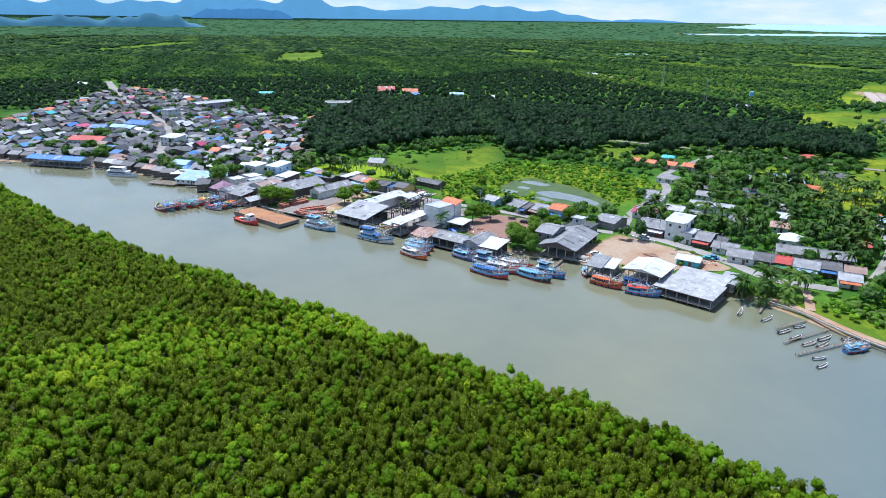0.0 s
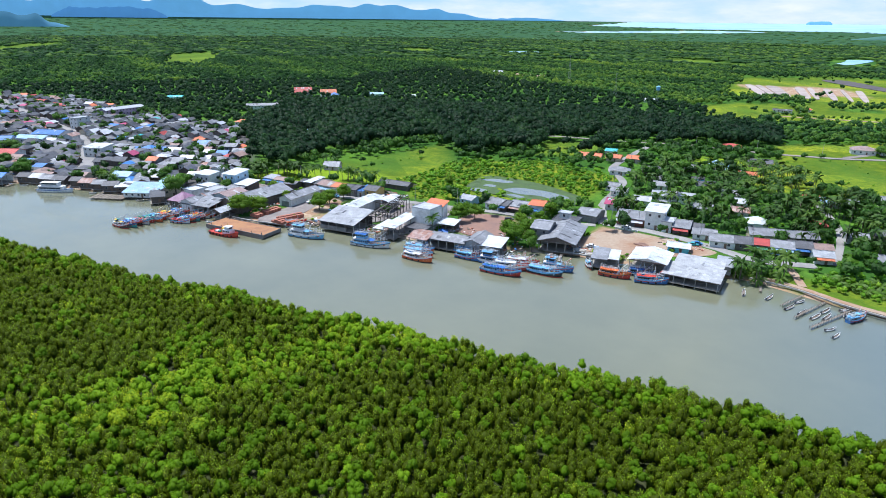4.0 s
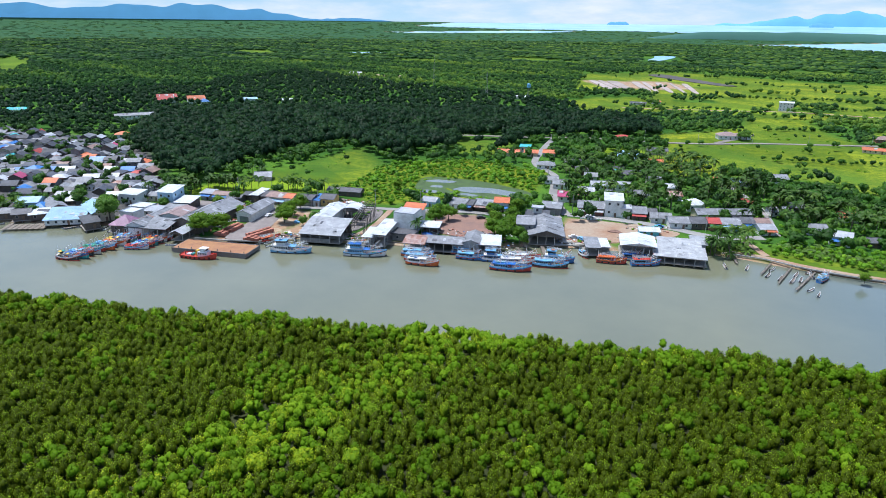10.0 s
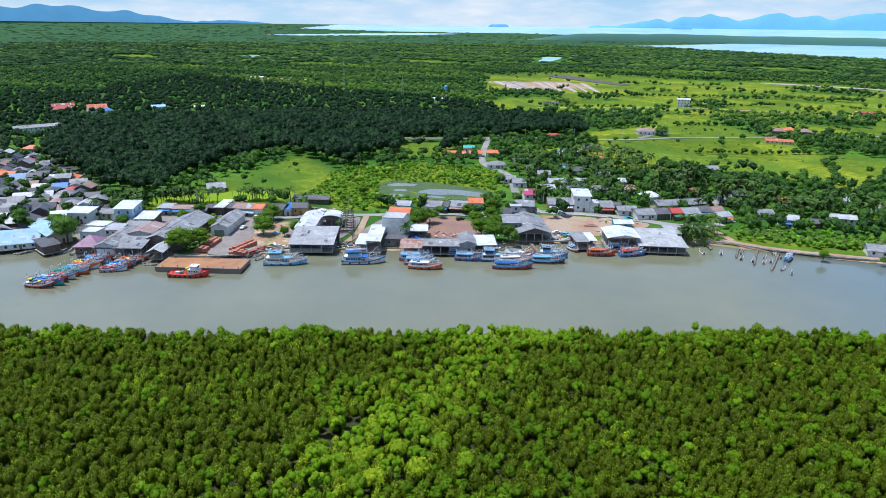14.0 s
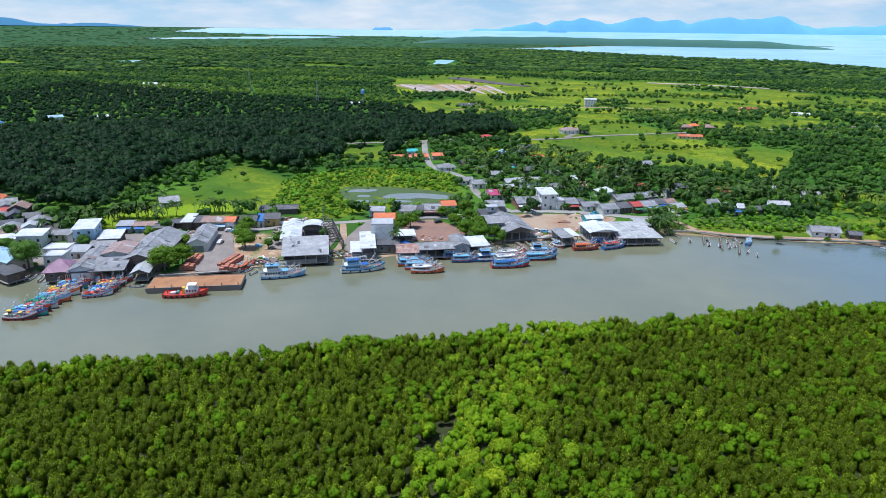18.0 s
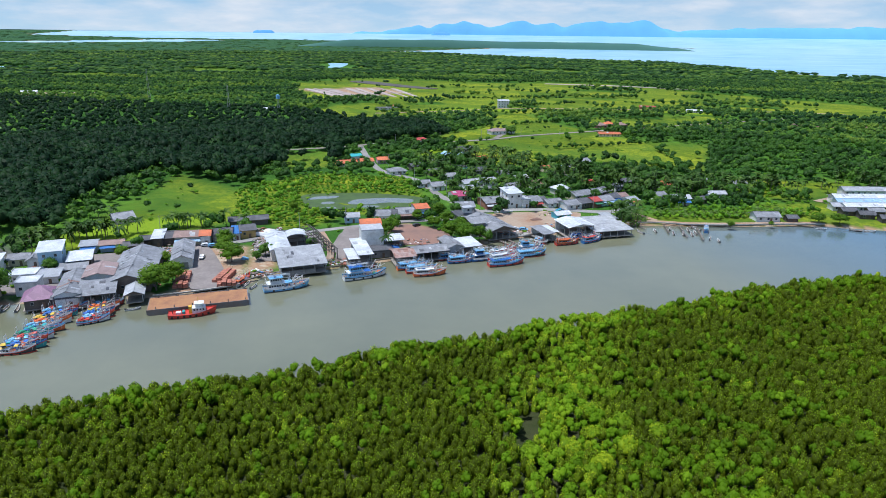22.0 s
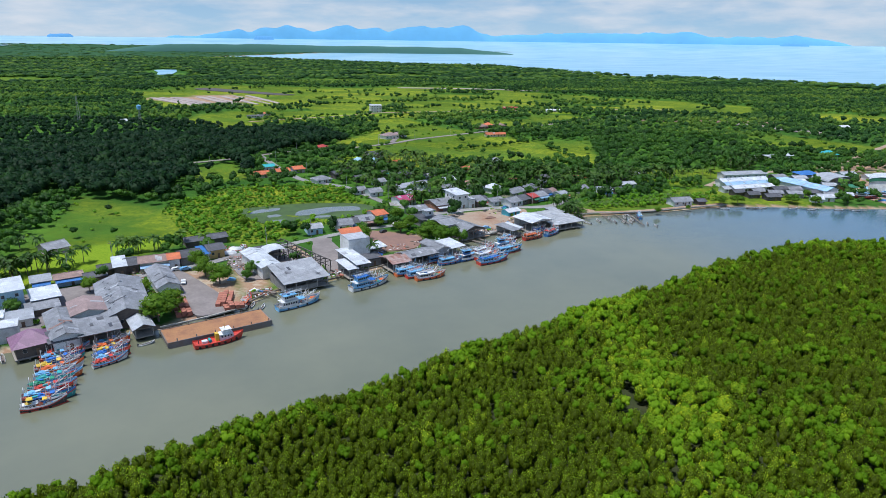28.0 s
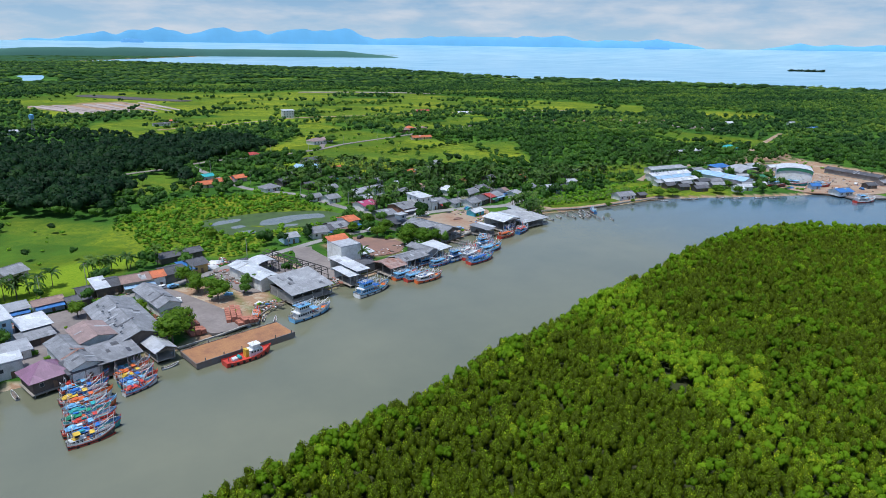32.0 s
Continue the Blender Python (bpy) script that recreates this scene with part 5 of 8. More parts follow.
B("house", "dark-roofed house in the grove", -118, 345, 13, 8, 20, 4, "x", 1.6, W_grey, R_dark, group=H)
B("house", "dark-roofed hut in the grove", -139, 388, 9, 7, 20, 3.6, "x", 1.5, W_wood, R_grey, group=H)
B("house", "blue-grey gabled house in the grove", -128, 402, 9, 8, 20, 4.4, "y", 2, W_white, R_sky, group=H)
B("house", "blue-grey gabled house in the grove", -117, 395, 8, 8, 20, 4.4, "y", 2, W_white, R_sky, group=H)
B("house", "orange-roofed house in the grove", -107, 387, 10, 7, 20, 3.8, "x", 1.5, W_cream, R_orange, group=H)
B("house", "teal-awning house in the grove", -127, 356, 6, 6, 20, 3.6, "x", 1.2, W_wood, R_dark, group=H, awning=R_teal)
B("house", "small orange-roofed house", -68, 347, 7, 6, 20, 4, "x", 1.4, W_cream, R_orange, group=H)
B("house", "pale blue-roofed house", -60, 346, 9, 6, 20, 4, "x", 1.4, W_white, R_sky, group=H)
B("house", "grey-roofed house", -52, 349, 9, 7, 20, 4, "x", 1.6, W_white, R_grey, group=H)
B("house", "white house with a grey roof at the path", -35, 365, 8, 8, 20, 4.6, "x", 1.8, W_white, R_grey, group=H)
B("house", "low red-fronted house", -58, 300, 7, 6, 20, 3.6, "x", 1.2, W_brick, R_red, group=H)
B("house", "orange-roofed long house at the grove's edge", -205, 383, 15, 7, 8, 3.8, "x", 1.6, W_cream, R_orange, group=H)
B("house", "orange-roofed house with a teal tank", -190, 388, 9, 7, 8, 3.8, "x", 1.5, W_cream, R_orange, group=H)
B("house", "teal-roofed house behind the orange roofs", -197, 400, 7, 6, 8, 6, "x", 1.2, W_white, R_teal, group=H)
B("house", "pink-walled house with an orange roof", -178, 392, 8, 7, 8, 4, "x", 1.5, W_pink, R_orange, group=H)
B("house", "dark blue-roofed house at the field's edge", -108, 430, 14, 9, 10, 4.4, "x", 1.6, W_cream, R_dark)
B("house", "red-roofed house behind the grove", -137, 480, 12, 8, 14, 4, "hip", 1.8, W_white, R_red)
B("villa", "white villa with pinkish hip roofs in the fields", -58, 524, 15, 11, 12, 4.6, "hip", 2.4, W_white, R_pink)
B("villa", "white villa wing with a pinkish hip roof", -45, 530, 10, 9, 12, 4.6, "hip", 2.2, W_white, R_pink)
B("house", "tall white box-shaped house in the far fields", 10, 752, 14, 10, -8, 9, "mono", 0.6, W_white, R_white, wins=2)
B("house", "dark red-roofed farmhouse", 60, 556, 11, 9, 0, 4, "hip", 2.4, W_brick, R_brown)
B("house", "orange-roofed farmhouse", 72, 564, 10, 8, 0, 4, "hip", 2.4, W_white, R_orange)
B("house", "dark-roofed farmhouse", 82, 556, 11, 9, 0, 4, "hip", 2.6, W_wood, R_brown)
B("house", "long low house with an orange end", 45, 500, 20, 7, -10, 3.4, "x", 1.4, W_cream, R_orange)
B("house", "white low farm sheds", 235, 676, 18, 7, -20, 3.4, "x", 1.4, W_white, R_white)
B("house", "red-roofed farm shed", 196, 722, 20, 8, -20, 3.6, "x", 1.4, W_brick, R_red)
B("house", "small orange-roofed field house", -127, 762, 10, 8, 0, 3.4, "hip", 2, W_white, R_orange)
B("house", "long low white shed in the paddies", -146, 740, 18, 6, 4, 3.2, "x", 1.0, W_white, R_dark)
B("house", "white-roofed houses by the mast", -285, 735, 14, 8, 20, 4, "x", 1.5, W_white, R_white)
B("house", "white house on the far plain", 446, 410, 10, 8, -20, 4, "x", 1.5, W_white, R_white)
B("house", "pale house on the far plain", 518, 368, 9, 7, -20, 4, "x", 1.5, W_white, R_pale)
B("house", "blue-roofed house on the far plain", 484, 325, 12, 8, -20, 4, "x", 1.5, W_white, R_blue)
B("house", "long pale shed in the groves", 183, 302, 22, 7, -14, 3.6, "x", 1.4, W_white, R_pale)
B("house", "white shed in the groves", 212, 300, 12, 7, -14, 3.6, "x", 1.4, W_white, R_white)

# ---- the boatyard at the right bend ----
B("hall", "long pale-roofed boatyard store", 103, 253, 34, 8, -12, 4.6, "x", 1.4, W_white, R_pale, category="shed")
B("hall", "long white-roofed workshop with a blue stripe", 84, 237, 36, 8, -9, 4.6, "x", 1.4, W_white, R_white, category="shed")
B("hall", "long light blue-roofed workshop", 78, 228.5, 34, 7, -9, 4.2, "x", 1.3, W_white, R_sky, category="shed")
B("hall", "long white-roofed workshop", 74, 221, 30, 7, -9, 4.0, "x", 1.2, W_white, R_white, category="shed")
B("hall", "long pale blue-roofed boat hall", 108, 206, 11, 34, -2, 5.2, "y", 1.8, W_white, R_sky, wins=0, category="shed")
B("hall", "blue-roofed open pavilion", 142, 232, 14, 11, -20, 5.4, "hip", 2.2, W_white, R_blue, open_front=True, category="shed")
B("hall", "arched open boat shed with a pale roof", 142, 212, 20, 15, -15, 5, "arch", 3.4, W_white, R_pale, open_front=True, category="shed")
B("boat_hall", "tall boat hall with a green fascia and a curved white roof", 148, 179, 22, 18, -60, 10.0, "arch", 2.6, W_white, R_white, wins=0, category="hall")
arc = [(-math.cos(t) * 11.4, 10.0 + math.sin(t) * 2.5) for t in np.linspace(0, math.pi, 13)]
part("fascia", extruded([(px * 0.98, pz - 2.2) for px, pz in arc] + arc[::-1], -9.5, -9.2), R_green, bpy.data.objects["boat_hall"], "green sheet fascia")
B("hall", "long dark open shed behind the yard", 212, 165, 9, 40, -6, 4, "y", 1.2, W_grey, R_dark, category="shed")
B("water_tower_roof", "pavilion with a bright light blue roof", 236, 282, 12, 9, -30, 6, "hip", 2.6, W_white, R_teal, open_front=True, category="pavilion")
B("shed", "blue-roofed quay shed", 136, 141, 11, 9, -20, 3.4, "x", 1.4, W_white, R_blue, category="shed")
B("shed", "small blue-tarped shed", 140, 160, 6, 5, -30, 3.2, "x", 1.2, W_blue, R_blue, category="shed")
B("shed", "grey tin shed on the bank", 66, 199, 9, 6, -20, 3.2, "x", 1.2, W_wood, R_dark, category="shed")
B("shed", "grey tin shed on the bank", 76, 205, 8, 6, -30, 3.2, "x", 1.2, W_wood, R_grey, category="shed")
B("shed", "grey tin shed on the bank", 86, 199, 9, 7, -30, 3.4, "x", 1.2, W_zinc, R_grey, category="shed")
B("shed", "white-roofed shed on the bank", 95, 185, 9, 7, -30, 3.4, "x", 1.2, W_white, R_pale, category="shed")
B("shed", "white-roofed shed on the bank", 86, 184, 6, 5, -30, 3.2, "x", 1.2, W_white, R_white, category="shed")
B("shed", "dark hut on the bank", 60, 208, 7, 6, -20, 3.2, "x", 1.2, W_wood, R_dark, category="shed")
B("shed", "green-roofed shelter in the yard", 133, 196, 9, 7, -20, 4, "x", 1.2, W_yellow, R_green, open_front=True, category="shed")
B("shed", "pale blue shelter in the yard", 140, 186, 7, 6, -20, 4, "x", 1.2, W_blue, R_sky, open_front=True, category="shed")

YG = "tin sheds of the boatyard"
for X, Y, w, d, a, h, rf, wl, lb in ((118, 222, 10, 8, -20, 4.0, R_white, W_white, "white"), (128, 228, 9, 7, -20, 4.4, R_pale, W_zinc, "pale"), (120, 238, 9, 8, -12, 4.0, R_grey, W_wood, "grey"), (150, 222, 10, 7, -20, 4.0, R_white, W_white, "white"), (128, 206, 8, 6, -30, 3.6, R_pale, W_zinc, "pale"), (100, 196, 7, 6, -30, 3.2, R_dark, W_wood, "dark"), (104, 188, 7, 6, -35, 3.2, R_grey, W_wood, "grey"), (112, 184, 8, 6, -35, 3.2, R_pale, W_zinc, "pale"), (70, 213, 8, 6, -12, 3.2, R_grey, W_wood, "grey"), (56, 216, 7, 6, -12, 3.2, R_dark, W_wood, "dark"), (88, 212, 9, 6, -14, 3.2, R_dark, W_wood, "dark"), (97, 208, 8, 6, -20, 3.2, R_grey, W_zinc, "grey"), (186, 214, 10, 7, -20, 3.6, R_white, W_white, "white"), (176, 226, 11, 7, -14, 3.8, R_pale, W_white, "pale"), (196, 138, 10, 7, -24, 3.4, R_grey, W_zinc, "grey"), (176, 140, 7, 6, -24, 3.2, R_dark, W_wood, "dark"), (112, 231, 8, 6, -12, 3.6, R_sky, W_white, "light blue"), (58, 226, 7, 6, -10, 3.2, R_pale, W_white, "pale")):
    B("yard_shed", f"small boatyard shed with a {lb} sheet roof", X, Y, w, d, a, h, "x", 1.2, wl, rf, group=YG, category="shed")
for X, Y, w, d, a, rf, lb in ((-104, 333, 8, 7, 14, R_grey, "grey"), (-96, 318, 8, 7, 14, R_pale, "pale"), (-140, 330, 7, 7, 10, R_grey, "grey"), (-148, 345, 7, 7, 10, R_dark, "dark"), (-108, 296, 8, 7, 12, R_grey, "grey"), (-92, 301, 7, 7, 16, R_rust, "rusty"), (-137, 292, 8, 6, 12, R_pale, "pale"), (-126, 290, 6, 6, 12, R_grey, "grey"), (-160, 311, 7, 6, 10, R_grey, "grey"), (-43, 288, 8, 7, 20, R_grey, "grey"), (-33, 300, 7, 7, 10, R_dark, "dark"), (18, 300, 9, 7, -10, R_pale, "pale"), (36, 284, 9, 7, -10, R_grey, "grey"), (-12, 290, 8, 7, 6, R_orange, "orange"), (-30, 262, 8, 7, 12, R_grey, "grey"), (20, 276, 8, 6, -8, R_dark, "dark")):
    B("house", f"low house with a {lb} roof among the palms", X, Y, w, d, a, 3.8, "x", 1.5, W_white if lb != "dark" else W_wood, rf, group=H)

# ---- roads, yards and ponds ----
ROADS = []


def ribbon(name, label, pts, width, mat, z=1.42):
    """A road laid along a plan line, 6 cm thick, with a slightly uneven edge."""
    pts = [Vector(p) for p in pts]
    line = []
    for a, b in zip(pts, pts[1:]):
        k = max(1, int((b - a).length / 4))
        line += [a.lerp(b, i / k) for i in range(k)]
    line.append(pts[-1])
    for _ in range(4):
        line = [line[0]] + [(line[i - 1] + line[i] * 2 + line[i + 1]) / 4 for i in range(1, len(line) - 1)] + [line[-1]]
    ROADS.extend((p.x, p.y, width / 2 + 1.2) for p in line)
    v = []
    for i, p in enumerate(line):
        d = (line[min(i + 1, len(line) - 1)] - line[max(i - 1, 0)]).normalized()
        s = Vector((-d.y, d.x)) * width / 2
        e = 0.12 * math.sin(i * 1.7)
        v += [(*(p + s * (1 + e * 0.5)), z - 0.5), (*(p + s * (1 + e * 0.5)), z), (*(p - s * (1 - e * 0.5)), z), (*(p - s * (1 - e * 0.5)), z - 0.5)]
    f = [(4 * i + j, 4 * i + j + 1, 4 * i + j + 5, 4 * i + j + 4) for i in range(len(line) - 1) for j in range(3)]
    ob = new(name, bpy.data.meshes.new(name))
    ob.data.from_pydata(v, [], f)
    ob.data.materials.append(mat)
    return tagged(ob, label, "road", kind="structure")


def slab(name, label, outline, z, mat, category="yard"):
    """A paved or wet patch with a plan outline, rounded off."""
    pts = [Vector(p) for p in outline]
    fine = []
    for a, b in zip(pts, pts[1:] + pts[:1]):
        fine += [a.lerp(b, i / 6) for i in range(6)]
    for _ in range(3):
        fine = [(fine[i - 1] + fine[i] * 2 + fine[(i + 1) % len(fine)]) / 4 for i in range(len(fine))]
    k = len(fine)
    ob = new(name, bpy.data.meshes.new(name))
    ob.data.from_pydata([(p.x, p.y, z) for p in fine] + [(p.x, p.y, z - 0.6) for p in fine], [], [tuple(range(k))] + [(i, i + k, (i + 1) % k + k, (i + 1) % k) for i in range(k)])
    ob.data.materials.append(mat)
    return tagged(ob, label, category, kind="structure")


P_concrete = surface("yard_concrete", (0.25, 0.22, 0.205), (0.17, 0.145, 0.135), 0.12, 0.9, 0.9, 0, "world")
P_redearth = surface("red_gravel", (0.26, 0.15, 0.11), (0.19, 0.12, 0.10), 0.15, 1.5, 0.95, 0, "world", bump=0.06)
P_sandy = surface("sandy_track", (0.38, 0.30, 0.22), (0.30, 0.16, 0.09), 0.09, 0.8, 0.95, 0, "world")
M_pond = water("still_pond", (0.12, 0.13, 0.11), (0.17, 0.18, 0.15), 0.03, 0.5, 0.1)
M_marsh = surface("marsh_grass", (0.065, 0.120, 0.022), (0.038, 0.070, 0.018), 0.15, 1.5, 0.8, 0, "world")

ribbon("road", "winding concrete lane through the palm grove", [(-190, 470), (-188, 420), (-184, 372), (-179, 354), (-168, 343), (-161, 331), (-157, 306), (-153, 280), (-148, 266), (-139, 247)], 4.6, P_asphalt)
ribbon("road", "riverside road of worn concrete", [(-139, 248), (-126, 249.5), (-104, 248), (-84, 242), (-71, 236), (-64, 240), (-52, 245)], 5.5, P_asphalt, 1.43)
ribbon("road", "back lane between pond and works", [(-141, 243), (-160, 234), (-178, 235.5), (-195, 232), (-208, 228), (-222, 224), (-240, 221), (-256, 212), (-276, 206), (-290, 206)], 4.2, P_asphalt, 1.44)
ribbon("road", "concrete lane down to the landing hall", [(-205, 227), (-211, 214), (-213, 202), (-214, 190)], 7.5, P_concrete, 1.46)
ribbon("path", "grassy dirt path by the timber frame", [(-222, 222), (-219, 205), (-217, 190), (-219, 182)], 3.0, P_sandy, 1.40)
ribbon("road", "riverside walk of pale concrete", [(-66, 219), (-54, 219), (-44, 212.5), (-24, 208.5), (6, 206), (30, 203)], 2.6, P_sandy, 1.45)
ribbon("path", "sandy path through the palms", [(-53, 219), (-56, 228), (-60, 236)], 3.0, P_sandy, 1.44)
ribbon("path", "concrete path through the grove", [(-46, 250), (-47, 275), (-50, 305), (-58, 330), (-64, 345)], 3.0, P_asphalt, 1.41)
ribbon("road", "main village road", [(-1000, 318), (-913, 295), (-780, 262), (-697, 244), (-569, 221), (-500, 196), (-440, 165), (-425, 150)], 9, P_asphalt, 1.47)
ribbon("road", "embanked field road", [(-420, 400), (-330, 428), (-256, 453), (-209, 463), (-170, 480), (-112, 480), (-67, 492), (-39, 508), (4, 520), (90, 545), (200, 575), (320, 610)], 5, P_concrete, 1.48)
ribbon("path", "field path to the villa", [(-66, 497), (-58, 512), (-52, 521)], 5, P_concrete, 1.50)
ribbon("road", "sandy track behind the boatyard", [(60, 243), (105, 262), (160, 262), (200, 260), (250, 272), (330, 300), (420, 330)], 5, P_sandy, 1.45)
ribbon("road", "far field track", [(-160, 700), (-60, 720), (20, 742), (140, 720), (300, 690), (420, 640)], 5, P_sandy, 1.45)
slab("yard", "dusty concrete street of the brick yard", [(-270, 153.5), (-254.5, 157), (-262.5, 184), (-271, 209), (-282, 209), (-274, 182)], 1.48, P_concrete)
slab("yard", "reddish gravel yard with a truck track", [(-196, 199), (-172, 194), (-160, 209), (-178, 230), (-196, 226)], 1.47, P_redearth)
slab("yard", "grey concrete yard beside the landing hall", [(-217, 177), (-203, 180), (-196, 188), (-203, 205), (-203, 226), (-211, 229), (-214, 205)], 1.45, P_concrete)
slab("yard", "stained concrete court between the warehouses", [(-339, 159), (-312, 159), (-299, 162), (-283, 195), (-285, 206), (-300, 204), (-336, 199)], 1.45, P_concrete)
slab("yard", "littered concrete yard of the ice works", [(-249, 184), (-236, 182), (-222, 184), (-221, 205), (-224, 221), (-240, 219), (-252, 212)], 1.45, P_concrete)
slab("yard", "bare sandy lot beside the landing", [(-138, 207), (-122, 208), (-110, 214), (-97, 224), (-88, 232), (-86, 239), (-110, 243.5), (-137, 243)], 1.47, P_sandy)
slab("yard", "boatyard apron of pale concrete", [(120, 158), (150, 128), (205, 120), (200, 200), (150, 210), (128, 190)], 1.47, P_sandy)
for k, pts in enumerate([[(-236, 300), (-200, 300), (-166, 286), (-160, 268), (-178, 258), (-205, 262), (-228, 262)]]):
    slab("marsh", "flat wet marsh round the ponds", pts, 1.42, M_marsh, "marsh")
for pts in ([(-232, 285), (-224, 294), (-211, 293), (-214, 287)], [(-224, 262), (-214, 261), (-214, 268), (-222, 268)], [(-222, 274), (-214, 275), (-216, 280), (-222, 279)], [(-209, 273), (-196, 270), (-186, 274), (-172, 270), (-170, 280), (-186, 285), (-204, 283)], [(-202, 265), (-192, 263), (-190, 267), (-199, 269)]):
    slab("pond", "shallow pond reflecting the sky", pts, 1.47, M_pond, "water")
slab("pond", "bend of a creek among far mangroves", [(-205, 2015), (-140, 2020), (-148, 1900), (-172, 1744), (-208, 1745), (-196, 1880)], 2.2, M_sea, "water")
slab("pond", "bend of a creek among far mangroves", [(-1080, 1690), (-1000, 1660), (-950, 1740), (-1000, 1800)], 2.2, M_sea, "water")
P_salt = surface("dried_pond_mud", (0.40, 0.34, 0.31), (0.27, 0.22, 0.20), 0.04, 0.5, 0.95, 0, "world")
P_peat = surface("ploughed_peat", (0.10, 0.085, 0.085), (0.06, 0.055, 0.055), 0.05, 0.5, 0.95, 0, "world")
for x0, x1, x2, x3 in ((-253, -241, -186, -198), (-238, -229, -176, -184), (-225, -206, -160, -173), (-185, -172, -139, -148), (-168, -160, -130, -135), (-148, -138, -110, -117), (-126, -121, -94, -98), (-108, -98, -78, -84)):
    slab("clearing", "pale dried-out shrimp pond in the plain", [(x0, 1060), (x1, 1064), (x2, 902), (x3, 898)], 1.8, P_salt)
slab("clearing", "strip of dark ploughed peat", [(-176, 1230), (-140, 1260), (-60, 1110), (-20, 1050), (-44, 1040), (-100, 1110)], 1.8, P_peat)
slab("clearing", "belt of pale cleared land by the coast groves", [(200, 1150), (330, 1090), (430, 1000), (436, 1012), (336, 1108), (206, 1170)], 1.8, P_salt)
slab("clearing", "felled strip with pale stumps", [(366, 504), (392, 456), (395, 376), (383, 360), (370, 420), (352, 480)], 1.8, P_salt)
slab("clearing", "bare clearing in the woods", [(-640, 960), (-560, 970), (-545, 1000), (-635, 1003)], 1.8, P_sandy)
slab("clearing", "strip of felled land", [(250, 560), (330, 520), (420, 470), (428, 482), (340, 540), (258, 576)], 1.8, P_redearth)
FOOT += [(-263, 180, 9, 0, 0, 0), (-265, 165, 10, 0, 0, 0), (-271, 200, 8, 0, 0, 0), (-180, 212, 17, 0, 0, 0), (-120, 226, 17, 0, 0, 0), (-186, 277, 18, 0, 0, 0), (-212, 277, 15, 0, 0, 0), (-170, 276, 8, 0, 0, 0), (165, 160, 42, 0, 0, 0), (-217, 195, 6, 0, 0, 0), (-217, 180, 6, 0, 0, 0), (-246, 182, 8, 0, 0, 0)]

# embankment along the riverside walk
ob = ribbon("retaining_wall", "low concrete river wall", [(-70, 216.5), (-54, 216), (-43, 209.8), (-24, 206), (6, 203.5), (30, 200.5)], 0.6, P_post, 1.6)

ribbon("river_wall", "weathered concrete and timber bulkhead along the works", [(-251, 161), (-243, 169), (-223, 171), (-214, 173)], 0.5, P_timber, 1.7)
ribbon("river_wall", "weathered timber bulkhead below the quay sheds", [(-203, 177), (-195, 178.5), (-184, 182), (-170, 187)], 0.5, P_timber, 1.6)
ribbon("river_wall", "rubble edge below the sandy lot", [(-136, 201.5), (-126, 203.5), (-117, 205)], 0.9, P_post, 1.5)
ribbon("river_wall", "brick yard quay edge", [(-281, 151), (-266, 153), (-252, 158)], 0.6, P_post, 1.6)

# ---- trees ----
rng = np.random.default_rng(23)
FT, RD = np.array([q[:3] for q in FOOT]), np.array(ROADS)


def clear(x, y, slack=0.0):
    ok = np.ones(len(x), bool)
    for a, b, r in FT:
        ok &= np.hypot(x - a, y - b) > r * 0.86 + slack
    for a, b, r in RD:
        ok &= np.hypot(x - a, y - b) > r + slack
    return ok


BUSH = [(-267, 320), (-228, 358), (-197, 350), (-169, 340), (-163, 284), (-170, 245), (-183, 250), (-210, 252), (-226, 232), (-240, 230), (-250, 247), (-275, 250), (-288, 284)]
x, y = lattice(-760, 520, 150, 600, 7.2)
keep = (far_side(x, y) > 4) & (np.hypot(x - HUB[0], y - HUB[1]) < 620)
x, y = x[keep], y[keep]
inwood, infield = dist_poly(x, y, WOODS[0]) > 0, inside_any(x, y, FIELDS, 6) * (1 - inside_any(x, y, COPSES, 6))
inbush, intown, insoil = dist_poly(x, y, BUSH) > 0, dist_poly(x, y, VILLAGE) > -4, inside_any(x, y, SOIL[3:4] + SOIL[5:6], 4) > 0.5
r = rng.random(len(x))
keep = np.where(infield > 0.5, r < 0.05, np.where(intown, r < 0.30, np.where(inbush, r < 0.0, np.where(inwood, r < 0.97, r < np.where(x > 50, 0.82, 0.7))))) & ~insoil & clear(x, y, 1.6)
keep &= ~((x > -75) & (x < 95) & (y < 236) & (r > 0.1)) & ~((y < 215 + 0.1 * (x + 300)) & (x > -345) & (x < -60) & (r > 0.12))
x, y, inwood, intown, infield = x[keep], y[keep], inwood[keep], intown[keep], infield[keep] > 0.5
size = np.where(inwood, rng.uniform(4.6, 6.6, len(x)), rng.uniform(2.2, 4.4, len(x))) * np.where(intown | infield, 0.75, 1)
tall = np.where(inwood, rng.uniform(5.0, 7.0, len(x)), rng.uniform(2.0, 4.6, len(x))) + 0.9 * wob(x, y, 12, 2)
# the plantation's low tone carries the cloud shade lying on it
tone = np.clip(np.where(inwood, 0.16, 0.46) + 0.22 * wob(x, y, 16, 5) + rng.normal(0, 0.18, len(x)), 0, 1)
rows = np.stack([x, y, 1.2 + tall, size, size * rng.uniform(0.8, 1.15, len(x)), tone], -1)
mid = [crown_mesh(70 + i, 100, 4, 0.18, 1.05) for i in range(6)]
# trees behind the village take the cloud-darkened leaves too
scatter("plantation_wood", "dense plantation and old trees behind the village, darkened for cloud shade", rows[inwood | (x < -395)], mid, M_darkened)
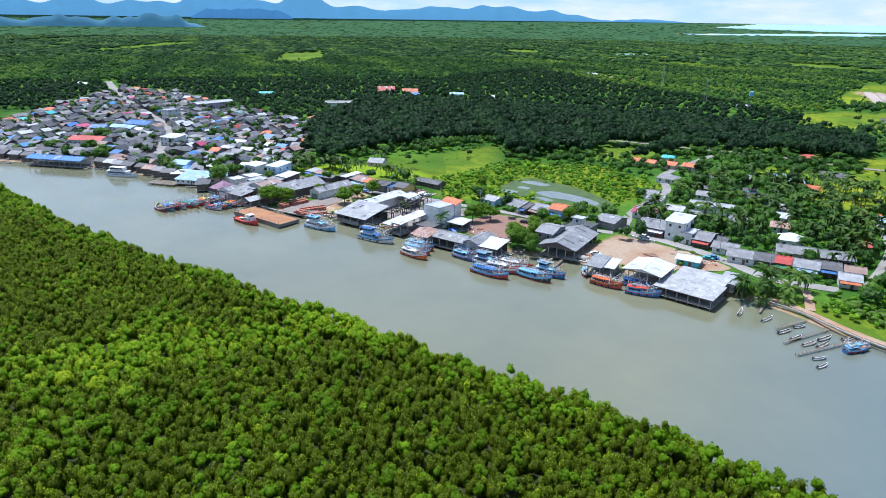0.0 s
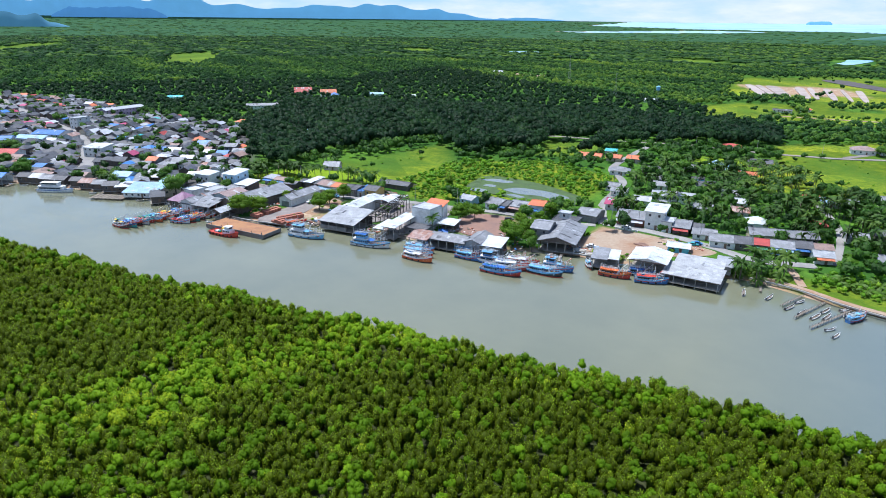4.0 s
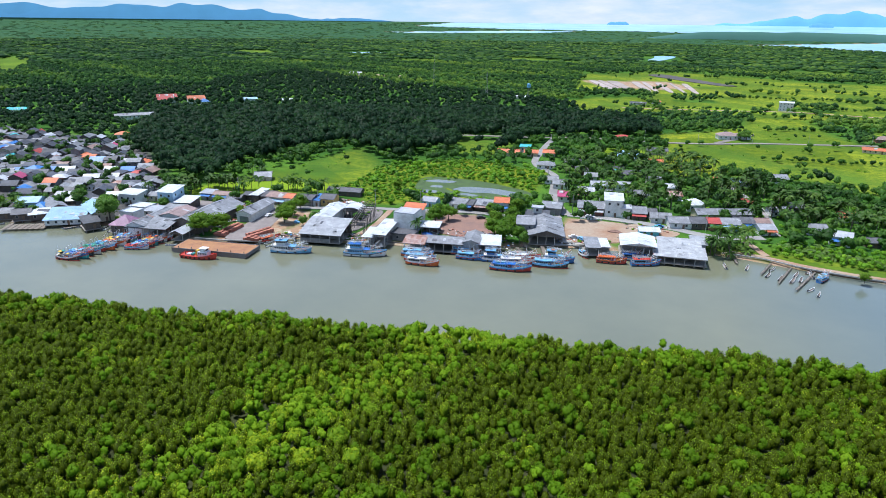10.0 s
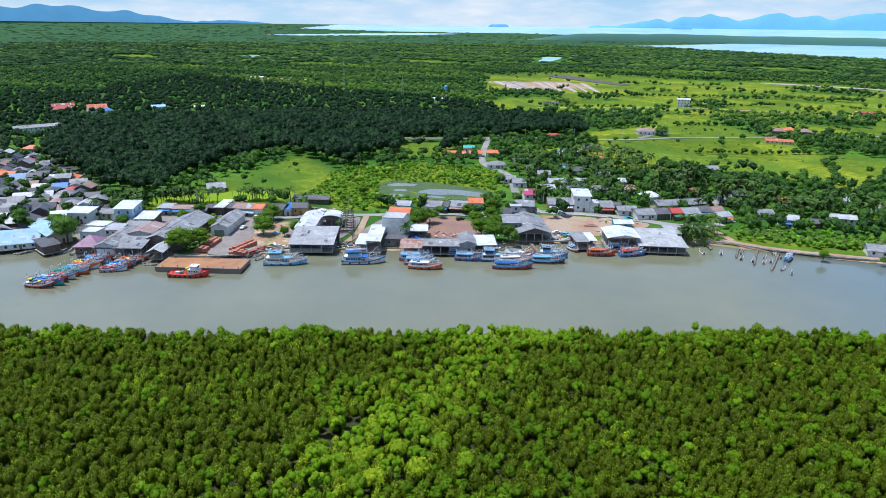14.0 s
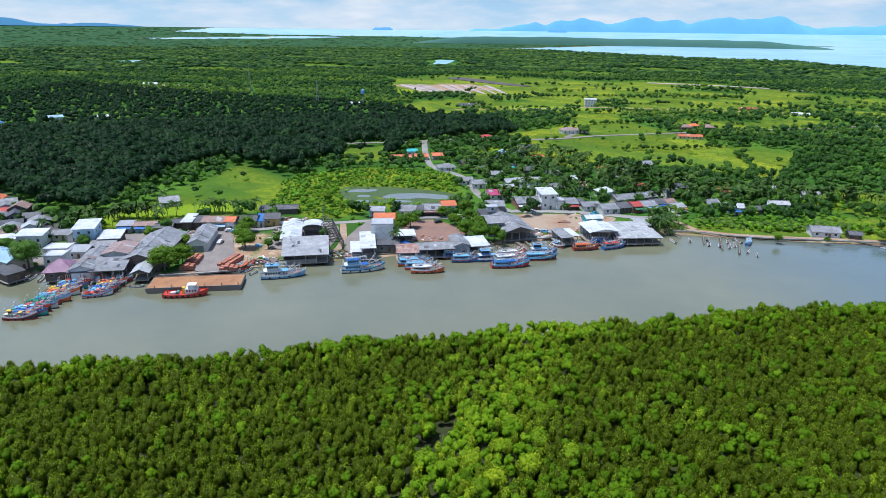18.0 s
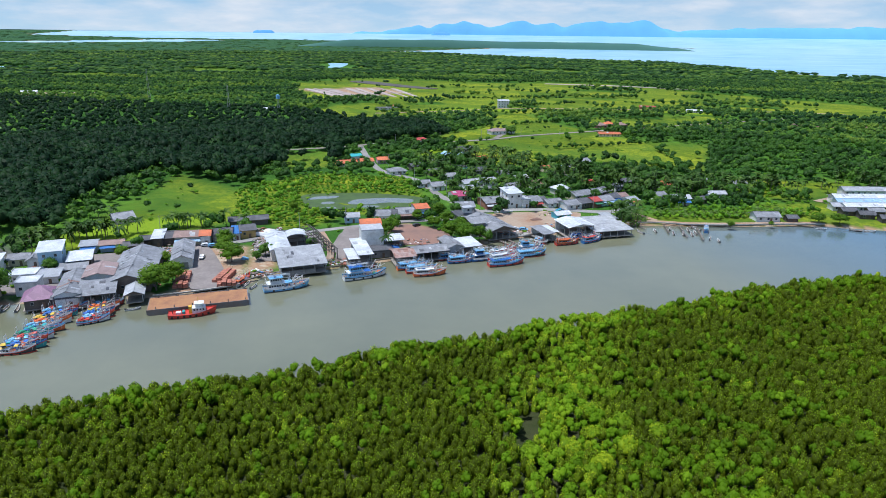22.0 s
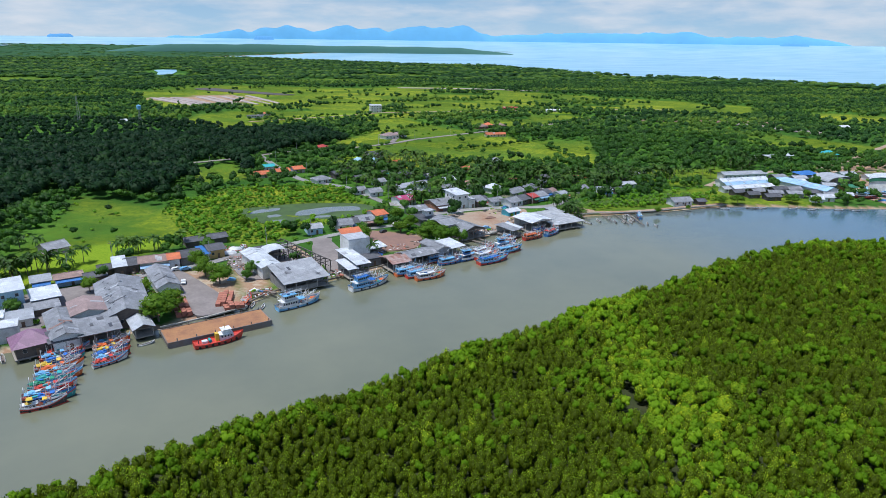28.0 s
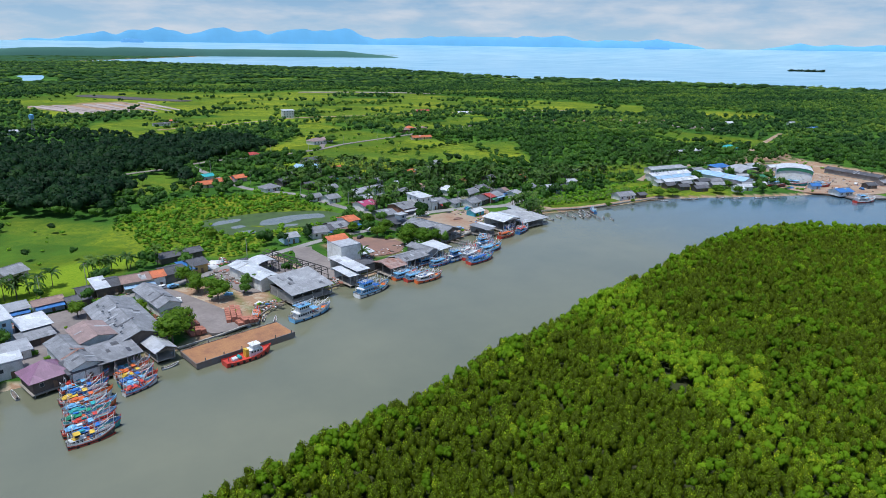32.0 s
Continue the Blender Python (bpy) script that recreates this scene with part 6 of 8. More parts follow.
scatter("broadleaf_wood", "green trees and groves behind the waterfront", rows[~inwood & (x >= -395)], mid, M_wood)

x, y = lattice(-300, -150, 222, 362, 3.3)
keep = (dist_poly(x, y, BUSH) > 0) & (dist_poly(x, y, FIELDS[0]) < 0) & clear(x, y, 0.6) & (rng.random(len(x)) < 0.86)
keep &= dist_poly(x, y, [(-236, 300), (-200, 300), (-166, 286), (-160, 268), (-178, 258), (-205, 262), (-228, 262)]) < 0
x, y = x[keep], y[keep]
size = rng.uniform(0.8, 1.9, len(x)) * np.where(rng.random(len(x)) < 0.16, 1.7, 1)
bushes = [crown_mesh(90 + i, 64, 3, 0.21, 0.8) for i in range(5)]
bush_rows = [np.stack([x, y, 1.3 + size * 0.5, size, size, np.clip(0.42 + 0.3 * wob(x, y, 7, 1) + rng.normal(0, 0.2, len(x)), 0, 1)], -1)]
# the banana and nipa belt along the bank, and thickets in the groves
x, y = lattice(-60, 60, 208, 300, 3.4)
belt = dist_poly(x, y, [(-52, 222), (-20, 216), (34, 212), (46, 224), (0, 236), (-46, 236)]) > 0
keep = clear(x, y, 0.3) & np.where(belt, rng.random(len(x)) < 0.9, (rng.random(len(x)) < 0.25) & (y > 236))
x, y = x[keep], y[keep]
size = rng.uniform(1.1, 2.1, len(x))
bush_rows.append(np.stack([x, y, 1.3 + size * 0.6, size, size * 1.1, np.clip(0.5 + rng.normal(0, 0.18, len(x)), 0, 1)], -1))
# scrub in the meadows, on the banks and round the yards
x, y = lattice(-420, 330, 150, 620, 5.2)
keep = (far_side(x, y) > 1.0) & (rng.random(len(x)) < np.where(inside_any(x, y, FIELDS, 6) > 0.5, 0.045, 0.22)) & clear(x, y, -0.6) & (dist_poly(x, y, WOODS[0]) < 0) & (dist_poly(x, y, VILLAGE) < 0)
x, y = x[keep], y[keep]
size = rng.uniform(0.7, 1.9, len(x))
bush_rows.append(np.stack([x, y, 1.2 + size * 0.4, size, size * 0.8, np.clip(0.45 + rng.normal(0, 0.2, len(x)), 0, 1)], -1))
scatter("scrub", "bright green bushes and scrub round ponds and meadows", np.concatenate(bush_rows), bushes, M_bush, "bushes")


def country(x, y):
    """How open the far land is, 0 to 1."""
    f = inside_any(x, y, FIELDS, 10) * (1 - inside_any(x, y, COPSES, 6)) * np.clip(0.75 + 0.5 * wob(x, y, 22.0, 4), 0, 1)
    return np.maximum(f, np.clip((np.hypot(x - HUB[0], y - HUB[1]) - 800) / 500, 0, 1) * np.clip(wob(x, y, 130.0, 1) * 1.2 - 0.35, 0, 0.46))


def clumped(x, y, k):
    return np.where(country(x, y) < 0.45, rng.random(len(x)) < 0.90, wob(x, y, 13.0, 6) + 0.5 * wob(x, y, 41.0, 2) > 0.92)


for name, label, r0, r1, step, w0, w1, h, kinds, mat in (
        ("far_wood", "woods and palm plantations on the plain", 600, 1500, 9.6, 3.2, 5.8, 4.2, [crown_mesh(110 + i, 16, 2, 0.30, 1.05) for i in range(6)], M_plain),
        ("distant_wood", "distant woods and mangroves towards the coast", 1500, 3300, 23.0, 9.0, 15.0, 5.0, [crown_mesh(130 + i, 5, 1, 0.42, 0.6) for i in range(4)], M_plain)):
    x, y = lattice(HUB[0] - r1, HUB[0] + r1, HUB[1] - 200, HUB[1] + r1, step)
    d, bear = np.hypot(x - HUB[0], y - HUB[1]), np.degrees(np.arctan2(x - HUB[0], y - HUB[1]))
    keep = (d > r0) & (d < r1) & (bear > -84) & (bear < 78)
    x, y, d = x[keep], y[keep], d[keep]
    keep = (river_land(x, y) > 6) & (sea_land(x, y) > 12) & clumped(x, y, step) & (inside_any(x, y, SOIL, 6) < 0.5) & (dist_poly(x, y, VILLAGE) < 0)
    keep &= ~((np.hypot((x + 176) / 52, (y - 1850) / 220) < 1) | (np.hypot(x + 1010, y - 1730) < 80))
    if r0 < 1000:
        keep &= clear(x, y, 3.0)
    x, y, d = x[keep], y[keep], d[keep]
    size = rng.uniform(w0, w1, len(x))
    # tone bands mix growth with cloud shade; the left is darkened for cloud too
    tone = np.clip(0.44 + 0.30 * wob(x, y * 2.2, 95, 3) + 0.22 * wob(x, y * 1.6, 38, 1) + rng.normal(0, 0.13, len(x)), 0, 1)
    tone = np.clip(tone - 0.16 * np.clip((-np.degrees(np.arctan2(x - HUB[0], y - HUB[1])) - 22) / 14, 0, 1), 0, 1)
    size *= np.where(country(x, y) > 0.45, 0.62, 1.0)
    # dark: woods drawn as under cloud, by leaf colour and tone
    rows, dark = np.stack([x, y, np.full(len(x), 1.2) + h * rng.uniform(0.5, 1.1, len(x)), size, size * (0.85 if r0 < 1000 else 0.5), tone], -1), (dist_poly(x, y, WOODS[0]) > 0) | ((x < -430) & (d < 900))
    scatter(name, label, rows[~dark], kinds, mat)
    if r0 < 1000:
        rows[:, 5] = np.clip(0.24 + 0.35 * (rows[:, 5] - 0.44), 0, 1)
        scatter("far_plantation", "far rubber plantation, leaves darkened for cloud shade", rows[dark], kinds, M_darkened)


# thin hedges and ditches with scrub between the plots of the plain
hx, hy = [], []
for x0, y0, x1, y1 in ((-120, 560, 160, 640), (-60, 430, 120, 470), (40, 360, 70, 560), (150, 420, 120, 640), (-150, 700, 120, 790), (-90, 620, -150, 800), (60, 620, 20, 850), (180, 560, 330, 640), (200, 460, 300, 520), (-40, 540, -90, 660), (120, 700, 330, 760), (-110, 860, 200, 900), (-70, 380, 40, 345), (250, 640, 200, 800), (90, 400, 190, 400)):
    k = int(math.hypot(x1 - x0, y1 - y0) / 4.2)
    t = np.linspace(0, 1, k)
    pick_ = wob(x0 + (x1 - x0) * t, y0 + (y1 - y0) * t, 17, 1) > -0.35
    hx.append((x0 + (x1 - x0) * t + 3.5 * np.sin(t * 9) + rng.normal(0, 1.2, k))[pick_])
    hy.append((y0 + (y1 - y0) * t + 3.5 * np.cos(t * 7) + rng.normal(0, 1.2, k))[pick_])
x, y = np.concatenate(hx), np.concatenate(hy)
size = rng.uniform(1.3, 3.6, len(x))
scatter("hedge", "thin scrubby hedges between the plots of the plain", np.stack([x, y, 1.2 + size * 0.6, size, size, np.clip(0.5 + rng.normal(0, 0.2, len(x)), 0, 1)], -1), bushes, M_wood, "hedge")

x, y = lattice(-900, -335, 80, 330, 8.5)
keep = (dist_poly(x, y, VILLAGE) > -6) & (far_side(x, y) > 4) & (rng.random(len(x)) < 0.46 + 0.25 * wob(x, y, 20, 2))
for a, b, rr in RD:
    keep &= np.hypot(x - a, y - b) > rr
x, y = x[keep], y[keep]
size = rng.uniform(1.8, 3.8, len(x))
scatter("village_greenery", "small trees and shrubs between the village houses", np.stack([x, y, 1.2 + size * 0.9, size, size, np.clip(0.4 + rng.normal(0, 0.2, len(x)), 0, 1)], -1), mid, M_wood)

# an islet far out in the sea
a = np.radians(np.linspace(61.9, 64.3, 12))
scatter("islet", "low wooded islet far out at sea", np.stack([HUB[0] + 3200 * np.sin(a), HUB[1] + 3200 * np.cos(a), np.full(12, 2.0), np.full(12, 9.0), rng.uniform(6, 11, 12), np.full(12, 0.2)], -1), mid, M_darkened)

# clumps of far coast trees, where the land closes in on the horizon
COAST = 9000
r, a = rng.uniform(EDGE, RIM - 120, COAST), np.radians(rng.uniform(-84, 80, COAST))
far_ = EDGE * (RIM - EDGE) / (RIM - r)
px, py, up, qx, qy = HUB[0] + r * np.sin(a), HUB[1] + r * np.cos(a), 89.0 * (1 - r / far_), HUB[0] + far_ * np.sin(a), HUB[1] + far_ * np.cos(a)
keep = sea_land(qx, qy) > 60
scatter("coast_wood", "far wooded coast under haze", np.stack([px, py, up + 1.0, rng.uniform(9, 24, COAST), rng.uniform(2.0, 4.5, COAST), np.clip(0.40 + 0.25 * wob(px, py * 2, 120, 2) + rng.normal(0, 0.1, COAST), 0, 1)], -1)[keep], [crown_mesh(150 + i, 0, 1, 0.4, 0.6) for i in range(3)], M_plain)

# ---- single trees and palms ----
def toned(me, value):
    me.attributes.new("tone", "FLOAT", "POINT").data.foreach_set("value", np.full(len(me.vertices), value, np.float32))
    return me


def tree(label, x, y, height, spread, mat, tone, seed):
    ob = thing("tree", label, "tree", x, y, 1.2, seed * 47.0)
    q = np.random.default_rng(seed)
    fork = height * 0.42
    limbs = [rod((0, 0, -0.3), (0.1, 0.05, fork), 0.06 * height * 0.5, 0.04 * height * 0.5, 7)]
    for k in range(5):
        a = 1.256 * k + q.uniform(-0.3, 0.3)
        limbs.append(rod((0.1, 0.05, fork * q.uniform(0.7, 1.0)), (math.cos(a) * spread * 0.55, math.sin(a) * spread * 0.55, height * q.uniform(0.62, 0.8)), 0.09, 0.03, 5))
    part("trunk", joined(*limbs), M_bark, ob)
    v, f, nrm, sh = crown_mesh(200 + seed, 1500, 18, 0.062, 1.0, 1, -0.45, True, 0.70)
    me = leafy("crown", v * (spread, spread, height * 0.42) + np.array((0, 0, height * 0.56)), f, nrm, sh + tone + 0.08, mat)
    c = new("crown", me)
    c.parent = ob
    return ob


T = tree
for label, x, y, h, w, mt, tn in (
        ("large dark green riverside tree", -333, 156, 14, 6.2, M_wood, 0.75), ("spreading light green riverside tree", -281, 156.5, 11, 7.0, M_shade, 0.62), ("spreading light green riverside tree", -276.5, 163, 9, 5.2, M_shade, 0.66),
        ("round green tree in the brick yard", -263, 206, 8.5, 5.0, M_shade, 0.57), ("round green tree in the brick yard", -258, 184, 9.5, 5.6, M_shade, 0.57), ("round green tree in the brick yard", -262, 195, 8.5, 5.0, M_shade, 0.62),
        ("green tree between the warehouses", -302.5, 194, 7, 3.6, M_shade, 0.67), ("dark green courtyard tree", -325, 181, 6.5, 3.4, M_wood, 0.7), ("green tree by the depot", -284, 186, 6, 2.8, M_shade, 0.72),
        ("leafy green tree behind the white house", -192.5, 208, 10, 5.0, M_shade, 0.52), ("leafy green tree behind the white house", -189, 216, 9, 4.6, M_shade, 0.57), ("leafy green tree behind the white house", -196, 218, 8, 4.2, M_shade, 0.42),
        ("large leafy tree by the quay sheds", -157, 197, 10, 5.6, M_shade, 0.47), ("large leafy tree by the quay sheds", -150.5, 198, 8, 3.8, M_shade, 0.34), ("large leafy tree by the quay sheds", -163, 203, 9, 5.0, M_shade, 0.57), ("large leafy tree by the quay sheds", -157, 210, 9, 5.2, M_shade, 0.52), ("dark narrow tree at the water", -147.5, 194, 7, 2.6, M_wood, 0.8),
        ("green tree in the yard hedge", -168, 222, 7, 4.2, M_shade, 0.62), ("green tree in the yard hedge", -161, 226, 8, 4.6, M_shade, 0.52), ("green tree in the yard hedge", -174, 236, 6, 3.4, M_shade, 0.62), ("green tree in the yard hedge", -163, 242, 8, 4.4, M_shade, 0.57),
        ("small tree at the slip", -245, 190, 6, 3.4, M_wood, 0.8), ("small tree at the slip", -248, 184, 5, 2.8, M_wood, 0.7), ("lone meadow tree", -236, 262, 7, 3.0, M_shade, 0.72), ("round tree by the villa", -45, 519, 10, 7, M_wood, 0.8),
        ("bushy tree on the bank", 28, 203, 6, 5, M_shade, 0.52), ("bushy tree on the bank", 38, 200, 6, 5, M_shade, 0.52), ("bushy tree on the bank", 70, 188, 6, 5, M_shade, 0.52), ("bushy tree on the bank", 80, 180, 6, 4, M_shade, 0.52), ("bushy tree on the bank", 104, 176, 6, 3.5, M_shade, 0.52), ("bushy tree on the bank", 90, 194, 6, 3.5, M_shade, 0.52),
        ("mangrove bush in the shallows", -22, 201.5, 4, 2.4, M_shade, 0.62), ("mangrove bush in the shallows", 0, 201, 3, 1.8, M_shade, 0.62), ("village shade tree", -352, 172, 8, 4.4, M_wood, 0.7), ("village shade tree", -372, 175, 8, 4.2, M_wood, 0.6), ("village shade tree", -398, 152, 7, 4.0, M_shade, 0.42), ("village shade tree", -445, 130, 9, 6.0, M_wood, 0.6), ("village shade tree", -455, 136, 9, 6.0, M_wood, 0.6), ("village shade tree", -480, 135, 9, 6.0, M_wood, 0.5), ("village shade tree", -500, 118, 9, 6.5, M_wood, 0.6), ("village shade tree", -530, 158, 9, 7.0, M_wood, 0.7)):
    T(label, x, y, h, w, mt, tn, int(rng.integers(900)))


def palm_mesh(seed, fronds=15):
    q = np.random.default_rng(seed)
    v, f = [], []
    for i in range(fronds):
        a = 6.2832 * i / fronds * 2.4 + q.uniform(-0.2, 0.2)
        up = q.uniform(-0.1, 1.25)
        L = q.uniform(2.7, 3.4)
        pts, z, rr, ang_ = [], 0.0, 0.0, up
        for k in range(7):
            pts.append((rr, z))
            rr += L / 6 * math.cos(ang_)
            z += L / 6 * math.sin(ang_)
            ang_ -= 0.29
        for k in range(6):
            (r0, z0), (r1, z1) = pts[k], pts[k + 1]
            wd = (0.14, 0.30, 0.36, 0.34, 0.26, 0.14)[k]
            for s in (-1, 1):
                o = len(v)
                d, n_ = Vector((math.cos(a), math.sin(a), 0)), Vector((-math.sin(a), math.cos(a), 0))
                for rr_, zz, ww in ((r0, z0, 0), (r1, z1, 0), (r1 + 0.22, z1 - 0.3, wd), (r0 + 0.3, z0 - 0.28, wd)):
                    pnt = d * rr_ + n_ * (s * ww)
                    v.append((pnt.x, pnt.y, zz))
                f += [(o, o + 1, o + 2), (o, o + 2, o + 3)]
    return np.array(v), np.array(f)


palm_crowns = [[toned(mesh_of("crown", *palm_mesh(300 + i), M_palm), tn) for tn in (0.25, 0.5, 0.75)] for i in range(3)]
trunk_mesh = []
for i in range(3):
    g = joined(*[rod((0.25 * (k / 5) ** 2, 0, k / 5), (0.25 * ((k + 1) / 5) ** 2, 0, (k + 1) / 5), 0.17 - 0.014 * k, 0.17 - 0.014 * (k + 1), 6) for k in range(5)])
    me = bpy.data.meshes.new("trunk")
    me.from_pydata([(px, py, pz * (5.0, 6.5, 8.0)[i]) for px, py, pz in g[0]], [], g[1])
    me.materials.append(M_bark)
    trunk_mesh.append(me)


def palm(x, y, label="coconut palm with drooping fronds", group="palms of the groves", low=False):
    i, j, k = (rng.integers(3), rng.integers(3), rng.integers(3)) if not low else (0, rng.integers(3), 2)
    ob = thing("palm_tree", label, "palm", x, y, 1.0 - (3.6 if low else 0), rng.uniform(0, 360), group)
    t = new("trunk", trunk_mesh[i])
    t.parent = ob
    c = new("crown", palm_crowns[j][k])
    c.parent = ob
    c.location = (0.25, 0, (5.0, 6.5, 8.0)[i])
    c.scale = (rng.uniform(1.1, 1.45),) * 3


GROVES = [[(-150, 266), (-100, 266), (-80, 290), (-60, 300), (-40, 345), (-90, 420), (-150, 400), (-165, 330)], [(-45, 262), (0, 266), (70, 262), (60, 285), (0, 300), (-40, 330)], [(-78, 209), (-58, 217), (-60, 236), (-76, 230)]]
spots = [(-322, 226), (-318, 228), (-314, 229), (-310, 231), (-306, 232), (-325, 223), (-312, 226), (-293, 236), (-291, 238), (-288.5, 236.5), (-287, 239), (-285, 237.5), (-290, 240), (-284, 239.5), (-278.5, 237.5), (-277, 239), (-267, 236), (-258, 232), (-325, 262), (-332, 262), (-243, 190), (-194, 190), (-350, 214), (-344, 220), (-352, 200), (-391, 148), (-386, 150), (-381, 149)]
for g_, count in zip(GROVES, (95, 62, 16)):
    gx_ = np.array(g_)
    n_ = 0
    while n_ < count:
        px, py = rng.uniform(gx_[:, 0].min(), gx_[:, 0].max()), rng.uniform(gx_[:, 1].min(), gx_[:, 1].max())
        if dist_poly(px, py, g_) > 0 and (clear(np.array([px]), np.array([py]), 1.5).all() or g_ is GROVES[2]):
            spots.append((px, py))
            n_ += 1
for px, py in spots:
    palm(px, py)
# the crowded rest of the groves
fronds, stems = [], []
for i in range(3):
    v, f = palm_mesh(320 + i, 13)
    v = v * 1.3 + np.array((0.3, 0, 6.4))
    nn = v - np.array((0.3, 0, 4.4))
    fronds.append((v, f, nn / np.linalg.norm(nn, axis=1)[:, None], np.repeat(np.random.default_rng(i).normal(0, 0.10, len(v) // 4), 4)))
g = joined(*[rod((0.3 * (k / 4) ** 2, 0, 6.4 * k / 4), (0.3 * ((k + 1) / 4) ** 2, 0, 6.4 * (k + 1) / 4), 0.18, 0.16, 4) for k in range(4)])
spare = []
for g_, count in zip(GROVES[:2] + [[(-75, 262), (-45, 262), (-40, 330), (-60, 345), (-84, 300)], [(60, 250), (140, 262), (210, 300), (120, 330), (60, 300)], [(-350, 206), (-330, 205), (-305, 226), (-318, 234), (-345, 224)]], (120, 70, 40, 40, 26)):
    gx_, n_ = np.array(g_), 0
    while n_ < count:
        px, py = rng.uniform(gx_[:, 0].min(), gx_[:, 0].max()), rng.uniform(gx_[:, 1].min(), gx_[:, 1].max())
        if dist_poly(px, py, g_) > 0 and clear(np.array([px]), np.array([py]), -0.5).all():
            s = rng.uniform(0.75, 1.15)
            spare.append((px, py, 1.1, s, s * rng.uniform(0.85, 1.2), rng.uniform(0.1, 0.6)))
            n_ += 1
for name, label, kinds, mat in (("palm_grove", "crowded palms of the groves behind the houses", fronds, M_palm), ("palm_grove_trunks", "thin trunks of the crowded palms", None, M_bark)):
    if kinds is None:
        v, f = np.array(g[0]), np.array([t for q in g[1] for t in ([(q[0], q[k], q[k + 1]) for k in range(1, len(q) - 1)])])
        kinds = [(v, f, np.tile((0.0, 0.0, 1.0), (len(v), 1)), np.zeros(len(v)))]
    rng = np.random.default_rng(77)
    scatter(name, label, spare, kinds, mat)
# nipa and banana belts along the bank
for px, py in [(-76 + 3.1 * k + rng.uniform(-1, 1), 213 + rng.uniform(0, 12)) for k in range(6)] + [(-46 + 3.0 * k + rng.uniform(-1, 1), 222 - 0.25 * k + rng.uniform(0, 13)) for k in range(26)]:
    palm(px, py, "low broad-leaved nipa palm clump", "low palms along the bank", True)

# ---- boats ----
def paint(name, c):
    return surface(name, c, scaled(c, 0.6), 0.5, 3.0, 0.45, vary=0.15, bump=0)


P_dark = surface("dark_timber", (0.11, 0.10, 0.09), (0.06, 0.055, 0.05), 0.6, 5, 0.85)


def mound(seed, sx, sy, sz):
    """One uneven heap, flat below."""
    q = np.random.default_rng(seed)
    v, f = ico(2)
    a, b = q.uniform(2, 5, 3), q.uniform(0, 6, 3)
    k = 1 + 0.22 * np.sin(v[:, :1] * a[0] + b[0]) * np.sin(v[:, 1:2] * a[1] + b[1]) + 0.10 * q.normal(size=(len(v), 1))
    v = v * k * (sx, sy, sz)
    v[:, 2] = np.maximum(v[:, 2], -0.2)
    return v, f


C_red, C_orange, C_blue, C_sky, C_white, C_teal, C_yellow, C_green, C_dark, C_wood = (paint("boat_red", (0.66, 0.07, 0.045)), paint("boat_orange", (0.78, 0.17, 0.04)), paint("boat_blue", (0.05, 0.20, 0.50)), paint("boat_light_blue", (0.22, 0.52, 0.82)), paint("boat_white", (0.80, 0.81, 0.81)), paint("boat_teal", (0.05, 0.40, 0.40)), paint("boat_yellow", (0.75, 0.50, 0.05)), paint("net_green", (0.03, 0.30, 0.16)), paint("tarred_hull", (0.05, 0.055, 0.06)), paint("boat_deck_wood", (0.30, 0.245, 0.20)))
C_rustdeck = surface("rusty_deck", (0.38, 0.19, 0.08), (0.24, 0.11, 0.06), 0.25, 2.0, 0.8)
C_steel = surface("grey_hull_steel", (0.16, 0.17, 0.18), (0.20, 0.13, 0.09), 0.3, 2.5, 0.6)
C_tyre = surface("tyre_rubber", (0.03, 0.03, 0.03), rough=0.9, bump=0)
C_rope = surface("pale_mast", (0.72, 0.72, 0.70), rough=0.6, bump=0)


def hull_rings(L, Bm, D, sheer, n=14, z0=-0.5):
    """Stations of a wooden hull from stern (-x) to bow (+x)."""
    rings = []
    for i in range(n + 1):
        t = i / n
        b = Bm / 2 * (0.80 + 0.20 * math.sin(min(1, t / 0.45) * 1.57)) if t < 0.55 else Bm / 2 * max(0.03, 1 - ((t - 0.55) / 0.45) ** 2.2)
        top = D + sheer * max(0, (t - 0.45) / 0.55) ** 2 + 0.25 * sheer * max(0, (0.25 - t) / 0.25) ** 2
        xx = -L / 2 + L * t + (0.0)
        low = max(0.02, b * 0.62)
        rings.append([(xx - 0.05 * L * max(0, t - 0.8) / 0.2, -low, z0), (xx, -b, z0 + 0.45 * (top - z0)), (xx + 0.03 * L * max(0, t - 0.8) / 0.2, -b * 1.05, top), (xx + 0.03 * L * max(0, t - 0.8) / 0.2, b * 1.05, top), (xx, b, z0 + 0.45 * (top - z0)), (xx - 0.05 * L * max(0, t - 0.8) / 0.2, low, z0)])
    return rings


